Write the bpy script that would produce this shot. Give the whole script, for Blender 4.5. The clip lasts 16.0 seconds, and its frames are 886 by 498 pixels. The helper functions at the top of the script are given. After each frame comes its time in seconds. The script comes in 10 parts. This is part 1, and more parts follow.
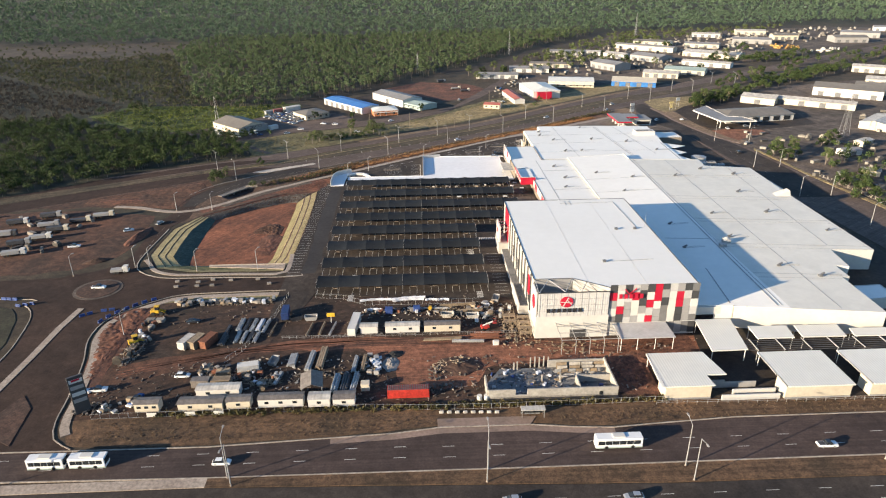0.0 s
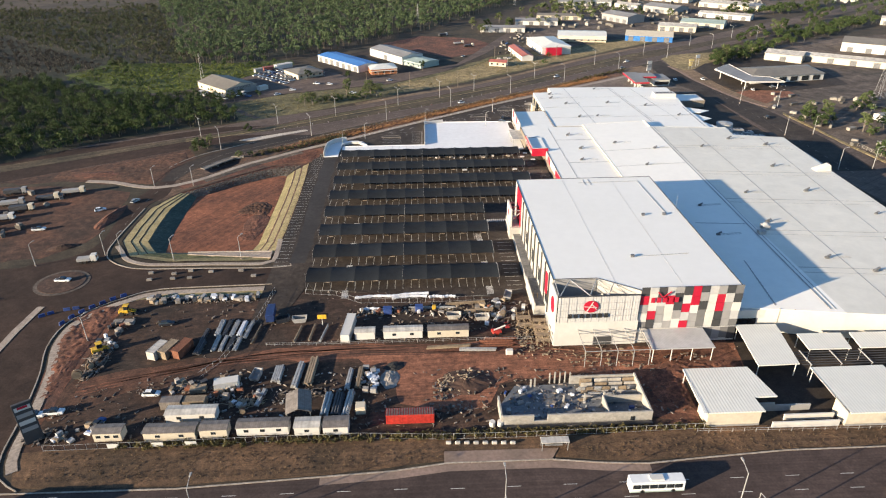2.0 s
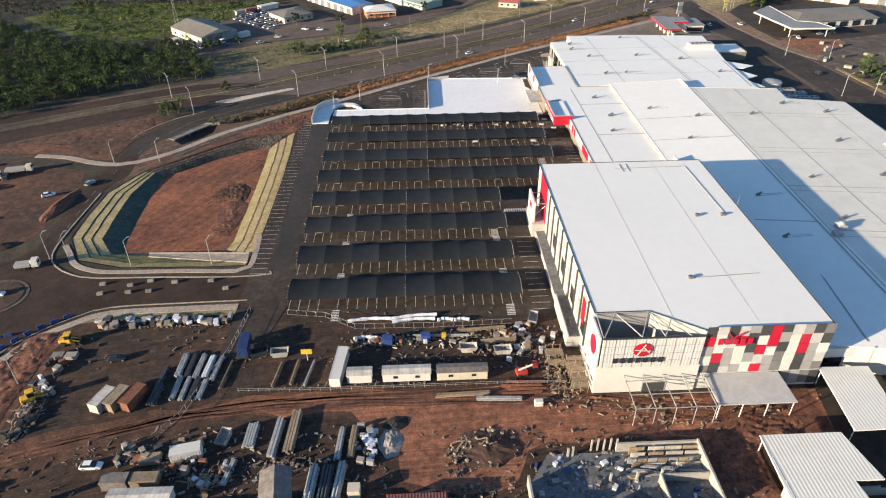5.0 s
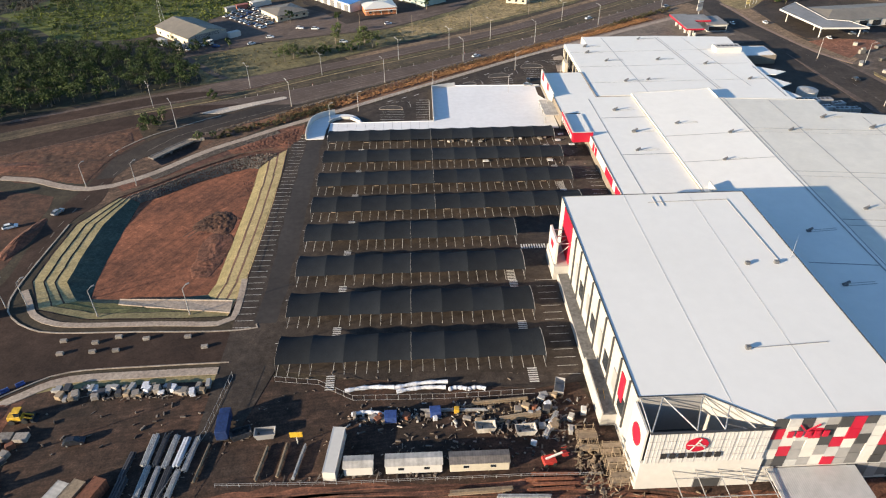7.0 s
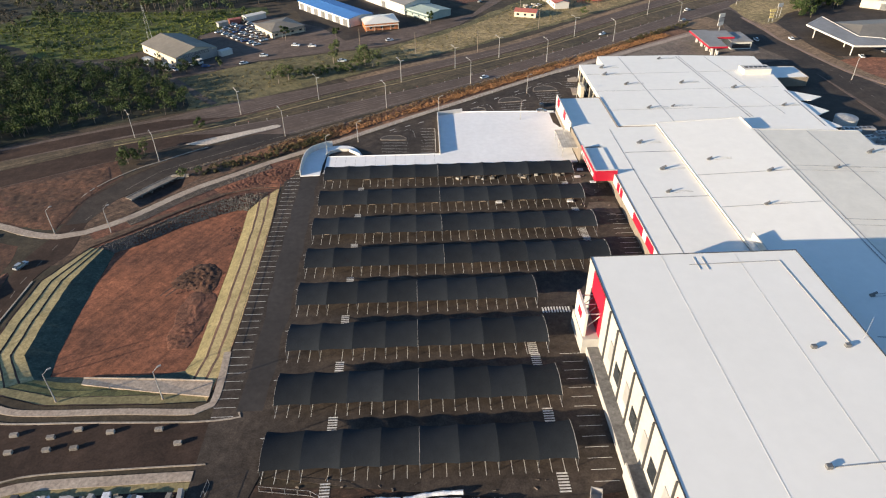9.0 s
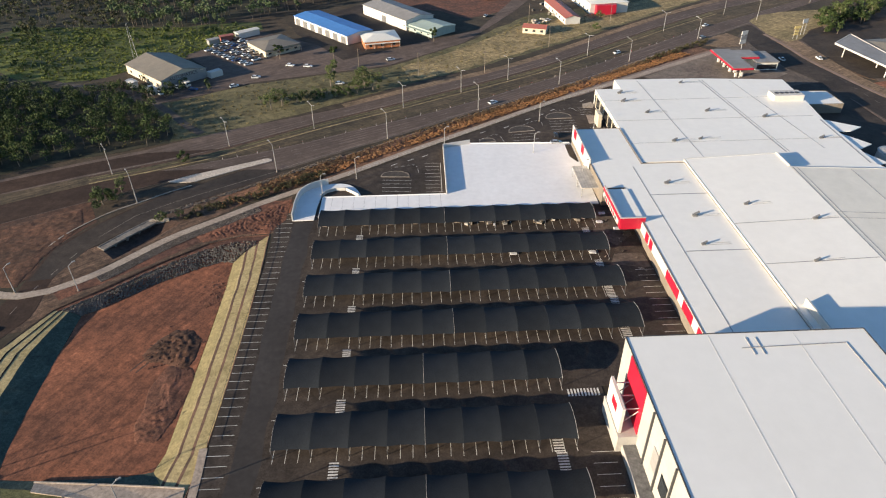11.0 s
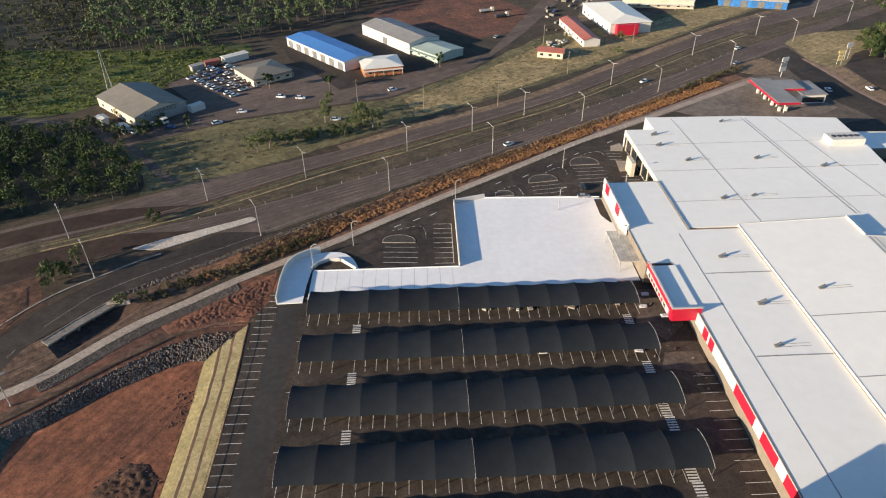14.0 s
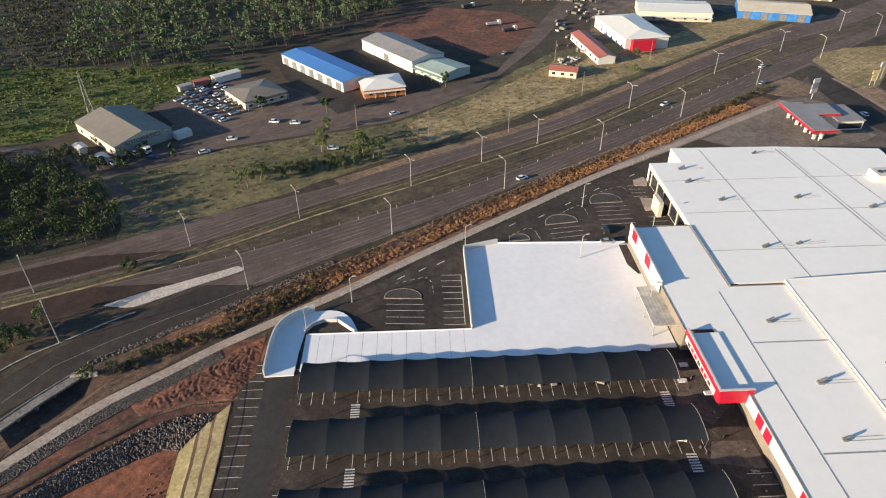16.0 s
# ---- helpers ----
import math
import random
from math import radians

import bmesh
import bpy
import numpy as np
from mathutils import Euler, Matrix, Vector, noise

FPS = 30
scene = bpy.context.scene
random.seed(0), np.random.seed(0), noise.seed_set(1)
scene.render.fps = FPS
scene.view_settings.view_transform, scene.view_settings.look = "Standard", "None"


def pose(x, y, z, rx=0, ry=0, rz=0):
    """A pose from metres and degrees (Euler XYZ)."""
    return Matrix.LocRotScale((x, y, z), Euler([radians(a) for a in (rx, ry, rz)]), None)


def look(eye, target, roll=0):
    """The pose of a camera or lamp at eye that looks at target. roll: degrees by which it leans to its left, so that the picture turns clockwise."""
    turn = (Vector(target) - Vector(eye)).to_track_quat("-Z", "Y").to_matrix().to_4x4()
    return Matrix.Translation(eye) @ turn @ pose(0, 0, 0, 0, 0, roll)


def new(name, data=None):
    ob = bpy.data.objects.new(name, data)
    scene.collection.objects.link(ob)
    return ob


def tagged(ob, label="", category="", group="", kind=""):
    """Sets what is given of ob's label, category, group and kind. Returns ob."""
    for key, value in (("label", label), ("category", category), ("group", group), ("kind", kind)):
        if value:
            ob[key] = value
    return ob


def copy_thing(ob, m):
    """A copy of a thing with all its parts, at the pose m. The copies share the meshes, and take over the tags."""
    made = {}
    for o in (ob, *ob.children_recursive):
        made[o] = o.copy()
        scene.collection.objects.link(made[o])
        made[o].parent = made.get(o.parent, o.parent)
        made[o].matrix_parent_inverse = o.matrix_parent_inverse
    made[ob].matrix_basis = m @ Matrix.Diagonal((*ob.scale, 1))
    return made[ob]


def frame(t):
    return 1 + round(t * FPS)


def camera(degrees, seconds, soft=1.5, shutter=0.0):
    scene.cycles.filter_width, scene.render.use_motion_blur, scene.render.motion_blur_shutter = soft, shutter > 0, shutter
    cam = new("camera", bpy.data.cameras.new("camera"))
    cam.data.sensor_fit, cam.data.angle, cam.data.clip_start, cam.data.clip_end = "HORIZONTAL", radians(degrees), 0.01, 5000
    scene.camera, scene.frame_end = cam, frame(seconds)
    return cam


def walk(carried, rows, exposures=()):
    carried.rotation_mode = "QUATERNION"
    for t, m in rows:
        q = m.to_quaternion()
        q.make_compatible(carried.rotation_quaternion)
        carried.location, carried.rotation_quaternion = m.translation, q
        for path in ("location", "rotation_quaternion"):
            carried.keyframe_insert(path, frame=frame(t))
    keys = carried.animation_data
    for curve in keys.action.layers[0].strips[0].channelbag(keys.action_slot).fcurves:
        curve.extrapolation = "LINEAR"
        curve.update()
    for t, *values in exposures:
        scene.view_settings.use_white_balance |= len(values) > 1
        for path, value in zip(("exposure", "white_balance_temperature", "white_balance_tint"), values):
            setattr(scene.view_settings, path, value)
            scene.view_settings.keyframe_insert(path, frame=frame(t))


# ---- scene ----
cam = camera(68.7, 16.0, soft=1.15)
METRES, EYE, TILT, LEAN, TURN = 223.7, 109.4, 0.0, 0.0, -2.1
ROWS = [
    (0.0, 0.0, 0.0, 0.0, -0.26, -23.94, 0.6),
    (0.5, -0.0019, 0.0319, 0.0003, -0.28, -25.07, 0.59),
    (1.0, -0.0037, 0.0642, 0.0003, -0.26, -26.13, 0.58),
    (1.5, -0.0053, 0.0979, -0.0, -0.26, -27.18, 0.58),
    (2.0, -0.0071, 0.1316, -0.0005, -0.24, -28.12, 0.56),
    (2.5, -0.0087, 0.1622, -0.0005, -0.26, -29.05, 0.58),
    (3.0, -0.0103, 0.1937, -0.0011, -0.26, -30.09, 0.56),
    (3.5, -0.0121, 0.2259, -0.0016, -0.26, -31.09, 0.55),
    (4.0, -0.0147, 0.2607, -0.0019, -0.23, -32.11, 0.53),
    (6.5, -0.0287, 0.4199, -0.0032, -0.34, -35.14, 0.52),
    (7.0, -0.0318, 0.4527, -0.0027, -0.33, -35.07, 0.54),
    (7.5, -0.0349, 0.481, -0.0023, -0.35, -35.08, 0.54),
    (8.0, -0.0379, 0.5139, -0.0017, -0.33, -35.05, 0.57),
    (8.5, -0.0405, 0.5455, -0.0014, -0.33, -35.03, 0.57),
    (9.0, -0.0432, 0.5771, -0.001, -0.34, -34.99, 0.59),
    (11.5, -0.055, 0.7295, 0.0023, -0.35, -34.84, 0.6),
    (12.0, -0.0572, 0.7596, 0.0025, -0.35, -34.83, 0.61),
    (12.5, -0.0595, 0.7883, 0.0029, -0.33, -34.84, 0.61),
    (13.0, -0.0619, 0.8187, 0.0033, -0.33, -34.83, 0.62),
    (13.5, -0.0644, 0.8488, 0.0041, -0.33, -34.88, 0.62),
    (14.0, -0.067, 0.8805, 0.0041, -0.33, -34.87, 0.62),
    (14.5, -0.0695, 0.9093, 0.0042, -0.32, -34.84, 0.62),
    (15.0, -0.0722, 0.9376, 0.0047, -0.35, -34.81, 0.61),
    (15.5, -0.0752, 0.9684, 0.0054, -0.35, -34.83, 0.63),
    (16.0, -0.0777, 0.9967, 0.0056, -0.33, -34.82, 0.61),
]
walk(cam, [(t, pose(0, 0, EYE, TILT, LEAN, TURN) @ pose(METRES * x, METRES * y, METRES * z, 90 + pitch, roll, yaw)) for t, x, y, z, yaw, pitch, roll in ROWS],
     exposures=[(0.0, 1.43), (4.0, 1.40), (7.0, 1.34), (9.0, 1.28), (12, 1.17), (15, 1.17), (16, 1.22)])

# ---- world, sun and exposure ----
SUN_UP, SUN_WAY = 12.5, Vector((0.912, 0.41, 0.0)).normalized()
world = bpy.data.worlds.new("evening_sky")
scene.world = world
world.use_nodes = True
wn = world.node_tree.nodes
sky = wn.new("ShaderNodeTexSky")
sky.sky_type, sky.sun_disc = "NISHITA", False
sky.ozone_density, sky.dust_density = 3.6, 0.3
sky.sun_elevation, sky.sun_rotation = radians(SUN_UP), math.atan2(-SUN_WAY.x, -SUN_WAY.y)
world.node_tree.links.new(sky.outputs[0], wn["Background"].inputs[0])
wn["Background"].inputs[1].default_value = 0.092
sun = new("sun", bpy.data.lights.new("sun", "SUN"))
sun.data.energy, sun.data.angle, sun.data.color = 5.0, radians(0.6), (1.0, 0.83, 0.61)
sun.matrix_world = look((0, 0, 300), Vector((0, 0, 300)) + SUN_WAY * 100 + Vector((0, 0, -100 * math.tan(radians(SUN_UP)))))

# ---- helpers for meshes, things and materials ----
from mathutils import geometry as mgeo

RNG = random.Random(7)


class Geo:
    """Vertices and faces, gathered shape by shape."""

    def __init__(self):
        self.v, self.f = [], []

    def add(self, verts, faces):
        n = len(self.v)
        self.v += [tuple(p) for p in verts]
        self.f += [tuple(i + n for i in q) for q in faces]
        return self

    def box(self, x0, y0, z0, x1, y1, z1):
        return self.add([(x0, y0, z0), (x1, y0, z0), (x1, y1, z0), (x0, y1, z0), (x0, y0, z1), (x1, y0, z1), (x1, y1, z1), (x0, y1, z1)],
                        [(3, 2, 1, 0), (4, 5, 6, 7), (0, 1, 5, 4), (1, 2, 6, 5), (2, 3, 7, 6), (3, 0, 4, 7)])

    def cbox(self, x0, y0, z0, x1, y1, z1, c=0.05):
        """A box with chamfered upright and upper edges."""
        ring = lambda e, z: [(x0 + c + e, y0 + e, z), (x1 - c - e, y0 + e, z), (x1 - e, y0 + c + e, z), (x1 - e, y1 - c - e, z),  # noqa: E731
                             (x1 - c - e, y1 - e, z), (x0 + c + e, y1 - e, z), (x0 + e, y1 - c - e, z), (x0 + e, y0 + c + e, z)]
        v = ring(0, z0) + ring(0, z1 - c) + ring(c * 0.7, z1)
        f = [tuple(range(7, -1, -1)), tuple(range(16, 24))]
        for k in (0, 8):
            f += [(k + i, k + (i + 1) % 8, k + 8 + (i + 1) % 8, k + 8 + i) for i in range(8)]
        return self.add(v, f)

    def bar(self, a, b, w, h):
        """A straight bar from a to b, w wide and h high, centred on its line."""
        a, b = Vector(a), Vector(b)
        d = (b - a).normalized()
        s = d.cross(Vector((0, 0, 1)))
        s = (s.normalized() if s.length > 1e-4 else Vector((1, 0, 0))) * w / 2
        u = s.cross(d).normalized() * h / 2
        v = [a - s - u, a + s - u, a + s + u, a - s + u, b - s - u, b + s - u, b + s + u, b - s + u]
        return self.add(v, [(0, 1, 2, 3), (7, 6, 5, 4), (0, 4, 5, 1), (1, 5, 6, 2), (2, 6, 7, 3), (3, 7, 4, 0)])

    def cyl(self, a, b, r0, r1=None, n=8, caps=True):
        a, b = Vector(a), Vector(b)
        r1 = r0 if r1 is None else r1
        d = (b - a).normalized()
        s = d.orthogonal().normalized()
        u = d.cross(s)
        ring = lambda c, r: [c + (s * math.cos(2 * math.pi * i / n) + u * math.sin(2 * math.pi * i / n)) * r for i in range(n)]  # noqa: E731
        f = [(i, (i + 1) % n, n + (i + 1) % n, n + i) for i in range(n)]
        return self.add(ring(a, r0) + ring(b, r1), f + ([tuple(range(n - 1, -1, -1)), tuple(range(n, 2 * n))] if caps else []))

    def tube(self, pts, r, n=6):
        """A round tube along points; r is its radius, or one for each point."""
        pts = [Vector(p) for p in pts]
        base = len(self.v)
        for i, p in enumerate(pts):
            d = (pts[min(i + 1, len(pts) - 1)] - pts[max(i - 1, 0)]).normalized()
            s = d.cross(Vector((0, 0, 1)))
            s = s.normalized() if s.length > 1e-3 else Vector((1, 0, 0))
            u = s.cross(d)
            ri = r[i] if isinstance(r, (list, tuple)) else r
            self.v += [tuple(p + (s * math.cos(2 * math.pi * k / n) + u * math.sin(2 * math.pi * k / n)) * ri) for k in range(n)]
        for i in range(len(pts) - 1):
            self.f += [(base + i * n + k, base + i * n + (k + 1) % n, base + (i + 1) * n + (k + 1) % n, base + (i + 1) * n + k) for k in range(n)]
        self.f += [tuple(base + k for k in range(n - 1, -1, -1)), tuple(base + (len(pts) - 1) * n + k for k in range(n))]
        return self

    def prism(self, poly, z0, z1):
        n = len(poly)
        area = sum(poly[i][0] * poly[(i + 1) % n][1] - poly[(i + 1) % n][0] * poly[i][1] for i in range(n))
        poly = poly if area > 0 else poly[::-1]
        v = [(x, y, z0) for x, y in poly] + [(x, y, z1) for x, y in poly]
        return self.add(v, [tuple(range(n - 1, -1, -1)), tuple(range(n, 2 * n))] + [(i, (i + 1) % n, n + (i + 1) % n, n + i) for i in range(n)])

    def strip(self, line, w, z0, z1):
        """One unbroken band of width w along a line in the plan, from z0 to z1 high."""
        left, right = offset_line(line, w / 2), offset_line(line, -w / 2)
        v = []
        for l_, r_ in zip(left, right):
            v += [(*r_, z0), (*l_, z0), (*l_, z1), (*r_, z1)]
        f = [(0, 1, 2, 3), tuple(4 * (len(line) - 1) + k for k in (3, 2, 1, 0))]
        for i in range(len(line) - 1):
            f += [(4 * i + (k + 1) % 4, 4 * i + k, 4 * i + 4 + k, 4 * i + 4 + (k + 1) % 4) for k in range(4)]
        return self.add(v, f)

    def gable(self, x0, y0, x1, y1, z0, z1, along="x", over=0.3, t=0.12):
        """A ridged roof over a rectangle: eaves at z0, ridge at z1."""
        if along == "x":
            m = (y0 + y1) / 2
            for ya, yb in ((y0 - over, m), (y1 + over, m)):
                self.add([(x0 - over, ya, z0), (x1 + over, ya, z0), (x1 + over, yb, z1), (x0 - over, yb, z1),
                          (x0 - over, ya, z0 + t), (x1 + over, ya, z0 + t), (x1 + over, yb, z1 + t), (x0 - over, yb, z1 + t)],
                         [(3, 2, 1, 0), (4, 5, 6, 7), (0, 1, 5, 4), (1, 2, 6, 5), (2, 3, 7, 6), (3, 0, 4, 7)])
        else:
            m = (x0 + x1) / 2
            for xa, xb in ((x0 - over, m), (x1 + over, m)):
                self.add([(xa, y0 - over, z0), (xa, y1 + over, z0), (xb, y1 + over, z1), (xb, y0 - over, z1),
                          (xa, y0 - over, z0 + t), (xa, y1 + over, z0 + t), (xb, y1 + over, z1 + t), (xb, y0 - over, z1 + t)],
                         [(3, 2, 1, 0), (4, 5, 6, 7), (0, 1, 5, 4), (1, 2, 6, 5), (2, 3, 7, 6), (3, 0, 4, 7)])
        return self

    def turned(self, ang, x=0.0, y=0.0, z=0.0):
        c, s = math.cos(radians(ang)), math.sin(radians(ang))
        self.v = [(c * p[0] - s * p[1] + x, s * p[0] + c * p[1] + y, p[2] + z) for p in self.v]
        return self

    def mesh(self, name):
        me = bpy.data.meshes.new(name)
        me.from_pydata(self.v, [], self.f)
        me.update()
        return me


def offset_line(line, d):
    out = []
    for i, (x, y) in enumerate(line):
        a, b = line[max(i - 1, 0)], line[min(i + 1, len(line) - 1)]
        tx, ty = b[0] - a[0], b[1] - a[1]
        n = math.hypot(tx, ty) or 1
        out.append((x - ty / n * d, y + tx / n * d))
    return out


def curve_line(pts, step=4.0):
    """A smooth line through points of the plan."""
    out = []
    for i in range(len(pts) - 1):
        p0, p1, p2, p3 = (Vector(pts[min(max(k, 0), len(pts) - 1)]) for k in (i - 1, i, i + 1, i + 2))
        n = max(1, int((p2 - p1).length / step))
        for k in range(n):
            t = k / n
            q = 0.5 * (2 * p1 + (p2 - p0) * t + (2 * p0 - 5 * p1 + 4 * p2 - p3) * t * t + (3 * p1 - p0 - 3 * p2 + p3) * t ** 3)
            out.append((q.x, q.y))
    return out + [tuple(pts[-1])]


def ragged(poly, step=4.0, jog=1.2, seed=1):
    """The outline of a polygon with an uneven edge."""
    out = []
    for i, a in enumerate(poly):
        b = poly[(i + 1) % len(poly)]
        n = max(1, int(math.hypot(b[0] - a[0], b[1] - a[1]) / step))
        for k in range(n):
            x, y = a[0] + (b[0] - a[0]) * k / n, a[1] + (b[1] - a[1]) * k / n
            w = noise.noise_vector((x * 0.11, y * 0.11, seed * 7.3)) * jog * 1.6
            out.append((x + w.x, y + w.y))
    return out


def inside(x, y, poly):
    hit = False
    for i in range(len(poly)):
        (xa, ya), (xb, yb) = poly[i - 1], poly[i]
        if (ya > y) != (yb > y) and x < (xb - xa) * (y - ya) / (yb - ya) + xa:
            hit = not hit
    return hit


def thing(name, x, y, z=0.0, ang=0.0, label="", category="", group="", kind=""):
    ob = new(name)
    ob.empty_display_size = 0.2
    ob.matrix_basis = pose(x, y, z, 0, 0, ang)
    return tagged(ob, label, category, group, kind)


def part(name, shape, material, parent=None, label="", world=False, smooth=False):
    """Links a Geo, or a mesh, as one mesh object under a thing or a part; world: its places are the world's."""
    me = shape.mesh(name) if isinstance(shape, Geo) else shape
    if material is not None and not me.materials:
        me.materials.append(material)
    if smooth:
        me.polygons.foreach_set("use_smooth", [True] * len(me.polygons))
    ob = new(name, me)
    if parent is not None:
        ob.parent = parent
        if world and parent.type == "EMPTY":
            ob.matrix_parent_inverse = parent.matrix_basis.inverted()
    return tagged(ob, label)


def solid(name, shape, material, label="", category="", group="", kind=""):
    """A thing, or a piece of the setting, that is one mesh at its place in the world."""
    return tagged(part(name, shape, material), label, category, group, kind)


def mat(name, col, col2=None, rough=0.8, metal=0.0, big=0.05, fine=2.0, amount=0.5, bump=0.0, spread=0.0, fine_amount=0.35, spec=0.4, stripes=0.0, stripe_axis="x", lines=None, mottle=0.0, grit=0.0, streak=None):
    """A surface with variation at two scales: big and fine are noise frequencies per metre; spread varies pieces among themselves;
    stripes: width of ribs in metres; mottle: blotches of a few metres; grit: specks of a few centimetres; streak: (degrees, width in metres,
    amount) of worn lines that run one way."""
    m = bpy.data.materials.new(name)
    m.use_nodes = True
    t = m.node_tree
    n, ln = t.nodes, t.links
    b = n["Principled BSDF"]
    b.inputs["Roughness"].default_value, b.inputs["Metallic"].default_value = rough, metal
    b.inputs["Specular IOR Level"].default_value = spec
    col2 = col2 or tuple(c * 0.6 for c in col)
    tc = n.new("ShaderNodeTexCoord")

    def noise_node(scale, detail):
        q = n.new("ShaderNodeTexNoise")
        q.inputs["Scale"].default_value, q.inputs["Detail"].default_value, q.inputs["Roughness"].default_value = scale, detail, 0.62
        ln.new(tc.outputs["Object"], q.inputs["Vector"])
        return q

    a, c = noise_node(big, 6), noise_node(fine, 5)
    ra = n.new("ShaderNodeMapRange")
    ra.inputs["From Min"].default_value, ra.inputs["From Max"].default_value = 0.35, 0.65
    ra.inputs["To Max"].default_value = amount
    ln.new(a.outputs["Fac"], ra.inputs["Value"])
    mix = n.new("ShaderNodeMix")
    mix.data_type = "RGBA"
    mix.inputs["A"].default_value, mix.inputs["B"].default_value = (*col, 1), (*col2, 1)
    ln.new(ra.outputs["Result"], mix.inputs["Factor"])
    out = mix.outputs["Result"]

    def scaled(socket, value_from, lo, hi, vmin=0.3, vmax=0.7):
        r = n.new("ShaderNodeMapRange")
        r.inputs["From Min"].default_value, r.inputs["From Max"].default_value = vmin, vmax
        r.inputs["To Min"].default_value, r.inputs["To Max"].default_value = lo, hi
        ln.new(value_from, r.inputs["Value"])
        k = n.new("ShaderNodeMix")
        k.data_type, k.blend_type = "RGBA", "MULTIPLY"
        k.inputs["Factor"].default_value = 1.0
        ln.new(socket, k.inputs["A"])
        ln.new(r.outputs["Result"], k.inputs["B"])
        return k.outputs["Result"]

    out = scaled(out, c.outputs["Fac"], 1 - fine_amount, 1 + fine_amount)
    if mottle:
        q = noise_node(math.sqrt(big * fine) * 1.3, 8)
        q.inputs["Roughness"].default_value, q.inputs["Distortion"].default_value = 0.72, 0.6
        out = scaled(out, q.outputs["Fac"], 1 - mottle, 1 + mottle, 0.36, 0.64)
    if grit:
        out = scaled(out, noise_node(fine * 5, 6).outputs["Fac"], 1 - grit, 1 + grit, 0.36, 0.64)
    if streak:
        mp = n.new("ShaderNodeMapping")
        mp.vector_type = "POINT"
        mp.inputs["Rotation"].default_value = (0, 0, radians(-streak[0]))
        sc = n.new("ShaderNodeMapping")
        sc.inputs["Scale"].default_value = (0.012, 1 / streak[1], 1.0)
        q = n.new("ShaderNodeTexNoise")
        q.inputs["Scale"].default_value, q.inputs["Detail"].default_value = 1.0, 4
        ln.new(tc.outputs["Object"], mp.inputs["Vector"])
        ln.new(mp.outputs["Vector"], sc.inputs["Vector"])
        ln.new(sc.outputs["Vector"], q.inputs["Vector"])
        out = scaled(out, q.outputs["Fac"], 1 - streak[2], 1 + streak[2], 0.36, 0.64)
    if spread:
        rnd = n.new("ShaderNodeNewGeometry").outputs["Random Per Island"] if lines == "island" else n.new("ShaderNodeObjectInfo").outputs["Random"]
        out = scaled(out, rnd, 1 - spread, 1 + spread, 0.0, 1.0)
    height = c.outputs["Fac"]
    if stripes:
        w = n.new("ShaderNodeTexWave")
        w.bands_direction = stripe_axis.upper()
        w.inputs["Scale"].default_value = 0.314 / stripes
        w.inputs["Distortion"].default_value = 0.0
        ln.new(tc.outputs["Object"], w.inputs["Vector"])
        height = w.outputs["Fac"]
        out = scaled(out, height, 0.90, 1.03, 0.0, 1.0)
    ln.new(out, b.inputs["Base Color"])
    if bump:
        bp = n.new("ShaderNodeBump")
        bp.inputs["Strength"].default_value, bp.inputs["Distance"].default_value = min(bump, 1.0), 0.05 if bump <= 1 else 0.05 * bump
        ln.new(height, bp.inputs["Height"])
        ln.new(bp.outputs["Normal"], b.inputs["Normal"])
    return m


def leaf_mat(name, col, col2, spread=0.5):
    m = mat(name, col, col2, rough=0.7, big=0.11, fine=0.6, amount=0.8, spread=spread * 0.7, lines="island", spec=0.2, mottle=0.25)
    return m


# ---- materials ----
M_GROUND = mat("dry_bush_ground", (0.056, 0.038, 0.024), (0.032, 0.027, 0.016), rough=0.95, big=0.012, fine=0.35, amount=0.9, bump=0.2, mottle=0.4, grit=0.3)
M_DIRT = mat("red_earth", (0.160, 0.064, 0.037), (0.070, 0.034, 0.024), rough=0.95, big=0.07, fine=0.6, amount=0.95, bump=1.0, fine_amount=0.5, mottle=0.35, grit=0.35)
# Dark bare earth; on the basin's risers it stands for the steps' shadows.
M_DIRT_DARK = mat("dark_earth_and_step_shade", (0.080, 0.042, 0.029), (0.042, 0.027, 0.021), rough=0.95, big=0.08, fine=0.7, amount=0.9, bump=0.35, mottle=0.35, grit=0.3)
M_YARD = mat("gravel_yard", (0.029, 0.0195, 0.0142), (0.060, 0.030, 0.0185), rough=0.95, big=0.045, fine=0.5, amount=0.95, bump=0.25, fine_amount=0.5, mottle=0.42, grit=0.4, streak=(8, 0.7, 0.25))
M_VERGE = mat("dry_grass", (0.125, 0.070, 0.037), (0.054, 0.034, 0.019), rough=0.95, big=0.06, fine=0.7, amount=0.95, bump=0.3, mottle=0.3, grit=0.4, streak=(0, 0.9, 0.2))
M_GREEN = mat("green_grass", (0.095, 0.112, 0.018), (0.036, 0.050, 0.013), rough=0.95, big=0.035, fine=0.35, amount=0.95, bump=0.4, mottle=0.35, grit=0.35)
M_SCRUB = mat("scrub_floor", (0.040, 0.033, 0.020), (0.021, 0.025, 0.012), rough=0.95, big=0.02, fine=0.25, amount=0.9, bump=0.7, mottle=0.4, grit=0.3)
M_BASIN = mat("packed_red_clay", (0.215, 0.079, 0.040), (0.118, 0.046, 0.026), rough=0.95, big=0.06, fine=0.5, amount=0.95, bump=0.3, mottle=0.22, grit=0.3, streak=(62, 0.9, 0.18))
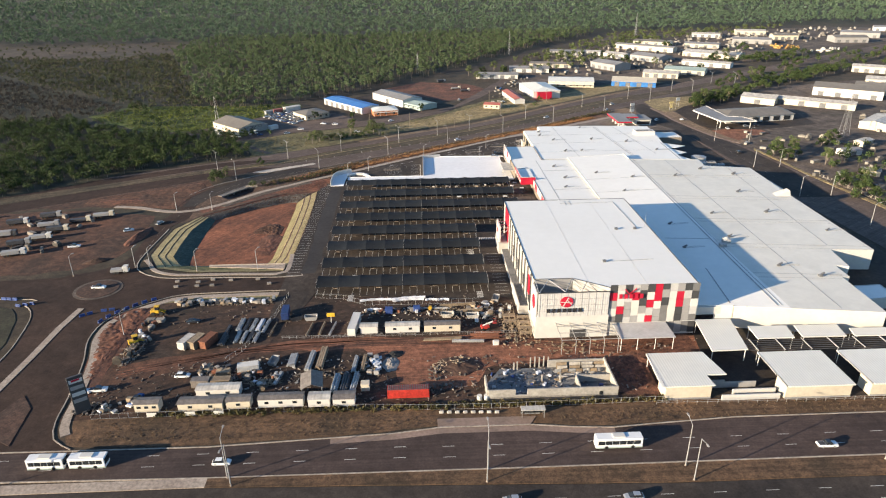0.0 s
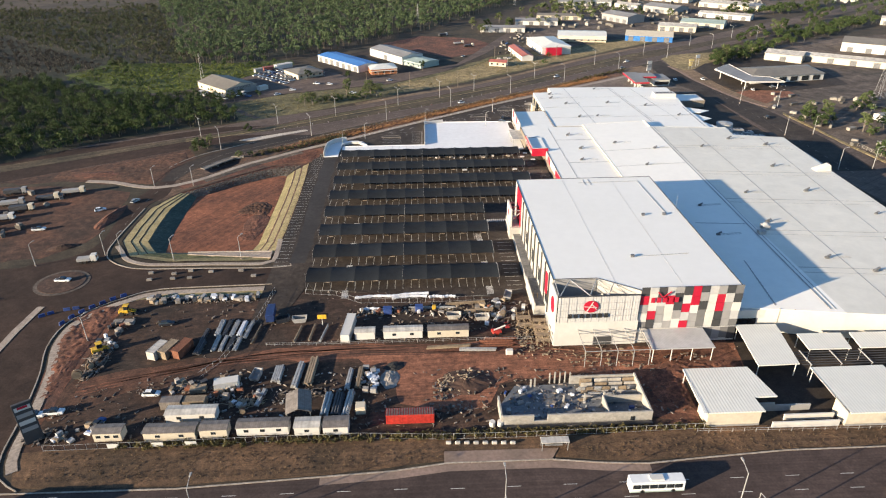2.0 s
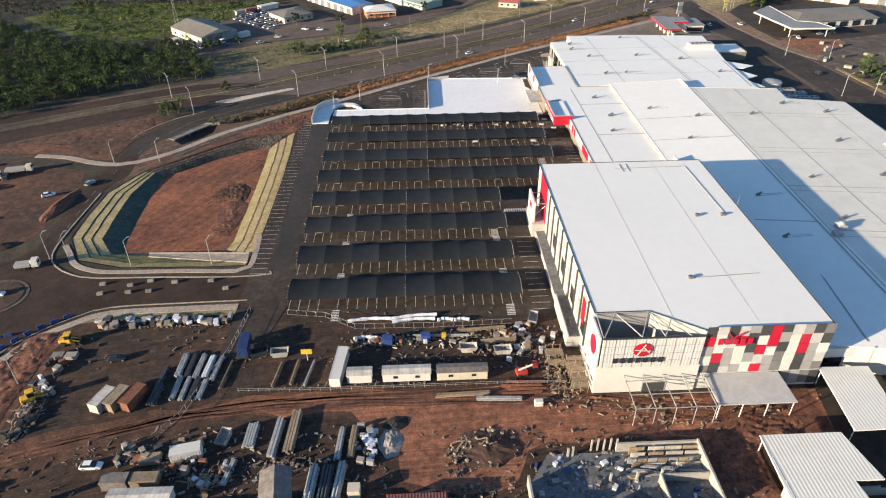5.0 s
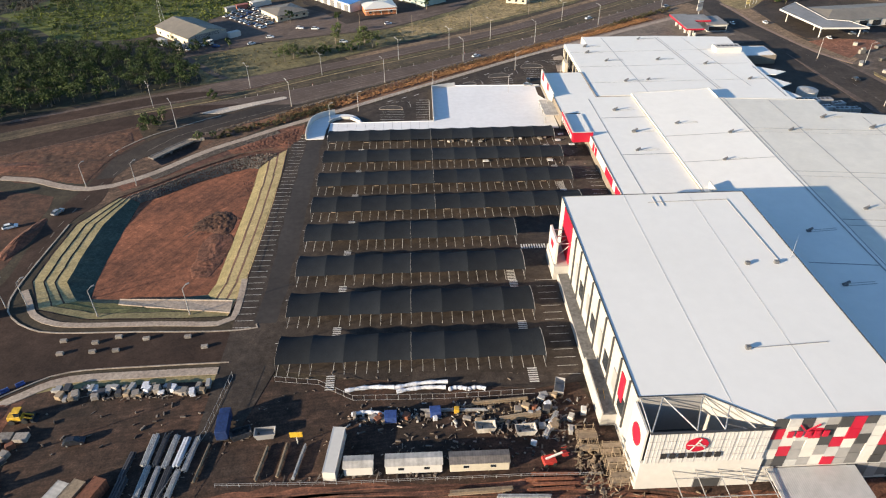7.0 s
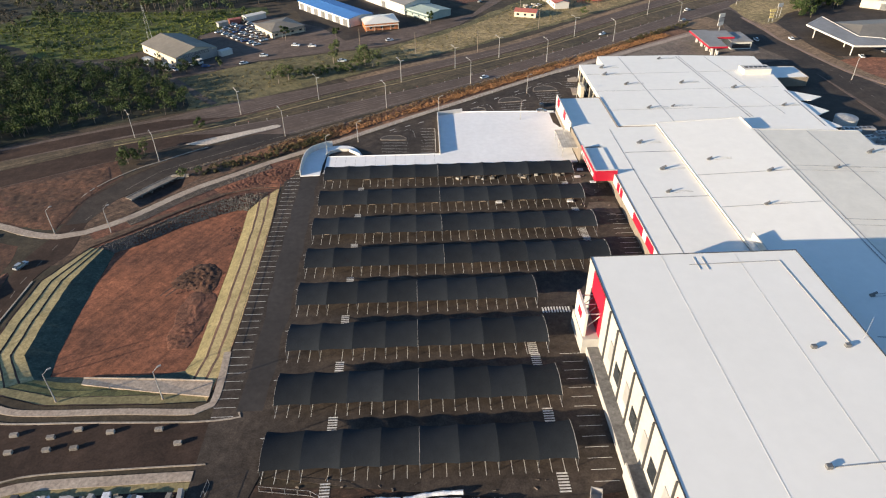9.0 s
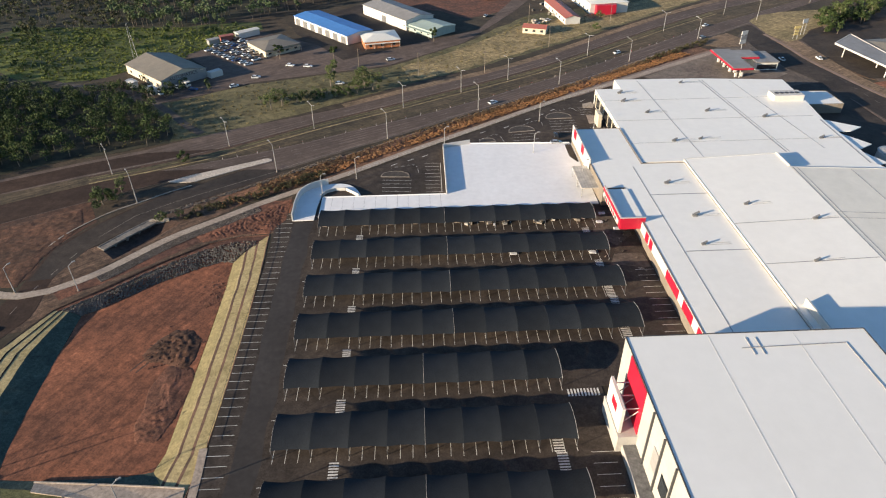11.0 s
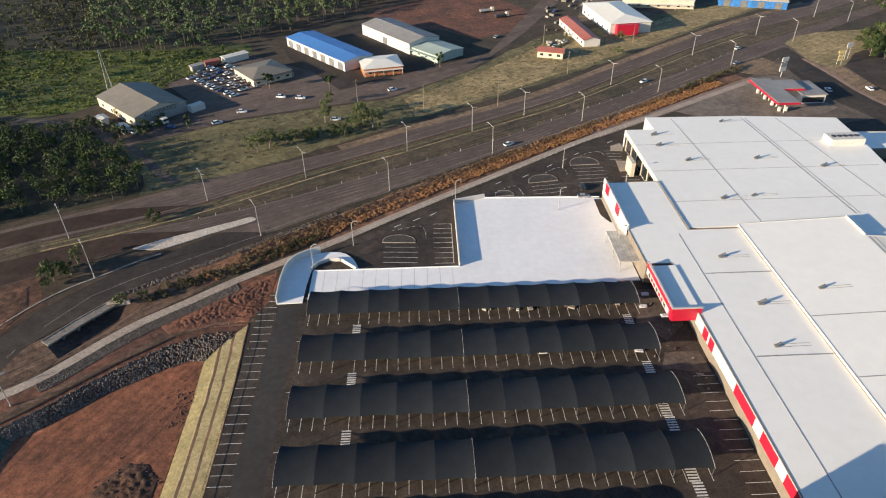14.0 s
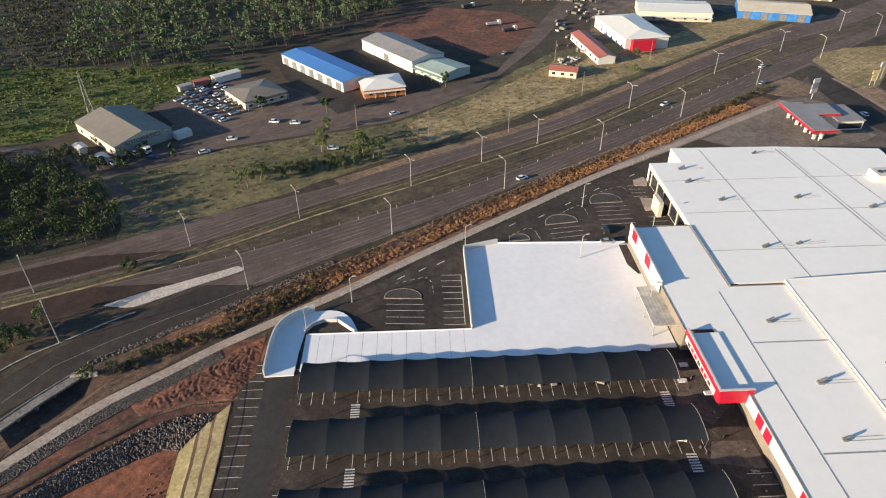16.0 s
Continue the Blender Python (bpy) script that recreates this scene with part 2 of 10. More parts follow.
M_SIDE = mat("dusty_side_road", (0.055, 0.034, 0.025), (0.032, 0.021, 0.0165), rough=0.9, big=0.03, fine=0.4, amount=0.9, bump=0.05, spec=0.2, fine_amount=0.2, mottle=0.25, grit=0.2)
M_TAN = mat("tan_dry_grass", (0.150, 0.124, 0.058), (0.070, 0.066, 0.029), rough=0.95, big=0.035, fine=0.5, amount=0.95, bump=0.3, mottle=0.35, grit=0.4)
M_MUD = mat("tidal_mud", (0.078, 0.055, 0.038), (0.046, 0.037, 0.024), rough=0.9, big=0.008, fine=0.1, amount=0.9, mottle=0.3, grit=0.2)
M_ASPHALT = mat("new_asphalt", (0.033, 0.0275, 0.0245), (0.064, 0.050, 0.040), rough=0.85, big=0.035, fine=0.5, amount=0.9, bump=0.05, spec=0.2, fine_amount=0.2, mottle=0.22, grit=0.2)
M_ROAD = mat("worn_road_asphalt", (0.074, 0.052, 0.045), (0.047, 0.034, 0.030), rough=0.88, big=0.03, fine=0.4, amount=0.9, bump=0.05, spec=0.2, fine_amount=0.18, mottle=0.15, grit=0.15, streak=(0, 0.8, 0.14))
M_ROAD_N = mat("sun_bleached_asphalt", (0.136, 0.101, 0.083), (0.088, 0.067, 0.056), rough=0.88, big=0.03, fine=0.4, amount=0.9, bump=0.05, spec=0.2, fine_amount=0.18, mottle=0.18, grit=0.15, streak=(33, 0.8, 0.18))
M_RED_YARD = mat("red_gravel_yard", (0.102, 0.044, 0.025), (0.045, 0.025, 0.017), rough=0.95, big=0.04, fine=0.4, amount=0.95, bump=0.25, fine_amount=0.5, mottle=0.38, grit=0.35)
M_WORN = mat("worn_car_park_asphalt", (0.050, 0.044, 0.041), (0.034, 0.030, 0.028), rough=0.8, big=0.08, fine=0.6, amount=0.9, spec=0.25, fine_amount=0.2)
M_DUSTY = mat("dusty_concrete", (0.12, 0.092, 0.072), (0.06, 0.048, 0.04), rough=0.95, big=0.15, fine=0.9, amount=0.95, fine_amount=0.4)
M_HAUL = mat("bright_red_earth", (0.245, 0.100, 0.056), (0.145, 0.062, 0.037), rough=0.95, big=0.06, fine=0.6, amount=0.95, bump=0.8, fine_amount=0.45, mottle=0.28, grit=0.3, streak=(3, 0.6, 0.25))
M_KHAKI = mat("khaki_dry_grass", (0.300, 0.222, 0.108), (0.175, 0.136, 0.064), rough=0.95, big=0.05, fine=0.5, amount=0.95, bump=0.4, fine_amount=0.4, mottle=0.3, grit=0.35, streak=(36, 1.0, 0.2))
M_TRACK = mat("polished_wheel_track", (0.098, 0.071, 0.058), (0.066, 0.049, 0.041), rough=0.8, big=0.05, fine=0.6, amount=0.9, spec=0.25, fine_amount=0.25)
M_PINK = mat("pinkish_concrete", (0.26, 0.18, 0.14), (0.18, 0.13, 0.10), rough=0.9, big=0.15, fine=1.2, amount=0.9, fine_amount=0.25)
M_CONC = mat("pale_concrete", (0.36, 0.295, 0.235), (0.27, 0.21, 0.165), rough=0.85, big=0.15, fine=1.5, amount=0.8, bump=0.3)
M_KERB = mat("kerb_concrete", (0.36, 0.31, 0.26), (0.26, 0.21, 0.16), rough=0.85, big=0.2, fine=1.5, amount=0.8)
M_DECK = mat("white_deck_coating", (0.75, 0.74, 0.73), (0.68, 0.67, 0.66), rough=0.6, big=0.05, fine=0.5, amount=0.7, fine_amount=0.05)
M_ROOF = mat("white_roof_sheet", (0.80, 0.77, 0.705), (0.75, 0.72, 0.66), rough=0.45, big=0.03, fine=0.3, amount=0.6, fine_amount=0.03)
M_ROOF_C = mat("dusty_white_roof_sheet", (0.77, 0.745, 0.69), (0.71, 0.685, 0.63), rough=0.5, big=0.03, fine=0.3, amount=0.5, fine_amount=0.02)
M_WALL_C = mat("pale_facade_sheet", (0.43, 0.41, 0.375), (0.36, 0.34, 0.31), rough=0.7, big=0.15, fine=1.0, amount=0.7, fine_amount=0.06, grit=0.06)
M_WALK = mat("dark_walkway_membrane", (0.15, 0.145, 0.14), (0.10, 0.097, 0.093), rough=0.8, big=0.2, fine=1.0, amount=0.8, mottle=0.2)
M_ROOF_E = mat("creamy_roof_sheet", (0.665, 0.63, 0.55), (0.60, 0.57, 0.50), rough=0.5, big=0.03, fine=0.3, amount=0.7, fine_amount=0.04, mottle=0.05)
M_ROOF_Y = mat("white_roof_sheet_across", (0.73, 0.705, 0.630), (0.65, 0.622, 0.55), rough=0.45, big=0.03, fine=0.3, amount=0.6, fine_amount=0.04, stripes=0.75, bump=0.45)
M_WHITE = mat("white_render", (0.56, 0.54, 0.50), (0.48, 0.455, 0.41), rough=0.7, big=0.1, fine=0.8, amount=0.6, fine_amount=0.06)
M_CREAM = mat("cream_panel", (0.54, 0.48, 0.375), (0.44, 0.38, 0.285), rough=0.7, big=0.2, fine=1.0, amount=0.6, fine_amount=0.08)
M_RED = mat("red_panel", (0.44, 0.012, 0.036), (0.35, 0.010, 0.028), rough=0.45, big=0.2, fine=1.0, amount=0.6, fine_amount=0.06)
M_GREY = mat("grey_panel", (0.30, 0.29, 0.28), (0.24, 0.23, 0.22), rough=0.6, big=0.2, fine=1.0, amount=0.6, fine_amount=0.06)
M_CHAR = mat("charcoal_panel", (0.055, 0.055, 0.057), (0.04, 0.04, 0.04), rough=0.6, big=0.2, fine=1.0, amount=0.6, fine_amount=0.1)
M_GUTTER = mat("grey_gutter", (0.36, 0.35, 0.34), (0.28, 0.27, 0.26), rough=0.6, metal=0.3, big=0.2, fine=1.0, amount=0.6)
M_STEEL = mat("galvanised_steel", (0.40, 0.395, 0.385), (0.28, 0.275, 0.265), rough=0.6, metal=0.35, big=0.4, fine=2.0, amount=0.7)
M_DARKSTEEL = mat("dark_steel", (0.08, 0.08, 0.085), (0.05, 0.05, 0.055), rough=0.6, metal=0.4, big=0.4, fine=2.0, amount=0.7)
M_GLASS = mat("dark_window_glass", (0.02, 0.024, 0.028), (0.03, 0.034, 0.04), rough=0.08, big=0.4, fine=1.0, amount=0.4, spec=0.7)
M_SAIL = mat("charcoal_shade_cloth", (0.0165, 0.0195, 0.0235), (0.0225, 0.0260, 0.0300), rough=0.9, big=0.25, fine=6.0, amount=0.8, spread=0.18, spec=0.12)
M_CARPARK = mat("brownish_car_park_asphalt", (0.037, 0.030, 0.0255), (0.069, 0.053, 0.042), rough=0.85, big=0.05, fine=0.6, amount=0.9, bump=0.05, spec=0.2, fine_amount=0.25, mottle=0.28, grit=0.25)
M_PAINT = mat("white_line_paint", (0.62, 0.60, 0.56), (0.42, 0.40, 0.37), rough=0.7, big=0.4, fine=2.0, amount=0.8)
M_OLDPAINT = mat("worn_line_paint", (0.27, 0.235, 0.20), (0.15, 0.12, 0.10), rough=0.8, big=0.4, fine=2.0, amount=0.9)
# Tan wall colour, darkened to carry the shade under the roof edge.
M_WALLTAN = mat("tan_wall_with_shade", (0.22, 0.185, 0.145), (0.165, 0.135, 0.105), rough=0.8, big=0.2, fine=1.0, amount=0.7, fine_amount=0.1)
M_STRAW = mat("straw_erosion_mat", (0.40, 0.315, 0.16), (0.29, 0.23, 0.105), rough=0.95, big=0.2, fine=1.4, amount=0.9, bump=0.7, mottle=0.15, grit=0.2)
M_TEAL = mat("green_geotextile", (0.060, 0.080, 0.058), (0.032, 0.046, 0.036), rough=0.9, big=0.2, fine=1.4, amount=0.9, bump=0.7, mottle=0.25, grit=0.3)
M_MEDIAN = mat("worn_median_grass", (0.090, 0.064, 0.038), (0.050, 0.040, 0.024), rough=0.95, big=0.03, fine=0.5, amount=0.95, bump=0.3, mottle=0.3, grit=0.35, streak=(31, 1.3, 0.35))
M_ROCK = mat("grey_rock", (0.15, 0.122, 0.10), (0.08, 0.066, 0.055), rough=0.9, big=0.5, fine=2.0, amount=0.9, spread=0.35, bump=0.6, lines="island")
M_BARK = mat("pale_bark", (0.22, 0.18, 0.14), (0.12, 0.10, 0.08), rough=0.9, big=0.5, fine=3.0, amount=0.9, bump=0.6)
M_LEAF = leaf_mat("eucalypt_leaves", (0.068, 0.092, 0.030), (0.095, 0.105, 0.042))
M_LEAF2 = leaf_mat("dark_leaves", (0.030, 0.050, 0.015), (0.056, 0.074, 0.023))
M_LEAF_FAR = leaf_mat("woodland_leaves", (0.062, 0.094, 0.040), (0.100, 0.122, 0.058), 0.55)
# Bluer leaf colour for the far woods: distance haze put into the colour.
M_LEAF_HAZE = leaf_mat("hazed_far_leaves", (0.058, 0.094, 0.054), (0.086, 0.116, 0.068), 0.5)
M_LEAF3 = leaf_mat("thicket_leaves", (0.025, 0.043, 0.011), (0.054, 0.074, 0.018), 0.6)
M_ESTATE = mat("dusty_estate_paving", (0.125, 0.092, 0.070), (0.058, 0.047, 0.038), rough=0.95, big=0.02, fine=0.2, amount=0.95, fine_amount=0.45, mottle=0.4, grit=0.25)
M_OLD_STRAW = mat("weathered_straw_mat", (0.25, 0.205, 0.10), (0.16, 0.135, 0.065), rough=0.95, big=0.2, fine=1.4, amount=0.9, bump=0.7)
M_PALEROOF = mat("dusty_pale_roof", (0.50, 0.465, 0.41), (0.36, 0.33, 0.29), rough=0.6, big=0.06, fine=0.4, amount=0.8, stripes=0.9)
M_SCRUBLEAF = leaf_mat("half_dry_scrub_leaves", (0.044, 0.058, 0.021), (0.074, 0.062, 0.033), 0.6)
M_SLAB = mat("blue_grey_concrete_slab", (0.15, 0.155, 0.16), (0.085, 0.09, 0.095), rough=0.55, big=0.25, fine=1.2, amount=0.9, fine_amount=0.3)
M_TWIG = leaf_mat("bare_dark_twigs", (0.034, 0.030, 0.022), (0.052, 0.042, 0.031), 0.6)
M_BRUSH = leaf_mat("dry_brush_leaves", (0.20, 0.120, 0.062), (0.10, 0.070, 0.036), 0.5)

# ---- ground, roads and pavements ----
BASIN_RIM = [(-52.3, 243), (-52, 262), (-52, 285), (-52.5, 306), (-53.5, 325), (-62, 324.5), (-71, 321), (-83, 311.5), (-95, 300), (-104, 292), (-111.5, 276), (-112, 260), (-111.5, 247), (-104.5, 234.6), (-90, 230), (-66, 229.2), (-54, 229.4)]
BASIN_FLOOR = [(-61.5, 246), (-61.5, 262), (-61.5, 282), (-61.8, 300), (-62.5, 314), (-66, 314.5), (-72, 311.5), (-82, 305), (-93, 295), (-97.6, 292), (-97.2, 277), (-96.2, 259), (-95, 247), (-94, 241.2), (-83.7, 240.4), (-68, 240.6), (-62.6, 241.5)]
CREEK = [(-103.5, 321), (-96.5, 331), (-90.5, 337.5), (-83, 333.5), (-89, 323), (-97, 314.5)]


def sheet_with_holes(half, centre, holes):
    """A flat sheet, in one piece, with holes cut out of it."""
    cx, cy = centre
    verts = [Vector((cx + sx * half, cy + sy * half)) for sx, sy in ((-1, -1), (1, -1), (1, 1), (-1, 1))]
    edges = [(i, (i + 1) % 4) for i in range(4)]
    for hole in holes:
        n = len(verts)
        verts += [Vector(p) for p in hole]
        edges += [(n + i, n + (i + 1) % len(hole)) for i in range(len(hole))]
    v, _, faces, *_ = mgeo.delaunay_2d_cdt(verts, edges, [], 0, 0.001)
    g = Geo()
    g.v = [(p.x, p.y, 0.0) for p in v]
    for f in faces:
        mx, my = sum(v[i].x for i in f) / len(f), sum(v[i].y for i in f) / len(f)
        if not any(inside(mx, my, h) for h in holes):
            g.f.append(tuple(f))
    return g


solid("ground", sheet_with_holes(4800, (0, 800), [BASIN_RIM, CREEK]), M_GROUND, "dry sandy bushland ground with patchy grass", "ground", kind="structure")


def flat(name, poly, z, material, label, category="ground", thick=0.2):
    g = Geo()
    g.prism(poly, z - thick, z)
    return solid(name, g, material, label, category, kind="structure")


# Zones of earth and grass.
flat("ground_scrub", ragged([(-1500, 420), (-300, 400), (-175, 440), (-150, 545), (-90, 590), (-160, 640), (-250, 900), (-330, 900), (-381, 846), (-528, 872), (-1500, 870)], 25, 8, 1), 0.02, M_SCRUB, "brown scrubland floor under sparse low trees")
flat("ground_mud", ragged([(-1500, 872), (-528, 874), (-381, 848), (-335, 905), (-318, 1008), (-453, 1028), (-590, 988), (-1500, 1000)], 25, 10, 2), 0.03, M_MUD, "bare brown tidal mud flat beside the woodland")
flat("ground_grass", ragged([(-260, 520), (-200, 468), (-165, 462), (-128, 492), (-112, 520), (-96, 545), (-100, 560), (-150, 552), (-240, 560)], 8, 3, 3), 0.04, M_GREEN, "lush green grass behind the workshop")
flat("ground_woodfloor", ragged([(-140, 560), (-60, 632), (10, 690), (120, 850), (300, 1100), (560, 1160), (2600, 1300), (2600, 3200), (-2600, 3200), (-2600, 1090), (-700, 1070), (-380, 1060), (-230, 935), (-180, 700)], 60, 10, 4), 0.015, M_SCRUB, "leaf-littered woodland floor")
flat("ground_site", ragged([(-107, 200), (-100, 160), (-96, 141), (62, 141), (66, 160), (90, 163), (90, 181), (36, 184), (30, 205), (-38, 207), (-88, 210), (-100, 204)], 5, 0.9, 5), 0.02, M_YARD, "dark compacted gravel builders' yard with tyre marks")
flat("ground_haul_road", ragged([(-98, 158), (-92, 168), (-70, 172), (-50, 176), (-30, 178.5), (0, 178.5), (30, 178), (36, 174), (90, 173), (90, 163), (60, 159.5), (40, 162), (18, 159), (15, 150), (4, 149.5), (-7, 152), (-9, 160), (-20, 171), (-45, 171.5), (-60, 166), (-75, 161), (-92, 152)], 3, 1.6, 6), 0.035, M_RED_YARD, "red earth haul track across the building yard")
flat("ground_haul_east", ragged([(-50, 175.6), (-30, 178), (0, 178), (30, 177.6), (36, 173.6), (89, 172.6), (89, 163.5), (60, 160), (40, 162.4), (18, 159.5), (15, 150.5), (4, 150), (-6.5, 152.5), (-8.5, 160.5), (-20, 171.4), (-40, 172.4)], 2.5, 1.2, 26), 0.041, M_HAUL, "trodden bright red earth along the haul track")
flat("ground_pod_dirt", ragged([(53.5, 146), (64, 143), (65, 158), (84, 159), (84, 175), (66, 174), (60, 165), (53.5, 160)], 2.5, 0.8, 27), 0.047, M_DIRT, "muddy red earth between the shell and the pods")
flat("ground_bank_west", ragged([(-105, 198), (-99, 203), (-93, 203.5), (-92.5, 192), (-93.5, 180), (-94, 165), (-93, 150), (-95, 146), (-97, 152), (-99.5, 163), (-102, 172), (-105.5, 186)], 3, 0.8, 7), 0.045, M_DIRT, "bare red earth bank beside the footpath")
flat("ground_yard_west", ragged([(-330, 296), (-203, 302), (-165, 304), (-126, 294), (-122, 262), (-124, 246), (-135, 235), (-160, 231), (-330, 224)], 8, 1.5, 8), 0.02, M_RED_YARD, "dark gravel truck yard with red earth edges")
flat("ground_dirt_west", ragged([(-240, 304), (-160, 308), (-119, 303), (-118, 318), (-111, 336), (-119, 349), (-150, 339), (-240, 296)], 4, 2.0, 9), 0.03, M_RED_YARD, "bare red earth beside the truck yard")
flat("ground_dirt_pond", ragged([(-104, 296), (-95, 304), (-83, 314), (-71, 324), (-62, 327), (-53.5, 327), (-49, 333), (-49, 347), (-56, 346), (-70, 336), (-80, 328), (-88, 317), (-97, 307), (-108, 300)], 3, 1.2, 10), 0.03, M_DIRT, "churned red earth above the basin")
flat("verge_south", ragged([(-95, 141.5), (-90, 131), (-54, 130), (-22, 131.5), (4, 134), (27, 134), (48, 131.8), (80, 134), (600, 134), (600, 141), (64, 141.5)], 5, 0.5, 11), 0.05, M_VERGE, "dry grass verge along the highway", "verge")
M_EMBANK = mat("red_brown_embankment", (0.190, 0.092, 0.050), (0.095, 0.052, 0.031), rough=0.95, big=0.09, fine=0.8, amount=0.95, bump=0.6, fine_amount=0.5, mottle=0.35, grit=0.4, streak=(36, 0.6, 0.25))
flat("verge_north", ragged([(-81, 331), (-71, 339.5), (-61, 347), (-50, 353.5), (-40, 359.5), (-24, 370), (-3, 385.5), (20, 402), (53, 426), (80, 443), (148, 487), (140, 497), (66, 447), (20, 415), (-18, 389), (-53, 363.5), (-76, 350), (-88, 341.5)], 4, 0.7, 12), 0.05, M_EMBANK, "red-brown embankment with dry brush below the highway", "verge")
M_BANK = mat("brown_bank_earth", (0.135, 0.080, 0.050), (0.060, 0.038, 0.026), rough=0.95, big=0.09, fine=0.7, amount=0.95, bump=0.6, fine_amount=0.5, mottle=0.4, grit=0.4, streak=(40, 0.7, 0.3))
flat("ground_bank_creek", [(-117, 300), (-114, 301.5), (-111, 307), (-107.2, 319), (-104.2, 322), (-103.5, 321), (-97, 314.5), (-98.6, 310.5), (-104.2, 305), (-109.4, 301.8)], 0.056, M_BANK, "bare brown earth between the slip road and the path")
flat("ground_bank_creek", [(-97, 314.5), (-89, 323), (-83, 333.5), (-90.5, 337.5), (-88.4, 341), (-77, 349.4), (-68, 340.5), (-81, 329.5), (-88.6, 321.5), (-97.6, 312)], 0.056, M_BANK, "bare brown earth between the creek and the path")
flat("ground_rim_north", [(-54, 325.3), (-62, 324.9), (-71.2, 321.4), (-83.2, 311.9), (-95.2, 300.4), (-104.2, 292.3), (-108.5, 284), (-111.8, 283), (-109.5, 291), (-111, 300), (-105, 301.5), (-97, 308.5), (-88, 318.5), (-80.5, 326), (-70.5, 333.5), (-61, 341), (-50, 348), (-49.2, 333), (-52, 326)], 0.026, M_BANK, "streaky brown earth above the basin's rim")
flat("verge_far", ragged([(-135, 380), (-89, 400), (-57, 418), (-19, 445), (27, 473), (85, 514), (165, 577), (240, 630), (210, 640), (110, 580), (60, 560), (18, 508), (-20, 475), (-85, 455), (-104, 442), (-150, 420)], 6, 1.0, 13), 0.03, M_TAN, "wide dry grass verge beyond the highway", "verge")
flat("verge_dry", ragged([(-10, 453), (27, 476), (85, 517), (120, 545), (165, 580), (236, 630), (205, 632), (112, 572), (92, 556), (62, 548), (20, 503), (-14, 474)], 5, 1.6, 28), 0.045, M_KHAKI, "pale khaki dry grass with tyre tracks", "verge")
flat("verge_corner", ragged([(196, 540), (215, 556), (262, 560), (250, 530), (225, 500), (212, 470), (206, 440), (201, 448), (199, 495)], 5, 0.8, 14), 0.05, M_VERGE, "dry grass corner with gum trees", "verge")

flat("verge_yard", ragged([(-100, 203), (-94, 204.5), (-88, 206), (-70, 206.8), (-51, 207), (-51, 209), (-70, 208.8), (-86, 208), (-93, 205.8), (-98, 203.5)], 3, 0.3, 21), 0.055, M_OLD_STRAW, "strip of dull green grass inside the footpath", "verge")

# Highway to the south of the site.
NK = [(-700, 131), (-130, 130), (-90, 129.4), (-54, 129.1), (-22, 130.9), (-8, 131.7), (4, 133.4), (27, 133.3), (38, 131.8), (48, 131.1), (59, 132), (80, 133.4), (700, 133.4)]
SK = [(-700, 119.6), (-99, 119.4), (-51, 118.4), (27, 117.9), (700, 117.8)]
flat("road_south", NK + SK[::-1], 0.08, M_ROAD, "worn grey asphalt highway carriageway", "road")
flat("road_south_second", [(-700, 115.2), (-51, 115.2), (-7, 113.6), (57, 111.2), (700, 109.2), (700, 96), (-700, 99)], 0.08, M_ASPHALT, "dark asphalt highway carriageway", "road")
flat("median_south", [(-51, 118.2), (27, 117.6), (700, 117.5), (700, 109.5), (57, 111.5), (-7, 113.9), (-51, 115.4)], 0.16, M_VERGE, "raised dry grass median", "median")
flat("median_paved", [(-700, 119.3), (-51, 118.3), (-51, 115.4), (-700, 115.4)], 0.17, M_CONC, "raised concrete median", "median")
for nm, ln_ in (("kerb_south", NK), ("kerb_south_second", SK)):
    solid(nm, Geo().strip(ln_, 0.35, 0.0, 0.2), M_KERB, "pale concrete kerb", "kerb", kind="structure")
solid("bus_bay_apron", Geo().strip([(-24, 129.6), (-8, 130.5), (4, 132.1), (27, 132.0), (38, 130.6), (48, 130.0)], 2.1, 0.02, 0.086), M_PINK, "pinkish concrete apron along the bus bay kerb", "pavement", kind="structure")
flat("footpath_bus_stop", [(3, 133.6), (27, 133.5), (29, 136.6), (3, 136.8)], 0.17, M_PINK, "pinkish concrete bus stop pavement", "pavement")

# Side road, roundabout and the road past the basin.
EK = curve_line([(-88, 130), (-94, 134), (-97, 141), (-98.5, 150), (-100.5, 160), (-103, 170), (-107, 182), (-107, 193), (-102, 201), (-95, 207), (-86, 211.5), (-65, 212.5), (-50, 212.8)], 3)
WK = curve_line([(-150, 131), (-134, 136), (-129, 150), (-128.5, 172), (-130, 184), (-134, 199), (-141, 207), (-155, 212), (-330, 212)], 3)
flat("road_side", EK + [(-38, 212), (-38, 226), (-50, 224)] + curve_line([(-46, 224.3), (-55, 223.6), (-77, 224.5), (-95.6, 225.1), (-103, 227.1), (-109.7, 231.6), (-113.4, 238), (-114.4, 250), (-113.8, 277), (-109, 290), (-110.5, 306), (-106.6, 319.3), (-98.1, 330.2), (-88.2, 341.3), (-77.0, 349.6), (-57, 363.5)], 3)
     + curve_line([(-62, 374), (-83.7, 359), (-92, 353), (-100.6, 344.5), (-109, 334.5), (-117, 320), (-118, 300), (-121, 285), (-120, 262), (-119, 246), (-124, 236), (-135, 231), (-160, 227), (-330, 223)], 3) + WK[::-1], 0.06, M_SIDE, "dusty asphalt side road with a roundabout", "road")
solid("kerb_side_road", Geo().strip(EK, 0.3, 0.0, 0.2), M_KERB, "pale concrete kerb along the side road", "kerb", kind="structure")
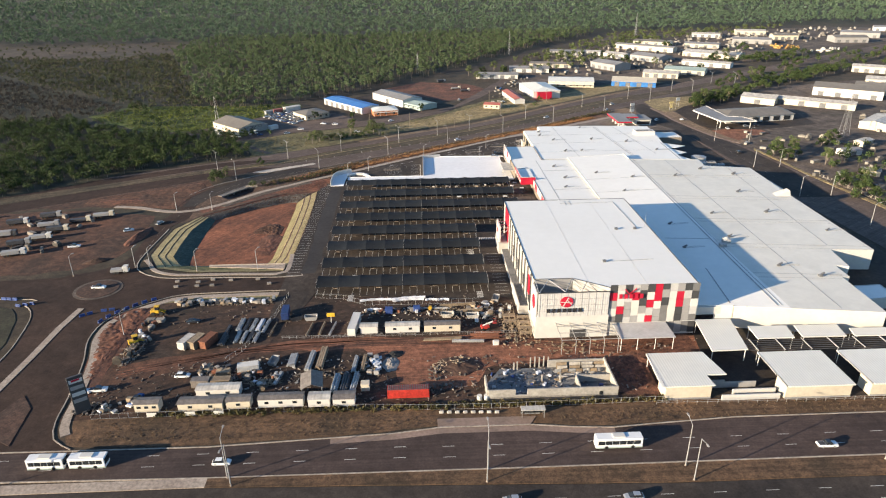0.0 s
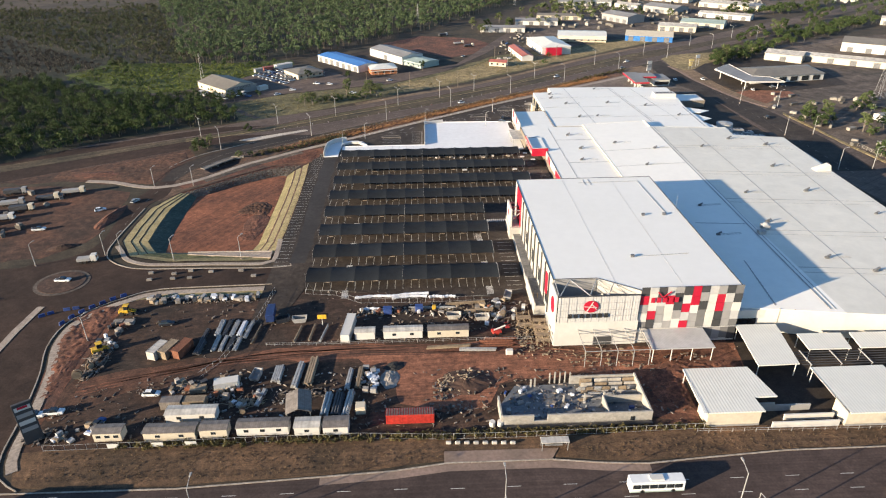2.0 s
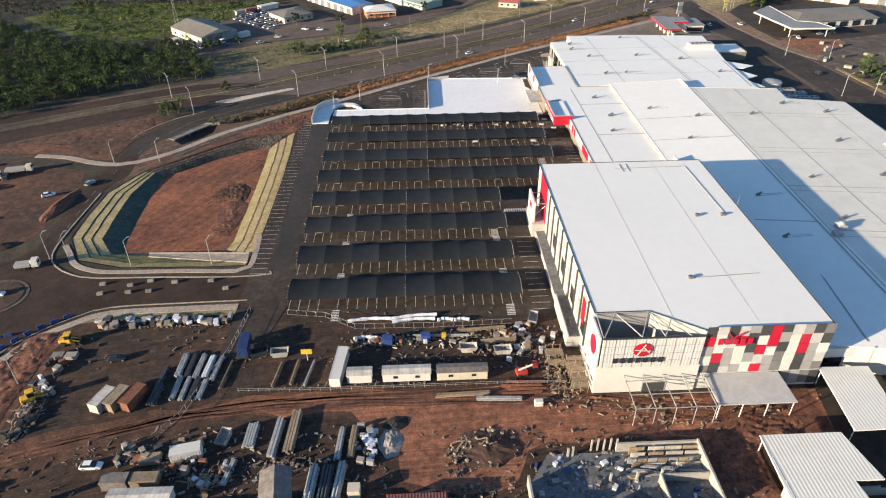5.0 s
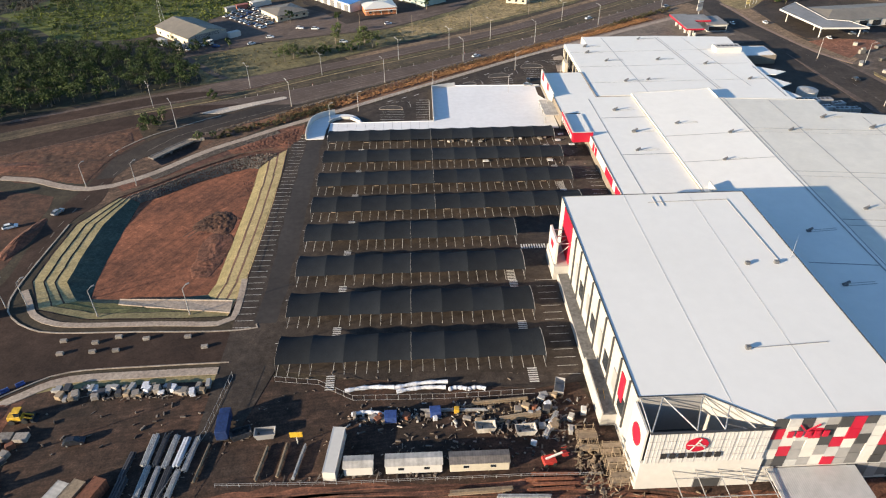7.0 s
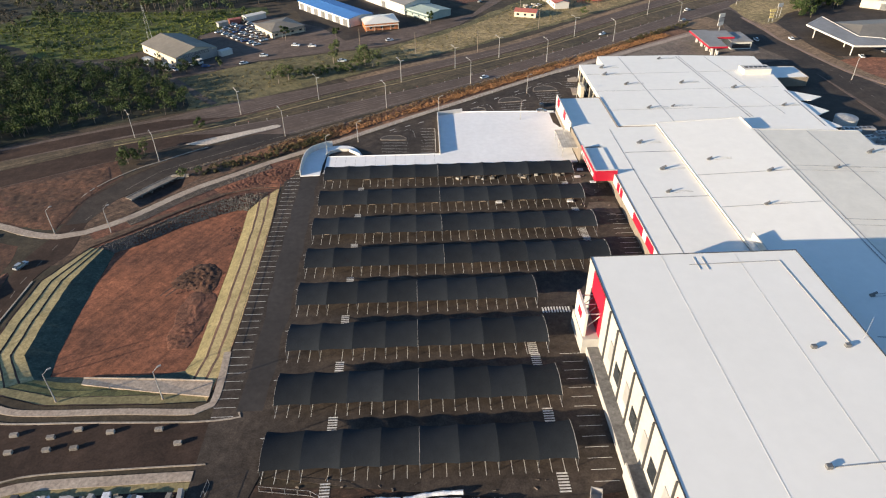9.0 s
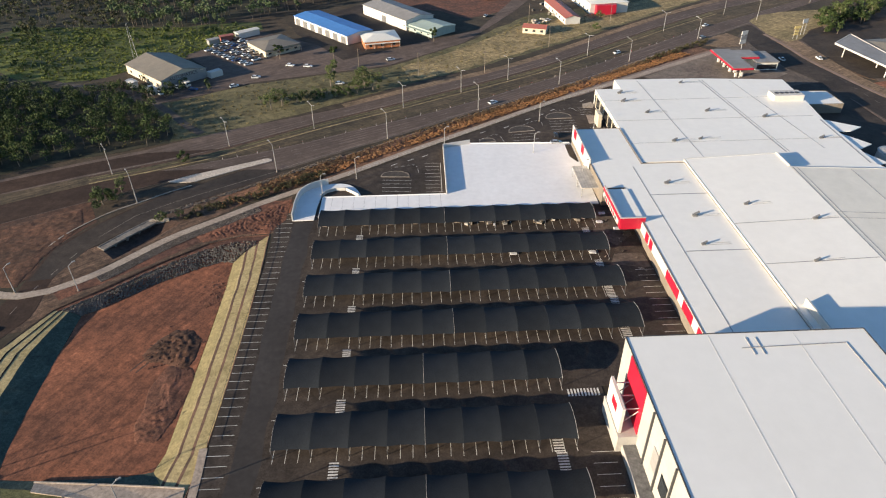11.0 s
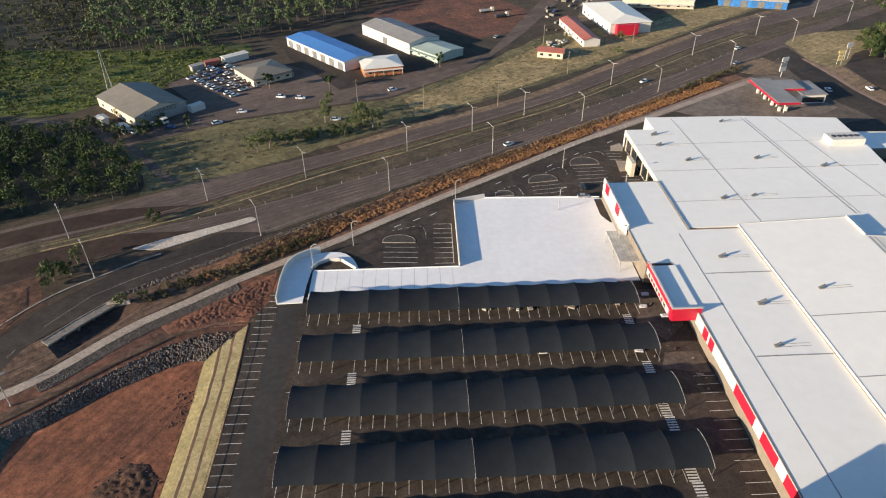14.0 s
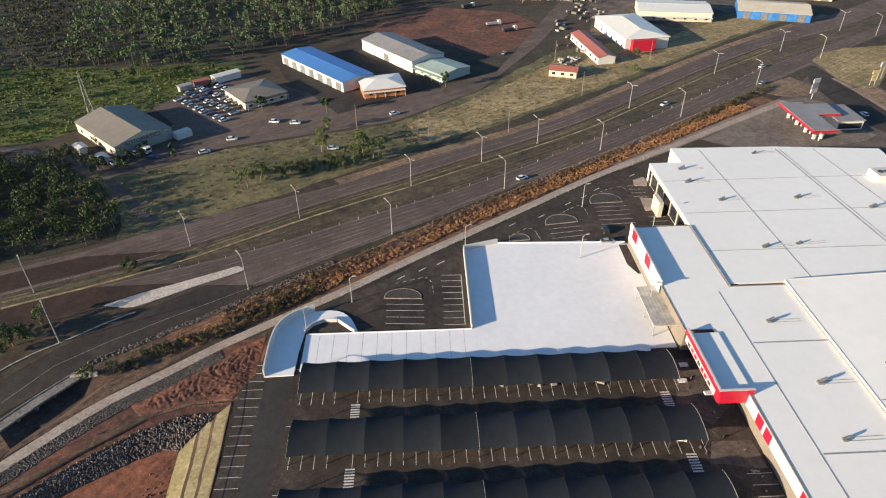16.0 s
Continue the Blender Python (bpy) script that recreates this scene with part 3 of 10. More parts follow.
solid("kerb_side_road_west", Geo().strip(WK, 0.3, 0.0, 0.2), M_KERB, "pale concrete kerb", "kerb", kind="structure")
solid("footpath_side_road", Geo().strip(offset_line(EK[2:-1], -2.6), 2.3, 0.0, 0.18), M_CONC, "curving pale concrete footpath", "footpath", kind="structure")
solid("footpath_basin", Geo().strip(curve_line([(-52.9, 245), (-52.3, 236), (-52.6, 228.6), (-56, 226.7), (-72, 227.5), (-90, 227.9), (-98, 229.1), (-104.3, 232.6), (-108, 238), (-111.5, 243)], 2.0), 1.7, -0.05, 0.16), M_CONC, "pale concrete footpath round the basin", "footpath", kind="structure")
solid("kerb_basin", Geo().strip(curve_line([(-46.2, 226), (-45.6, 224.7), (-55, 223.8), (-77, 224.7), (-95.6, 225.3), (-103, 227.3), (-109.5, 231.8), (-113.2, 238), (-114.2, 250), (-113.6, 276)], 3), 0.4, 0.0, 0.2), M_KERB, "pale concrete kerb", "kerb", kind="structure")
solid("median_side_road", Geo().strip([(-119, 203), (-120, 190), (-120, 172), (-120.5, 156), (-122, 138)], 2.2, 0.0, 0.2), M_CONC, "narrow raised concrete median", "median", kind="structure")
flat("traffic_island", [(-116, 139), (-111.5, 153), (-106.5, 147), (-104, 132)], 0.2, M_DIRT_DARK, "raised traffic island of bare earth", "island")
ring = lambda r, n=40: [(-119.5 + r * math.cos(2 * math.pi * i / n), 217.6 + r * 0.95 * math.sin(2 * math.pi * i / n)) for i in range(n)]  # noqa: E731
flat("roundabout_apron", ring(8.6), 0.14, M_DUSTY, "mountable concrete apron of the roundabout", "roundabout")
flat("roundabout_centre", ring(7.3), 0.26, M_DIRT_DARK, "earth middle of the roundabout", "roundabout")
flat("ground_round_west", ragged([(-330, 210), (-158, 209), (-143, 204), (-137, 196), (-133, 182), (-131, 150), (-138, 138), (-330, 136)], 5, 0.6, 15), 0.12, M_SCRUB, "mown grass corner inside the kerb", "verge")

# Highway to the north.
# Darker overlays on the western end of both carriageways.
flat("road_dust_near", [(-420, 180.3), (-116.8, 349.6), (-95.4, 361.7), (-78, 370), (-104, 369.4), (-123, 360.7), (-430, 197.7)], 0.077, M_SIDE, "darker stretch of the highway", "road")
flat("road_dust_far", [(-440, 208.3), (-126, 368.3), (-84, 386.2), (-110, 384.6), (-130, 376.6), (-450, 217.7)], 0.077, M_SIDE, "darker stretch of the highway", "road")
# Dark sheet under the thicket: the crowns' shade put into the floor colour.
flat("ground_thicket", ragged([(-420, 238), (-260, 300), (-218, 325), (-194, 340), (-181, 350), (-172, 362), (-150, 374), (-132, 382), (-112, 389), (-104, 393), (-107, 408), (-122, 428), (-137, 442), (-165, 446), (-190, 452), (-262, 500), (-420, 480)], 6, 1.5, 24), 0.082, M_SCRUB, "thicket floor darkened for the shade of its crowns")
flat("forecourt_apron", [(101, 451.5), (117, 463), (133, 477), (150, 488), (161, 490.5), (168, 484), (168, 458), (170, 451), (162, 446), (142, 441), (120, 437)], 0.058, mat("forecourt_concrete", (0.185, 0.148, 0.118), (0.125, 0.098, 0.08), rough=0.9, big=0.06, fine=0.6, amount=0.9, fine_amount=0.25, mottle=0.25, grit=0.2), "pale concrete forecourt apron", "pavement")
B_FAR = [(-450, 222), (-132, 378), (-111, 387.5), (-90, 400), (-74, 408), (-56.6, 415.5), (-38, 424), (-28.7, 429.6), (1.8, 448), (30, 463), (60, 484), (94, 512), (134, 544), (181, 578), (240, 616), (880, 1067)]
B_FAR_S = [(-450, 212), (-125, 367), (-98, 378.5), (-80, 388), (-63, 399), (-46.5, 409.5), (-28, 420), (-18.6, 425), (1.2, 437), (29.6, 453.4), (57, 471), (89.6, 496.7), (128.5, 528), (173, 560), (234, 592), (890, 1042)]
B_NEAR = [(-430, 199), (-123, 360.5), (-97, 371), (-80, 377.5), (-68, 382), (-52, 389.5), (-36, 398), (-18, 407.5), (1, 417.2), (27, 432.8), (53, 450.6), (82.5, 470.6), (117, 497), (159.5, 529), (223, 570), (890, 1030)]
B_NEAR_S = [(-420, 180), (-116.8, 349.3), (-95.4, 361.4), (-74, 369), (-56.8, 367.9), (-49.8, 372.7), (-34.6, 382.5), (-18, 392.8), (0.3, 405), (20.7, 418.6), (49.8, 434.5), (78, 453.5), (110, 477), (140, 499.5), (218, 556), (900, 1010)]
flat("road_north_near", B_NEAR_S + B_NEAR[::-1], 0.07, M_ROAD_N, "worn asphalt highway carriageway", "road")
flat("road_north_far", B_FAR_S + B_FAR[::-1], 0.07, M_ROAD_N, "worn asphalt highway carriageway", "road")
flat("median_north", B_NEAR + B_FAR_S[::-1], 0.14, M_MEDIAN, "dry brown grass highway median", "median")
for k_, (off_, w_, m_) in enumerate(((-0.9, 1.5, M_DIRT_DARK), (-3.4, 1.0, M_TAN), (-6.2, 0.7, M_KHAKI), (-1.9, 0.5, M_TAN))):
    solid("median_band", Geo().strip(offset_line(curve_line(B_FAR_S[1:-2], 8), off_), w_, 0.1, 0.146 + 0.004 * k_), m_, "streak of dry grass and bare soil along the median", "median", kind="structure")
solid("shoulder_near", Geo().strip(offset_line(curve_line(B_NEAR_S[4:-1], 8), -0.5), 1.1, 0.0, 0.078), M_DUSTY, "pale dusty road shoulder above the bank", "shoulder", kind="structure")
ISL_N = [(-95.2, 361.0), (-92.5, 360.4), (-87.0, 360.2), (-81.7, 362.9), (-73.7, 367.8), (-66, 372), (-62.9, 373.7), (-61.4, 374.8), (-61.5, 376.2), (-63.2, 377.0), (-67.3, 375.0), (-78.9, 369.6), (-88.7, 365.0)]
flat("traffic_island_pale", curve_line(ISL_N + ISL_N[:1], 1.2)[:-1], 0.2, mat("pale_island_concrete", (0.50, 0.43, 0.36), (0.41, 0.35, 0.29), rough=0.9, big=0.15, fine=1.5, amount=0.8, grit=0.15), "long pale concrete traffic island at the slip road", "island")
VN = [(-60, 344.5), (-50, 350.8), (-32, 361.6), (-17.3, 372.4), (-2.8, 383), (20.2, 399.4), (53, 423), (80, 440), (148, 483)]
PATH_N = curve_line([(-150.8, 308), (-138, 305.7), (-126, 300.5), (-116, 298.4), (-109, 300.3), (-102.8, 304.4), (-96.2, 310.4), (-88.6, 319.4), (-81, 327.2), (-71, 335), (-61.2, 343), (-51, 350.2), (-41, 357.2), (-32.9, 362.8), (-18, 374), (-3.5, 384.6), (19.4, 401), (52.3, 424.5), (79.5, 441.5), (151, 487)], 4)
PATH_CREEK = [p for p in PATH_N if -101 < p[0] < -58]
solid("footpath_north", Geo().strip(PATH_N, 2.8, 0.0, 0.12), M_CONC, "pale concrete path below the highway bank", "footpath", kind="structure")
solid("gravel_strip", Geo().strip(offset_line(PATH_CREEK, -3.1), 3.4, 0.0, 0.07), M_DUSTY, "strip of grey gravel beside the path", "gravel", kind="structure")
flat("road_service", [(-150, 420), (-104, 443), (-85, 457), (-20, 477), (19, 510), (40, 545), (56, 573), (101, 666), (125, 760), (112, 765), (88, 670), (56, 596), (29, 533), (1, 516), (-44, 486), (-60, 512), (-96, 540), (-128, 500), (-112, 480), (-125, 452), (-150, 435)], 0.06, M_ROAD_N, "asphalt service road and car yard", "road")
flat("ground_yard_red", ragged([(-39, 612), (3, 655), (50, 640), (64, 610), (54, 576), (26, 557), (8, 574), (-20, 588)], 5, 1.2, 16), 0.03, M_DIRT, "bare red earth storage yard")
flat("ground_yard_sheds", ragged([(-84, 556), (-66, 568), (-38, 600), (-20, 590), (6, 560), (18, 532), (0, 516), (-44, 487), (-62, 505)], 5, 0.8, 17), 0.035, M_ASPHALT, "asphalt yard between the workshops")
flat("road_east", [(186, 541), (182, 441), (183, 358), (185, 298), (190, 235), (205, 60), (240, 60), (221, 265), (215, 312), (212, 337), (210.5, 360), (207.5, 386), (202.5, 412), (199, 448), (202, 510), (210, 540), (220, 555)], 0.065, M_ROAD_N, "asphalt road beside the shopping centre", "road")
flat("ground_estate", ragged([(206, 330), (206, 440), (222, 500), (260, 545), (330, 600), (520, 640), (640, 420), (420, 200), (230, 150)], 12, 2, 18), 0.02, M_ESTATE, "paved industrial estate yards")
flat("ground_estate_north", ragged([(110, 690), (88, 580), (140, 580), (260, 660), (420, 780), (900, 1080), (700, 1140), (320, 1070), (180, 860)], 14, 3, 19), 0.025, M_ESTATE, "dusty industrial estate yards")
flat("ground_service_station", ragged([(100, 452), (150, 490), (180, 520), (183, 440), (170, 432), (120, 436)], 5, 0.5, 20), 0.04, M_DUSTY, "service station forecourt")
flat("footpath_east", [(208.4, 386), (211.2, 360), (212.8, 337), (215.8, 312), (222, 265), (233, 150), (237, 150), (226, 265), (218.0, 312), (214.8, 340), (213.2, 362), (210.6, 390)], 0.15, M_KHAKI, "dry grass strip and footpath beside the road", "footpath")


flat("service_yard", [(144, 166), (186, 160), (187, 235), (183, 300), (182, 440), (150, 432), (146, 345), (150, 330), (168, 324), (168, 218), (152, 217)], 0.055, M_ASPHALT, "dark asphalt service yard behind the shopping centre", "pavement")

flat("road_slip", [(-117, 305), (-110.8, 306), (-106.9, 319.5), (-98.4, 330.5), (-88.5, 341.6), (-77.3, 349.9), (-57.5, 363.8), (-62, 373.6), (-83.5, 358.7), (-91.8, 352.7), (-100.3, 344.2), (-108.7, 334.2), (-116.6, 320)], 0.065, M_ASPHALT, "dark new asphalt of the slip road", "road", 0.05)

solid("kerb_slip", Geo().strip(curve_line([(-119, 322), (-117.2, 328), (-111.5, 337), (-106, 343), (-100.6, 347), (-92, 354), (-86, 358)], 3), 0.4, 0.0, 0.18), M_KERB, "pale kerb along the slip road", "kerb", kind="structure")
M_FARVERGE = mat("bare_brown_shoulder", (0.215, 0.142, 0.088), (0.125, 0.088, 0.055), rough=0.95, big=0.05, fine=0.6, amount=0.95, bump=0.3, mottle=0.3, grit=0.3, streak=(36, 0.8, 0.25))
solid("shoulder_far", Geo().strip(offset_line(curve_line([p for p in B_FAR if -45 < p[0] < 300], 6), 2.2), 4.4, 0.0, 0.072), M_FARVERGE, "bare brown shoulder beyond the highway", "shoulder", kind="structure")
E_KERB = [(187.6, 513), (189.6, 496), (190.2, 472), (193, 453), (197, 431), (201, 416), (208.4, 402)]
flat("road_east_dark", [(172, 505), (171, 482), (173, 458), (179, 440), (183, 415), (186, 360), (187.5, 298), (207, 298), (209, 337), (207.5, 360), (205, 386), (201, 412)] + E_KERB[4::-1] + [(187, 530), (180, 528)], 0.0725, M_ASPHALT, "dark newer asphalt beside the shopping centre", "road", 0.02)
solid("footpath_corner", Geo().strip(offset_line(curve_line(E_KERB, 4), -1.1), 1.9, 0.0, 0.14), M_PINK, "pale footpath along the road corner", "footpath", kind="structure")
flat("verge_corner_brown", ragged(offset_line(E_KERB, -2.2) + [(214, 408), (207, 420), (202.5, 438), (200.6, 456), (200.5, 480), (199.5, 501)], 3, 0.4, 53), 0.088, M_FARVERGE, "brown dry grass strip beside the footpath", "verge")
flat("verge_corner_khaki", ragged([(189, 538), (199, 549), (215, 555), (250, 560), (236, 531), (216, 519), (203, 503), (192.5, 498.5), (188.4, 512)], 4, 0.6, 54), 0.094, M_KHAKI, "khaki dry grass corner with gum trees", "verge")
flat("verge_junction", ragged([(143, 499.5), (157, 510.5), (167, 516), (172, 505), (168.5, 493), (156, 492), (151, 493.5)], 3, 0.4, 55), 0.09, M_FARVERGE, "brown grass triangle beside the junction", "verge")
flat("yard_showroom", [(200.5, 500), (216, 518), (236, 530), (262, 540), (292, 500), (286, 450), (236, 436), (215, 442), (204.5, 442), (201, 456)], 0.06, M_ASPHALT, "dark asphalt yard round the showroom", "pavement")
flat("yard_orange", ragged([(203, 436), (215, 441), (238, 436), (238, 424), (222, 420), (210, 409), (206, 420)], 3, 0.5, 56), 0.092, M_HAUL, "bare orange earth beside the footpath")
solid("footpath_shoulder", Geo().strip(offset_line([p for p in PATH_N if p[0] > 60], 0.6), 5.2, 0.0, 0.066), M_PINK, "pinkish dusty shoulder beside the path", "shoulder", kind="structure")
solid("dirt_track", Geo().strip(curve_line([(-178, 462), (-158, 456), (-141, 450), (-128, 440), (-114, 424), (-101, 408), (-94, 401)], 3), 3.4, 0.0, 0.1), M_DUSTY, "pale dirt track between the thicket and the workshop", "track", kind="structure")
# Car park.
flat("car_park", [(-52, 224.5), (-52, 318), (-53, 337), (-47.3, 337.5), (-47.3, 345.5), (-43.8, 353.5), (-34, 358.5), (-31, 361), (-17.5, 370.5), (-3.8, 381), (18.6, 397), (50, 419.5), (70, 433), (80, 436), (72, 420), (72, 380), (62, 340), (62, 260), (33, 258), (33, 203), (20, 201), (-20, 206), (-36, 209), (-38, 212), (-44, 190), (-52, 190), (-52, 212)], 0.09, M_CARPARK, "new dark asphalt car park", "car park")
flat("lane_worn", ragged([(-46.6, 226), (-41, 226), (-40.4, 262), (-40.8, 300), (-41, 331), (-46.8, 331), (-47, 290), (-46.4, 255)], 3, 0.5, 31), 0.094, M_WORN, "worn grey driving lane beside the bays", "pavement", 0.01)
flat("dust_patch", ragged([(46, 320), (50, 333), (57, 334), (57.5, 318), (51, 313)], 2, 0.7, 32), 0.094, M_DUSTY, "dusty unfinished ground beside the entrance", "pavement", 0.01)
flat("dust_patch", ragged([(47, 303.5), (49, 309), (57.5, 309), (57.5, 302)], 2, 0.6, 33), 0.094, M_DUSTY, "dusty unfinished ground beside the wall", "pavement", 0.01)

# ---- detention basin ----
basin = thing("detention_basin", -80, 265, 0, 0, "stepped earth detention basin lined with straw matting", "basin", kind="structure")
RIM_N = len(BASIN_RIM)
EAST = [(0.0, 0.12), (0.03, -0.2), (0.27, -0.28), (0.35, -0.6), (0.57, -0.7), (0.65, -1.0), (0.69, -1.05), (1.0, -2.2)]
WEST = [(0.0, 0.12), (0.03, 0.02), (0.19, -0.06), (0.215, -0.22), (0.37, -0.3), (0.395, -0.46), (0.56, -0.56), (1.0, -2.2)]
SOUTH = [(0.0, 0.12), (0.04, 0.0), (0.26, -0.25), (0.29, -0.4), (0.48, -0.75), (0.52, -0.95), (0.74, -1.4), (1.0, -2.2)]
SIDE_LEVELS = [EAST] * 9 + [WEST] * 4 + [SOUTH] * 3 + [EAST]


def basin_point(i, f, z):
    i %= RIM_N
    return (BASIN_RIM[i][0] + (BASIN_FLOOR[i][0] - BASIN_RIM[i][0]) * f, BASIN_RIM[i][1] + (BASIN_FLOOR[i][1] - BASIN_RIM[i][1]) * f, z)


M_GRASSMAT = mat("grassed_straw_mat", (0.150, 0.135, 0.052), (0.075, 0.080, 0.032), rough=0.95, big=0.15, fine=1.0, amount=0.95, bump=0.7, mottle=0.3, grit=0.3)
for i in range(RIM_N):
    side = "east" if i <= 3 or i == RIM_N - 1 else "north" if i <= 8 else "west" if i <= 12 else "south"
    la, lb = SIDE_LEVELS[i], SIDE_LEVELS[(i + 1) % RIM_N]
    for k in range(7):
        g = Geo()
        n = 8
        for s in range(n):
            row = []
            for u, j in ((s / n, k), ((s + 1) / n, k), ((s + 1) / n, k + 1), (s / n, k + 1)):
                p, q = basin_point(i, *la[j]), basin_point(i + 1, *lb[j])
                w = [p[c] + (q[c] - p[c]) * u for c in range(3)]
                jog = noise.noise((w[0] * 0.3, w[1] * 0.3, 0.5)) * 0.25 * (0 < j < 7)
                row.append((w[0] + jog, w[1] + jog, w[2] + jog * 0.3))
            g.add(row, [(0, 1, 2, 3)])
        # Risers get the dark earth colour as painted shadow lines between the treads.
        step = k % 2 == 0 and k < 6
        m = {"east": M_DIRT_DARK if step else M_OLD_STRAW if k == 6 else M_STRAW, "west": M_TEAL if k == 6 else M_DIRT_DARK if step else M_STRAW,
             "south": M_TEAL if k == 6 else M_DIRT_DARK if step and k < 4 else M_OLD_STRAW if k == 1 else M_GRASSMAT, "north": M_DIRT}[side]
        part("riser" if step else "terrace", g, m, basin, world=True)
spill = [(-85.5, 240.0, -1.75), (-84.8, 237.2, -1.0), (-67, 233.2, -0.15), (-53.8, 230.9, 0.22), (-54.1, 235.8, 0.0), (-68.6, 237.8, -0.75)]
part("spillway_strip", Geo().add(spill + [(x, y, z - 0.5) for x, y, z in spill], [(0, 1, 2, 5), (5, 2, 3, 4)] + [((j + 1) % 6, j, 6 + j, 6 + (j + 1) % 6) for j in range(6)]), M_CONC, basin, "pale concrete strip along the bank", world=True)
part("spillway_lip", Geo().bar((-85.5, 239.9, -1.65), (-68.6, 237.7, -0.65), 0.25, 0.3).bar((-68.6, 237.7, -0.65), (-54.1, 235.7, 0.1), 0.25, 0.3), M_KERB, basin, world=True)
floor_poly = [p for p in BASIN_FLOOR]
part("basin_floor", Geo().prism(ragged(floor_poly, 3, 0.2, 3), -2.5, -2.18), M_BASIN, basin, "bare red earth floor", world=True)


def heap(name, cx, cy, z, rx, ry, h, material, label, seed, category="heap", ang=0.0):
    """A mound with an uneven surface."""
    g, n, m = Geo(), 22, 8
    rows = []
    for j in range(m + 1):
        f = j / m
        for i in range(n):
            a = 2 * math.pi * i / n
            w = 1 + 0.35 * noise.noise((math.cos(a) * 1.4 + seed, math.sin(a) * 1.4, f * 1.5))
            bump = 0.35 * noise.noise((math.cos(a) * f * 5 + seed, math.sin(a) * f * 5, 3.0))
            rows.append((rx * f * w * math.cos(a), ry * f * w * math.sin(a), max(-0.05, h * ((1 - f) ** 1.0 * (1 + bump))) if j < m else -0.1))
    g.v = rows
    g.f = [(j * n + i, (j + 1) * n + i, (j + 1) * n + (i + 1) % n, j * n + (i + 1) % n) for j in range(m) for i in range(n)]
    g.turned(ang, cx, cy, z)
    return solid(name, g, material, label, category)


heap("spoil_mound", -66, 264, -2.18, 5, 9, 0.5, M_DIRT, "low heap of red spoil on the basin floor", 2, "earth heap")

for xa, ya, xb, yb in ((-77.5, 270.5, -67.5, 285), (-75.9, 270.0, -66.4, 284)):
    solid("wheel_track", Geo().strip(curve_line([(xa, ya), ((xa + xb) / 2 - 0.5, (ya + yb) / 2), (xb, yb)], 2), 0.5, -2.3, -2.165), M_DIRT_DARK, "dark tyre track on the basin floor", "wheel track", "wheel tracks", kind="structure")

# Rock armour along the north side of the basin.
rocks = Geo()


def level_z(f):
    """Height of the basin's side at the fraction f between rim and floor."""
    for (fa, za), (fb, zb) in zip(EAST[:-1], EAST[1:]):
        if f <= fb:
            return za + (zb - za) * (f - fa) / (fb - fa)
    return EAST[-1][1]


for k in range(2700):
    i, u, f = RNG.choice([4, 5, 6, 6, 7, 7, 8, 8]), RNG.random(), 0.25 + 0.78 * RNG.random()
    p, q = basin_point(i, min(f, 1.0), 0), basin_point(i + 1, min(f, 1.0), 0)
    x, y, z = p[0] + (q[0] - p[0]) * u, p[1] + (q[1] - p[1]) * u, level_z(f)
    r = RNG.uniform(0.15, 0.4)
    base = [Vector(d) * r * RNG.uniform(0.7, 1.25) for d in ((1, 0, 0), (0, 1, 0), (-1, 0, 0), (0, -1, 0), (0, 0, 0.9), (0, 0, -0.9))]
    rocks.add([(v.x + x, v.y + y, v.z + z + 0.1) for v in base], [(0, 1, 4), (1, 2, 4), (2, 3, 4), (3, 0, 4), (1, 0, 5), (2, 1, 5), (3, 2, 5), (0, 3, 5)])
solid("rock_armour", rocks, M_ROCK, "band of loose grey rocks protecting the bank", "rocks", kind="stuff")

clods = Geo()
for cx_, cy_, sx_, sy_, z_, n_ in ((-69, 278, 6, 6, -2.1, 260), (-66, 264, 4, 7, -2.15, 160), (-58, 330, 5, 6, 0.0, 120), (-64, 300, 3, 8, -2.15, 90)):
    for k in range(n_):
        x, y, r = cx_ + RNG.gauss(0, 0.5) * sx_, cy_ + RNG.gauss(0, 0.5) * sy_, RNG.uniform(0.08, 0.32)
        base = [Vector(d) * r * RNG.uniform(0.6, 1.3) for d in ((1, 0, 0), (0, 1, 0), (-1, 0, 0), (0, -1, 0), (0, 0, 0.8), (0, 0, -0.5))]
        clods.add([(v.x + x, v.y + y, v.z + z_) for v in base], [(0, 1, 4), (1, 2, 4), (2, 3, 4), (3, 0, 4), (1, 0, 5), (2, 1, 5), (3, 2, 5), (0, 3, 5)])
solid("earth_clods", clods, mat("loose_clods", (0.13, 0.062, 0.042), (0.07, 0.04, 0.03), rough=0.95, big=0.3, fine=1.5, amount=0.9, spread=0.5, lines="island"), "loose clods of churned red earth", "clods", kind="stuff")


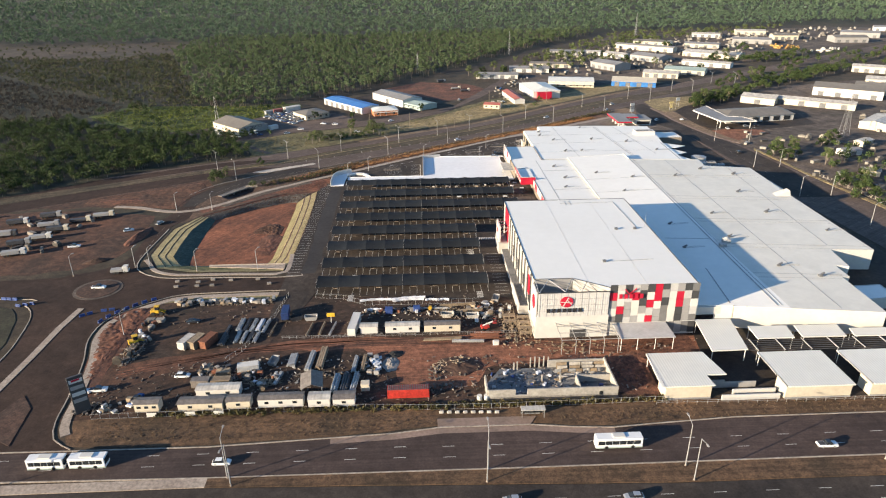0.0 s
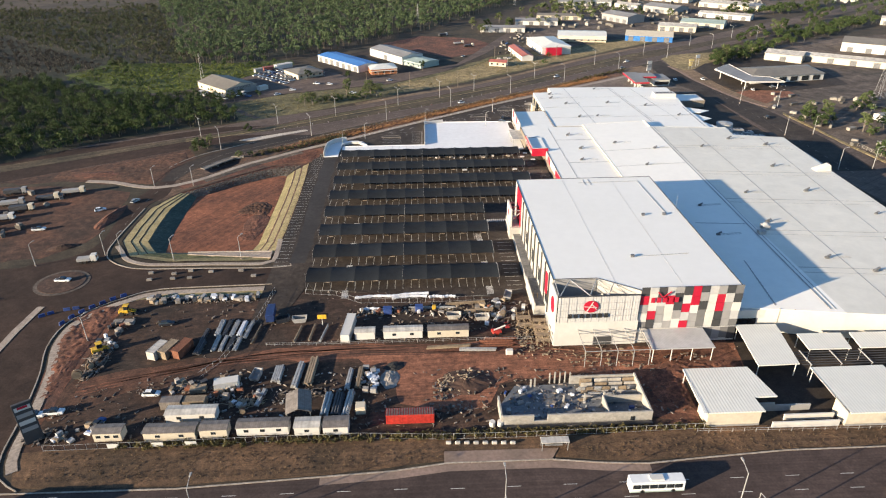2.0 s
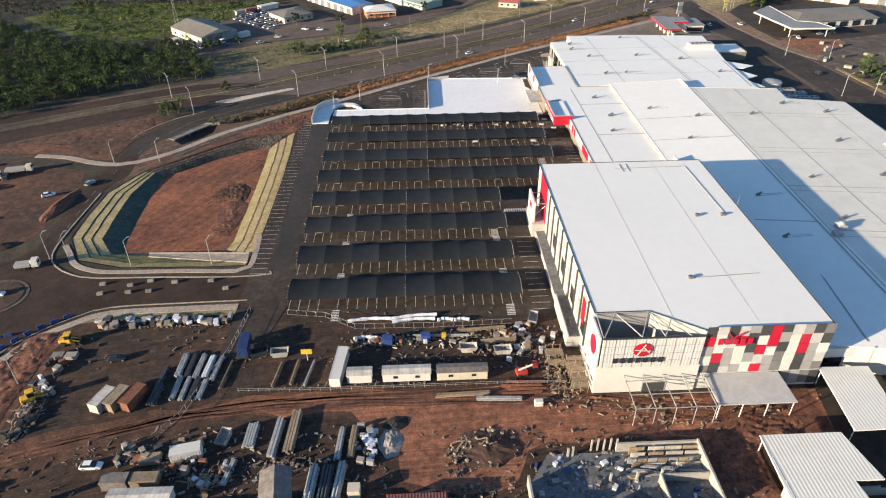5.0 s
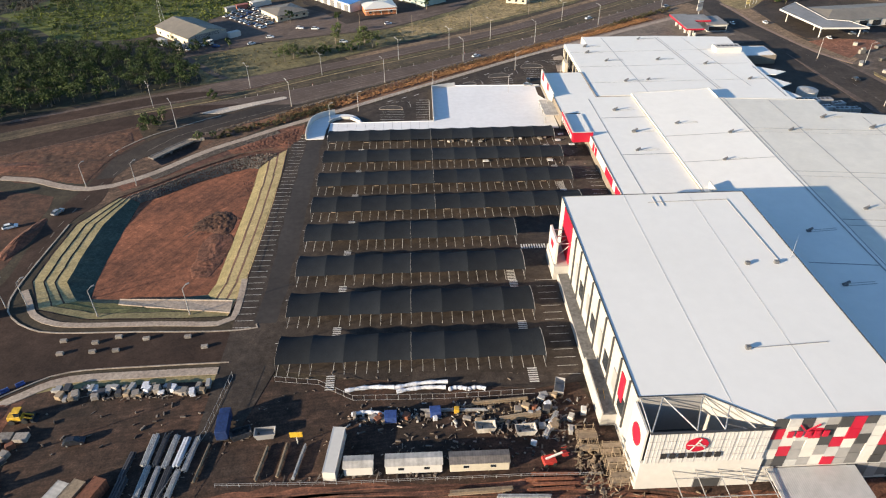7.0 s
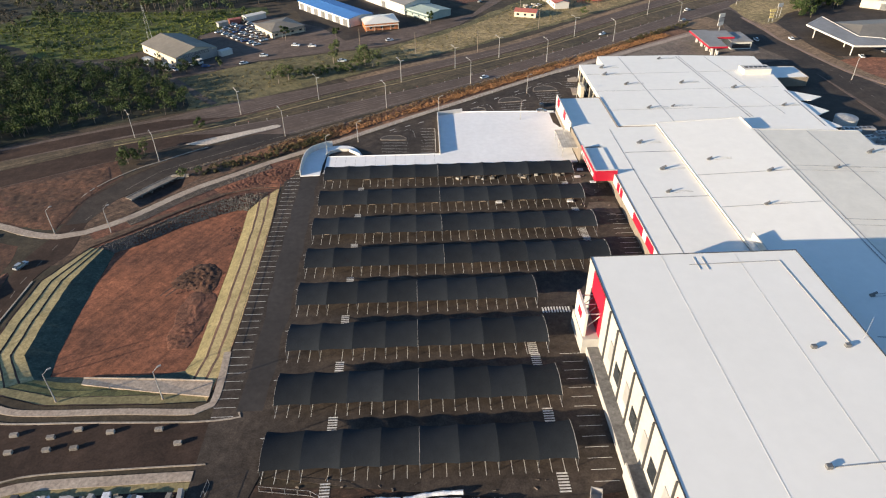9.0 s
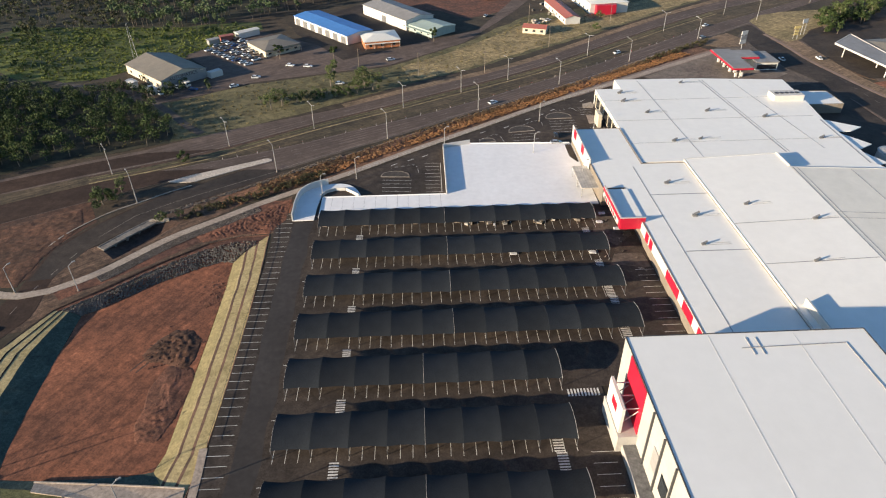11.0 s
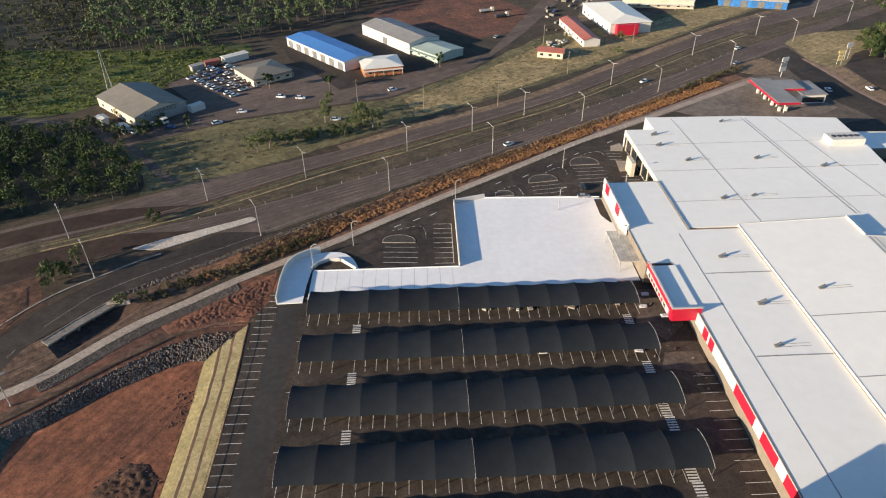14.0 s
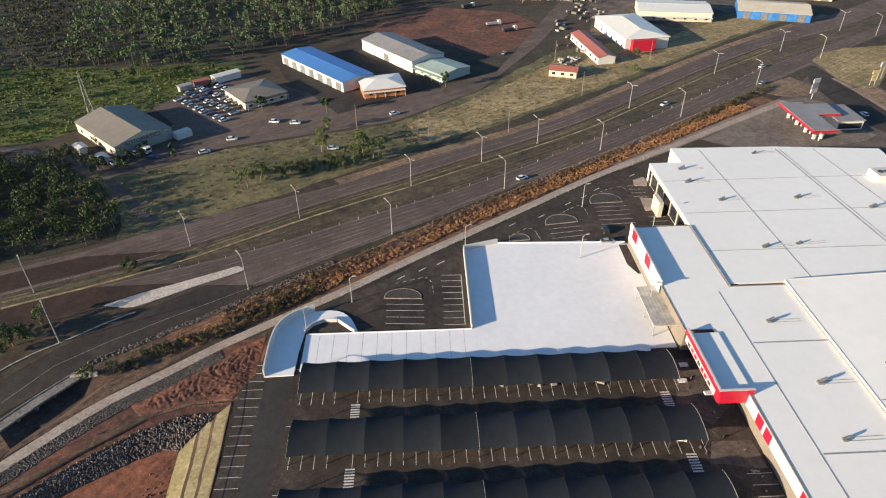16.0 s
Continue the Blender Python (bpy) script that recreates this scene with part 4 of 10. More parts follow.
def rough_ground(name, poly, z, amp, freq, step, material, label, seed, run=0.0, stretch=1.0):
    """Churned earth: a fine sheet with ridges and hollows that sinks into the ground at its edge."""
    xs, ys = [p[0] for p in poly], [p[1] for p in poly]
    nx, ny = int((max(xs) - min(xs)) / step) + 1, int((max(ys) - min(ys)) / step) + 1
    g = Geo()
    for j in range(ny + 1):
        for i in range(nx + 1):
            x, y = min(xs) + i * step, min(ys) + j * step
            if inside(x, y, poly):
                edge = min(math.hypot(x - (a[0] + (b[0] - a[0]) * t_), y - (a[1] + (b[1] - a[1]) * t_)) for a, b in zip(poly, poly[1:] + poly[:1])
                           for t_ in (min(1.0, max(0.0, ((x - a[0]) * (b[0] - a[0]) + (y - a[1]) * (b[1] - a[1])) / max(1e-6, (b[0] - a[0]) ** 2 + (b[1] - a[1]) ** 2))),))
                bend = run + 0.5 * noise.noise((x * 0.09, y * 0.09, seed + 2))
                u, v = (x * math.cos(bend) + y * math.sin(bend)) / stretch, y * math.cos(bend) - x * math.sin(bend)
                h = 1 - abs(noise.noise((u * freq, v * freq, seed))) * 2.2
                h = 0.65 * h + 0.45 * noise.noise((u * freq * 3.1, v * freq * 3.1, seed + 5)) + 0.25 * noise.noise((x * freq * 0.3, y * freq * 0.3, seed + 9))
                zz = z + amp * max(-0.2, h) * min(1.0, edge / 2.5)
            else:
                zz = z - 0.25
            g.v.append((x, y, zz))
    w = nx + 1
    for j in range(ny):
        for i in range(nx):
            q = (j * w + i, j * w + i + 1, (j + 1) * w + i + 1, (j + 1) * w + i)
            if any(g.v[k][2] > z - 0.24 for k in q):
                g.f.append(q)
    ob = solid(name, g, material, label, "ground", kind="structure")
    ob.data.polygons.foreach_set("use_smooth", [True] * len(ob.data.polygons))
    return ob


M_CHURN = mat("churned_red_earth", (0.185, 0.074, 0.042), (0.085, 0.040, 0.027), rough=0.95, big=0.12, fine=0.9, amount=0.95, bump=1.0, fine_amount=0.5, mottle=0.3, grit=0.35)
M_CHURN_W = mat("dusty_red_brown_earth", (0.118, 0.054, 0.031), (0.052, 0.028, 0.018), rough=0.95, big=0.08, fine=0.7, amount=0.95, bump=1.0, fine_amount=0.5, mottle=0.4, grit=0.35)
rough_ground("ground_churned_bank", [(-53.5, 325.6), (-49.3, 333), (-49.3, 347), (-55, 343), (-62, 337.3), (-69, 331), (-76, 325.2), (-73, 321.8), (-62, 325.4)], 0.06, 0.5, 0.42, 0.3, M_CHURN, "churned red earth in ridges above the basin", 3, 0.9, 2.6)
rough_ground("ground_churned_west", [(-168, 311), (-150, 310), (-137, 308), (-126, 303), (-119, 302), (-117.5, 318), (-113, 334), (-118, 345), (-135, 337), (-168, 322)], 0.04, 0.35, 0.3, 0.7, M_CHURN_W, "uneven red earth beside the highway", 4, 0.6, 2.2)
rough_ground("ground_churned_site", [(62, 146), (66, 145), (66, 158), (76, 160), (80, 166), (66, 167.5), (60, 164), (56, 158), (57, 148)], 0.05, 0.7, 0.3, 0.5, M_CHURN, "churned red earth beside the awning", 6)
rough_ground("ground_churned_corner", [(-106, 197), (-100, 202.5), (-95, 203), (-94, 190), (-95, 175), (-95, 158), (-98.5, 158), (-101, 168), (-105.5, 183)], 0.05, 0.6, 0.28, 0.55, M_CHURN, "churned red earth bank beside the footpath", 8)
rough_ground("ground_spoil", [(-76.5, 276), (-74, 281.5), (-70.5, 285), (-66, 284.5), (-62.8, 281), (-62.6, 274), (-64.5, 268.5), (-67.8, 271.5), (-71.5, 273), (-74.5, 273)], -2.16, 0.55, 0.42, 0.4, M_CHURN_W, "dark churned spoil on the basin floor", 11)
rough_ground("ground_spoil", [(-64.8, 268), (-62.2, 266), (-62.0, 256), (-64.0, 249), (-69, 248.5), (-71, 254), (-69.5, 262)], -2.16, 0.4, 0.5, 0.4, M_CHURN, "churned red spoil on the basin floor", 12)
stones = Geo()
GS = offset_line(PATH_CREEK, -3.1)
for k in range(3600):
    i = RNG.randrange(len(GS) - 1)
    u, v_, r = RNG.random(), RNG.uniform(-1.8, 1.7), RNG.uniform(0.09, 0.24)
    (xa, ya), (xb, yb) = GS[i], GS[i + 1]
    dl = math.hypot(xb - xa, yb - ya) or 1
    x, y = xa + (xb - xa) * u - (yb - ya) / dl * v_, ya + (yb - ya) * u + (xb - xa) / dl * v_
    base = [Vector(d) * r * RNG.uniform(0.7, 1.25) for d in ((1, 0, 0), (0, 1, 0), (-1, 0, 0), (0, -1, 0), (0, 0, 0.8), (0, 0, -0.5))]
    stones.add([(q.x + x, q.y + y, q.z + 0.1) for q in base], [(0, 1, 4), (1, 2, 4), (2, 3, 4), (3, 0, 4), (1, 0, 5), (2, 1, 5), (3, 2, 5), (0, 3, 5)])
solid("gravel_stones", stones, M_ROCK, "loose grey stones laid beside the path", "stones", kind="stuff")
edge_stones = Geo()
ES = offset_line(curve_line([(-91, 339.6), (-76, 349.6), (-63, 358.6), (-50, 368.2), (-36, 378)], 1.5), -0.6)
for k in range(900):
    i = RNG.randrange(len(ES) - 1)
    u, v_, r = RNG.random(), RNG.uniform(-0.9, 0.8), RNG.uniform(0.14, 0.42)
    (xa, ya), (xb, yb) = ES[i], ES[i + 1]
    dl = math.hypot(xb - xa, yb - ya) or 1
    x, y = xa + (xb - xa) * u - (yb - ya) / dl * v_, ya + (yb - ya) * u + (xb - xa) / dl * v_
    base = [Vector(d) * r * RNG.uniform(0.7, 1.25) for d in ((1, 0, 0), (0, 1, 0), (-1, 0, 0), (0, -1, 0), (0, 0, 0.8), (0, 0, -0.5))]
    edge_stones.add([(q.x + x, q.y + y, q.z + 0.1) for q in base], [(0, 1, 4), (1, 2, 4), (2, 3, 4), (3, 0, 4), (1, 0, 5), (2, 1, 5), (3, 2, 5), (0, 3, 5)])
solid("edge_stones", edge_stones, M_ROCK, "grey boulders tipped along the road's edge above the bank", "stones", kind="stuff")

# Creek channel and its culvert bridge.
ck = Geo()
cx0, cy0 = -93, 326.5
for i in range(len(CREEK)):
    a, b = CREEK[i], CREEK[(i + 1) % len(CREEK)]
    inner = lambda p: (cx0 + (p[0] - cx0) * 0.5, cy0 + (p[1] - cy0) * 0.5, -1.5)  # noqa: E731
    ck.add([(*a, 0.03), (*b, 0.03), inner(b), inner(a)], [(0, 1, 2, 3)])
    ck.add([inner(a), inner(b), (cx0, cy0, -1.7)], [(0, 1, 2)])
solid("creek_channel", ck, M_DIRT_DARK, "dark earth creek channel below the road", "creek", kind="structure")
bridge = thing("road_bridge", -97, 329, 0, 0, "low concrete road bridge with a barrier wall", "bridge")
BR = [(-103.6, 320.6), (-98.4, 328.3), (-92.6, 335.6), (-87.4, 335.8)]
M_OLDCONC = mat("weathered_grey_concrete", (0.215, 0.190, 0.165), (0.13, 0.112, 0.096), rough=0.9, big=0.25, fine=1.5, amount=0.9, bump=0.3, mottle=0.25, grit=0.2)
part("parapet", Geo().strip(offset_line(BR, 0.2), 0.35, -0.2, 0.5), M_OLDCONC, bridge, "grey concrete barrier", world=True)
part("deck_edge", Geo().strip(offset_line(BR[:3], -1.3), 2.7, -0.15, 0.35), M_OLDCONC, bridge, "grey concrete deck edge", world=True)
part("wing_wall", Geo().strip([(-92.9, 334.6), (-87.0, 335.3)], 0.6, -1.6, 0.75), M_KERB, bridge, "pale concrete wing wall", world=True)
for k in range(5):
    f = k / 4
    x, y = -102.8 + 9.6 * f, 319.8 + 14 * f
    part("pier", Geo().cbox(x + 0.25, y - 0.75, -2.3, x + 0.95, y + 0.15, -0.1, 0.08), M_OLDCONC, bridge, world=True)

# ---- shopping centre ----
mall = thing("shopping_centre", 115, 300, 0, 0, "sprawling white shopping centre with flat sheet metal roofs", "shopping centre")
ROOF_Z, STEP_Z, CIN_Z = 6.5, 8.3, 17.0


def block(name, poly, z0, z1, wall_mat, roof_mat, parapet=0.35, inset=0.35, thing_=None, label=""):
    """A flat-roofed block: walls, and a roof that lies inside a low parapet."""
    w = part("wall", Geo().prism(poly, z0, z1 - 0.12), wall_mat, thing_, label, world=True)
    part("roof", Geo().prism(poly, z1 - 0.12, z1), roof_mat, thing_, "white ribbed sheet metal roof", world=True)
    if parapet:
        g = Geo()
        n = len(poly)
        for i in range(n):
            g.bar((*poly[i], z1 + parapet / 2), (*poly[(i + 1) % n], z1 + parapet / 2), inset, parapet)
        part("parapet", g, wall_mat, thing_, world=True)
    return w


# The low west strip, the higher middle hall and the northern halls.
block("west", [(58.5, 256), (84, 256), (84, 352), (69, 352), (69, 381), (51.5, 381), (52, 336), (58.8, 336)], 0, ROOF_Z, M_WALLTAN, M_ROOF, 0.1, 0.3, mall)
block("middle", [(116, 174.4), (132, 172.1), (144, 170.2), (145, 195), (147.7, 195), (148, 204), (152.6, 203), (154.5, 217.6), (170.5, 216.4), (172, 279), (174, 322.5), (152.2, 328), (153.4, 339.3), (116, 343.5)], 0, STEP_Z, M_WHITE, M_ROOF_E, 0.0, 0.3, mall)
LOW_Z = 7.25


def roof_z(x):
    """Height of the gently pitched western roof between x 84 and 116."""
    return LOW_Z + (STEP_Z - LOW_Z) * (min(max(x, 84), 116) - 84) / 32


for nm, za, zb, m in (("wall", 0.0, -0.12, M_WHITE), ("roof", -0.12, 0.0, M_ROOF)):
    low = [0.0, 0.0] if nm == "wall" else [roof_z(84) - 0.12, roof_z(116) - 0.12]
    part(nm, Geo().add([(84, 181, low[0]), (116, 174.4, low[1]), (116, 353.6, low[1]), (84, 353.2, low[0]), (84, 181, roof_z(84) + zb), (116, 174.4, roof_z(116) + zb), (116, 353.6, roof_z(116) + zb), (84, 353.2, roof_z(84) + zb)],
                       [(3, 2, 1, 0), (4, 5, 6, 7), (0, 1, 5, 4), (1, 2, 6, 5), (2, 3, 7, 6), (3, 0, 4, 7)]), m, mall, world=True)
block("north", [(69.3, 353.2), (116, 353.6), (116.2, 343.6), (152, 339.6), (148.5, 347), (149.5, 384), (152.3, 404), (154, 427), (118, 431), (80.5, 432), (80.5, 421), (69.5, 421)], 0, ROOF_Z - 0.1, M_WHITE, M_ROOF, 0.0, 0.3, mall)
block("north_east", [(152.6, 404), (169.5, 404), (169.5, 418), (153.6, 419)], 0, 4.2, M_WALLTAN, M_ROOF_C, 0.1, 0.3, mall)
# South faces, set back and shaded.
for k in range(9):
    x = 99 + 4.0 * k
    y = 177.85 - (x - 99) * 0.168 - (0.1 if x > 116 else 0.0)
    part("pilaster", Geo().box(x, y - 0.1, 0, x + 0.25, y + 0.2, STEP_Z - 0.3), M_CREAM, mall, world=True)
part("entry_glazing", Geo().box(86.5, 179.0, 0.2, 96.3, 182, 4.6), M_GLASS, mall, "dark entrance glazing", world=True)
part("entry_fascia", Geo().box(86.1, 178.6, 4.6, 96.5, 182, 7.25), M_WHITE, mall, world=True)

# Gutters and walkways on the roofs.
gut = lambda a, b, z, w=0.55: part("roof_gutter", Geo().bar((*a, z + 0.035), (*b, z + 0.035), w, 0.05), M_GUTTER, mall, world=True)  # noqa: E731
gut((112.8, 176.5), (116.6, 343), STEP_Z, 0.4)
gut((114.2, 176.5), (118.0, 343), STEP_Z, 0.22)
gut((131.6, 173.5), (134.9, 340.5), STEP_Z, 0.22)
gut((155.6, 222), (162.3, 322), STEP_Z, 0.22)
part("roof_gutter", Geo().bar((97, 234, roof_z(97) + 0.035), (114, 231, roof_z(114) + 0.035), 0.3, 0.05), M_GUTTER, mall, world=True)
gut((99.0, 180), (101.8, 206), roof_z(100), 0.45)
gut((117.3, 429), (122.2, 358), ROOF_Z - 0.1, 0.35)
gut((118.6, 429), (123.5, 358), ROOF_Z - 0.1, 0.2)
gut((92, 354.5), (90, 430), ROOF_Z - 0.1, 0.2)
gut((130.5, 428), (137, 360), ROOF_Z - 0.1, 0.22)
gut((148.2, 384), (146.6, 348), ROOF_Z - 0.1, 0.5)
gut((65.5, 258), (65.5, 350), ROOF_Z, 0.22)
for y in (200, 226, 253, 282, 315):
    xe = 170 if y > 217 else 144
    for d, w in ((0.0, 0.22), (-3.2, 0.12)):
        gut((116.2, y + d), (xe, y + d - 0.12 * (xe - 116)), STEP_Z, w)
for y in (292, 312):
    part("roof_gutter", Geo().bar((84.5, y, roof_z(84.5) + 0.035), (115, y, roof_z(115) + 0.035), 0.24, 0.05), M_GUTTER, mall, world=True)
for y in (368, 388, 408):
    gut((70, y), (147.5 if y < 400 else 151, y), ROOF_Z - 0.1, 0.18)
for y in (300, 331):
    gut((66, y), (83.7, y), ROOF_Z, 0.35)
part("roof_edge", Geo().bar((84, 256, LOW_Z + 0.03), (84, 353, LOW_Z + 0.03), 0.2, 0.1), M_WHITE, mall, world=True)
part("roof_edge", Geo().bar((84, 353.1, LOW_Z + 0.04), (116, 353.5, STEP_Z + 0.04), 0.2, 0.12).bar((116.1, 343.4, STEP_Z + 0.04), (153.2, 339.3, STEP_Z + 0.04), 0.2, 0.12), M_WHITE, mall, world=True)
part("roof_edge", Geo().bar((69.3, 352, ROOF_Z + 0.12), (69.3, 381, ROOF_Z + 0.12), 0.3, 0.2), M_GUTTER, mall, world=True)

# Raised screens on the roof that throw the long blue shadows.
part("plant_screen", Geo().box(86, 256.5, LOW_Z, 86.4, 275, LOW_Z + 2.2), M_WHITE, mall, world=True)
part("roof_screen", Geo().box(115.7, 343.9, ROOF_Z, 116.1, 353.4, STEP_Z + 0.5), M_WHITE, mall, world=True)
for p in ([(51.6, 353), (51.6, 381)],):
    part("west_parapet", Geo().bar((*p[0], 7.4), (*p[1], 7.4), 0.4, 1.8), M_WHITE, mall, "tall white parapet", world=True)

# Red and white entrance sign box over the west door.
part("sign_canopy", Geo().box(52.0, 315.6, 4.2, 59.2, 335, 6.6), M_RED, mall, "red cladding over the west entrance", world=True)
part("sign_canopy_roof", Geo().box(52.4, 316, 6.6, 59.2, 334.6, 6.9), M_ROOF, mall, world=True)
part("sign_fascia", Geo().box(51.75, 317.5, 4.7, 52.0, 334.5, 6.3), M_WHITE, mall, "white lettering band", world=True)
for k in range(7):
    part("sign_letter_bar", Geo().box(51.68, 319.5 + 2.0 * k, 5.0, 51.75, 320.9 + 2.0 * k, 6.0), M_RED if k % 3 else M_CHAR, mall, world=True)
part("canopy_parapet", Geo().box(51.75, 315.4, 6.6, 52.2, 335.2, 8.0), M_RED, mall, world=True)
part("canopy_parapet_end", Geo().box(52.2, 315.4, 4.2, 59.3, 315.8, 8.0), M_RED, mall, world=True)
part("canopy_parapet_cap", Geo().box(51.7, 315.35, 8.0, 59.4, 315.95, 8.1).box(51.7, 315.95, 8.0, 52.25, 335.2, 8.1), M_WHITE, mall, world=True)
part("wall_fascia", Geo().box(51.38, 353.2, 2.6, 51.5, 380.8, 6.5), M_WHITE, mall, "white upper wall band", world=True)
part("wall_fascia", Geo().box(58.3, 256.2, 3.5, 58.5, 315.4, 6.58), M_WHITE, mall, "white upper wall band", world=True)
for y0, y1, z0 in ((308.2, 310.8, 3.5), (304.6, 307.2, 3.5), (283, 292.4, 3.5), (273, 279.6, 3.5), (262.5, 269.6, 3.5)):
    part("red_wall_panel", Geo().box(58.2, y0, z0 + 0.05, 58.3, y1, z0 + 2.9), M_RED, mall, world=True)
for y0, y1 in ((362, 366), (374, 378)):
    part("red_wall_panel", Geo().box(51.3, y0, 5.0, 51.38, y1, 8.2), M_RED, mall, world=True)
part("loading_awning", Geo().box(46.2, 340.5, 4.0, 52, 356, 4.25), M_PALEROOF, mall, "pale awning beside the entrance", world=True)
for y in (341, 348, 355.5):
    part("awning_post", Geo().cyl((46.6, y, 0.1), (46.6, y, 4.0), 0.12, n=6), M_STEEL, mall, world=True)
# Glazed northern corner.
for k in range(6):
    part("column", Geo().box(69.1, 384 + 6.4 * k, 0.1, 69.6, 384.5 + 6.4 * k, 6.2), M_CREAM, mall, world=True)
part("north_glazing", Geo().box(69.32, 385, 0.4, 69.42, 419, 4.8), M_GLASS, mall, "dark shopfront glazing", world=True)
part("corner_pylon", Geo().box(65.2, 396, 0.1, 66.6, 402, 5.4), M_CREAM, mall, "cream entrance pylon", world=True)

# Roof vents.
M_VENT = mat("weathered_vent_steel", (0.20, 0.20, 0.20), (0.12, 0.12, 0.12), rough=0.55, metal=0.4, big=0.5, fine=2.0, amount=0.8)


def vent(x, y, z, s=1.0):
    """A roof exhaust: curb, cowl and outlet, with two thin cable trays to the east."""
    rise = roof_z(x + 8) - roof_z(x) if 84 <= x < 116 else 0.0
    v = part("roof_vent", Geo().cbox(x - 0.7 * s, y - 0.5 * s, z, x + 0.7 * s, y + 0.5 * s, z + 0.55 * s, 0.06), M_VENT, mall, "grey roof exhaust vent", world=True)
    part("cowl", Geo().cyl((x - 0.3 * s, y, z + 0.5 * s), (x + 1.3 * s, y + 0.3 * s, z + 1.1 * s), 0.36 * s, n=9), M_VENT, v)
    for dy in (-0.3, 0.55):
        part("cable_tray", Geo().bar((x + 0.8 * s, y + dy, z + 0.06), (x + 8, y + dy + 0.15, z + 0.06 + rise), 0.08, 0.06), M_GUTTER, mall, world=True)


for x, y, z in ((72, 303, 6.5), (75, 318, 6.5), (73, 338, 6.5), (98, 292, 8.3), (92, 322, 8.3), (126, 258, 8.3), (150, 258, 8.3), (108, 312, 8.3), (150, 285, 8.3), (130, 312, 8.3), (160, 312, 8.3), (147, 322, 8.3), (86, 369, 6.4), (108, 395, 6.4), (128, 388, 6.4), (84, 395, 6.4), (77.5, 407, 6.4), (146, 409, 6.4), (96, 370, 6.4), (140, 368, 6.4), (101, 224, 8.3), (122, 232, 8.3), (104, 248, 8.3), (164, 236, 8.3), (128, 205, 8.3), (138, 196, 8.3), (78.5, 416, 6.4), (108, 426, 6.4)):
    vent(x, y, roof_z(x) if z == 8.3 else z, RNG.uniform(0.7, 1.05))
plant = part("roof_plant", Geo().cbox(117.2, 225.6, STEP_Z, 119.8, 228.2, STEP_Z + 1.6, 0.15).cyl((118.5, 226.9, STEP_Z + 1.6), (118.5, 226.9, STEP_Z + 2.3), 1.2, 0.5, 14).cbox(114.4, 222.4, roof_z(115), 116.8, 224.4, roof_z(115) + 1.2, 0.08), M_STEEL, mall, "rooftop air handling units", world=True)
part("roof_plant", Geo().cbox(138.8, 403, ROOF_Z - 0.1, 151.2, 409, ROOF_Z + 2.2, 0.1), M_WHITE, mall, "white rooftop plant enclosure", world=True)
for k in range(5):
    part("fan_unit", Geo().cyl((140.8 + 2.1 * k, 406, ROOF_Z + 2.2), (140.8 + 2.1 * k, 406, ROOF_Z + 2.4), 0.85, n=12), M_DARKSTEEL, mall, world=True)

tank = thing("water_tank", 163.5, 362, 0, 0, "round white water tank in the service yard", "water tank")
part("shell", Geo().cyl((0, 0, 0), (0, 0, 3.4), 4.2, n=28), M_WHITE, tank)
part("lid", Geo().cyl((0, 0, 3.4), (0, 0, 4.1), 4.3, 0.5, 28), M_STEEL, tank)
for x, y, w, d, h in ((160, 352, 6, 4, 3.2), (166, 353, 7, 3, 3), (171, 350, 5, 3, 2.4), (175, 345, 4, 3, 2), (163, 346, 6, 3, 2.6), (169, 344, 6, 3, 2.6), (158, 341, 5, 2.6, 2.2), (164, 338, 6, 3, 2.8), (171, 338, 4, 3, 2.4), (176, 337, 5, 3, 2.2), (160, 333, 5, 3, 2.4), (167, 331, 6, 3, 2.6), (174, 330, 4, 3, 2.2)):
    c_ = thing("plant_unit", x, y, 0, RNG.uniform(-10, 10), "pale air conditioning unit in the service yard", "air conditioner", "plant units")
    part("casing", Geo().cbox(-w / 2, -d / 2, 0.15, w / 2, d / 2, h, 0.08), RNG.choice([M_WHITE, M_STEEL, M_STEEL, M_GREY]), c_)
    for k in range(int(w / 2)):
        part("fan_ring", Geo().cyl((-w / 2 + 1.0 + 1.9 * k, 0, h), (-w / 2 + 1.0 + 1.9 * k, 0, h + 0.15), 0.7, n=12), M_DARKSTEEL, c_)
for poly in ([(149.7, 386), (161, 378), (155, 374.5), (149.3, 375)], [(149.2, 374.5), (156.5, 363.5), (150.5, 360), (148.9, 360)], [(148.8, 359.5), (153.6, 349), (148.6, 347.4)]):
    part("dock_canopy", Geo().prism(poly, 5.4, 5.7), M_ROOF, mall, world=True)
block("loading", [(149.5, 186), (160, 187), (160, 196), (149.5, 195.5)], 0, 4.2, M_WHITE, M_ROOF, 0.2, 0.25, mall)
block("loading", [(153, 328.6), (158, 328), (158, 338.5), (154, 339)], 0, 5.2, M_WHITE, M_ROOF, 0.2, 0.25, mall)
block("loading", [(174.4, 296), (179.5, 296), (179.5, 312), (174.6, 312)], 0, 4.5, M_WHITE, M_ROOF, 0.2, 0.25, mall)
part("roof_stair", Geo().add([(165, 278, STEP_Z), (171.8, 278, STEP_Z), (171.8, 282, STEP_Z), (165, 282, STEP_Z), (171.3, 278.3, STEP_Z + 2.4), (171.3, 281.7, STEP_Z + 2.4)], [(0, 1, 4), (1, 2, 5, 4), (2, 3, 5), (3, 0, 4, 5)]), M_WHITE, mall, "white sloping roof hatch", world=True)

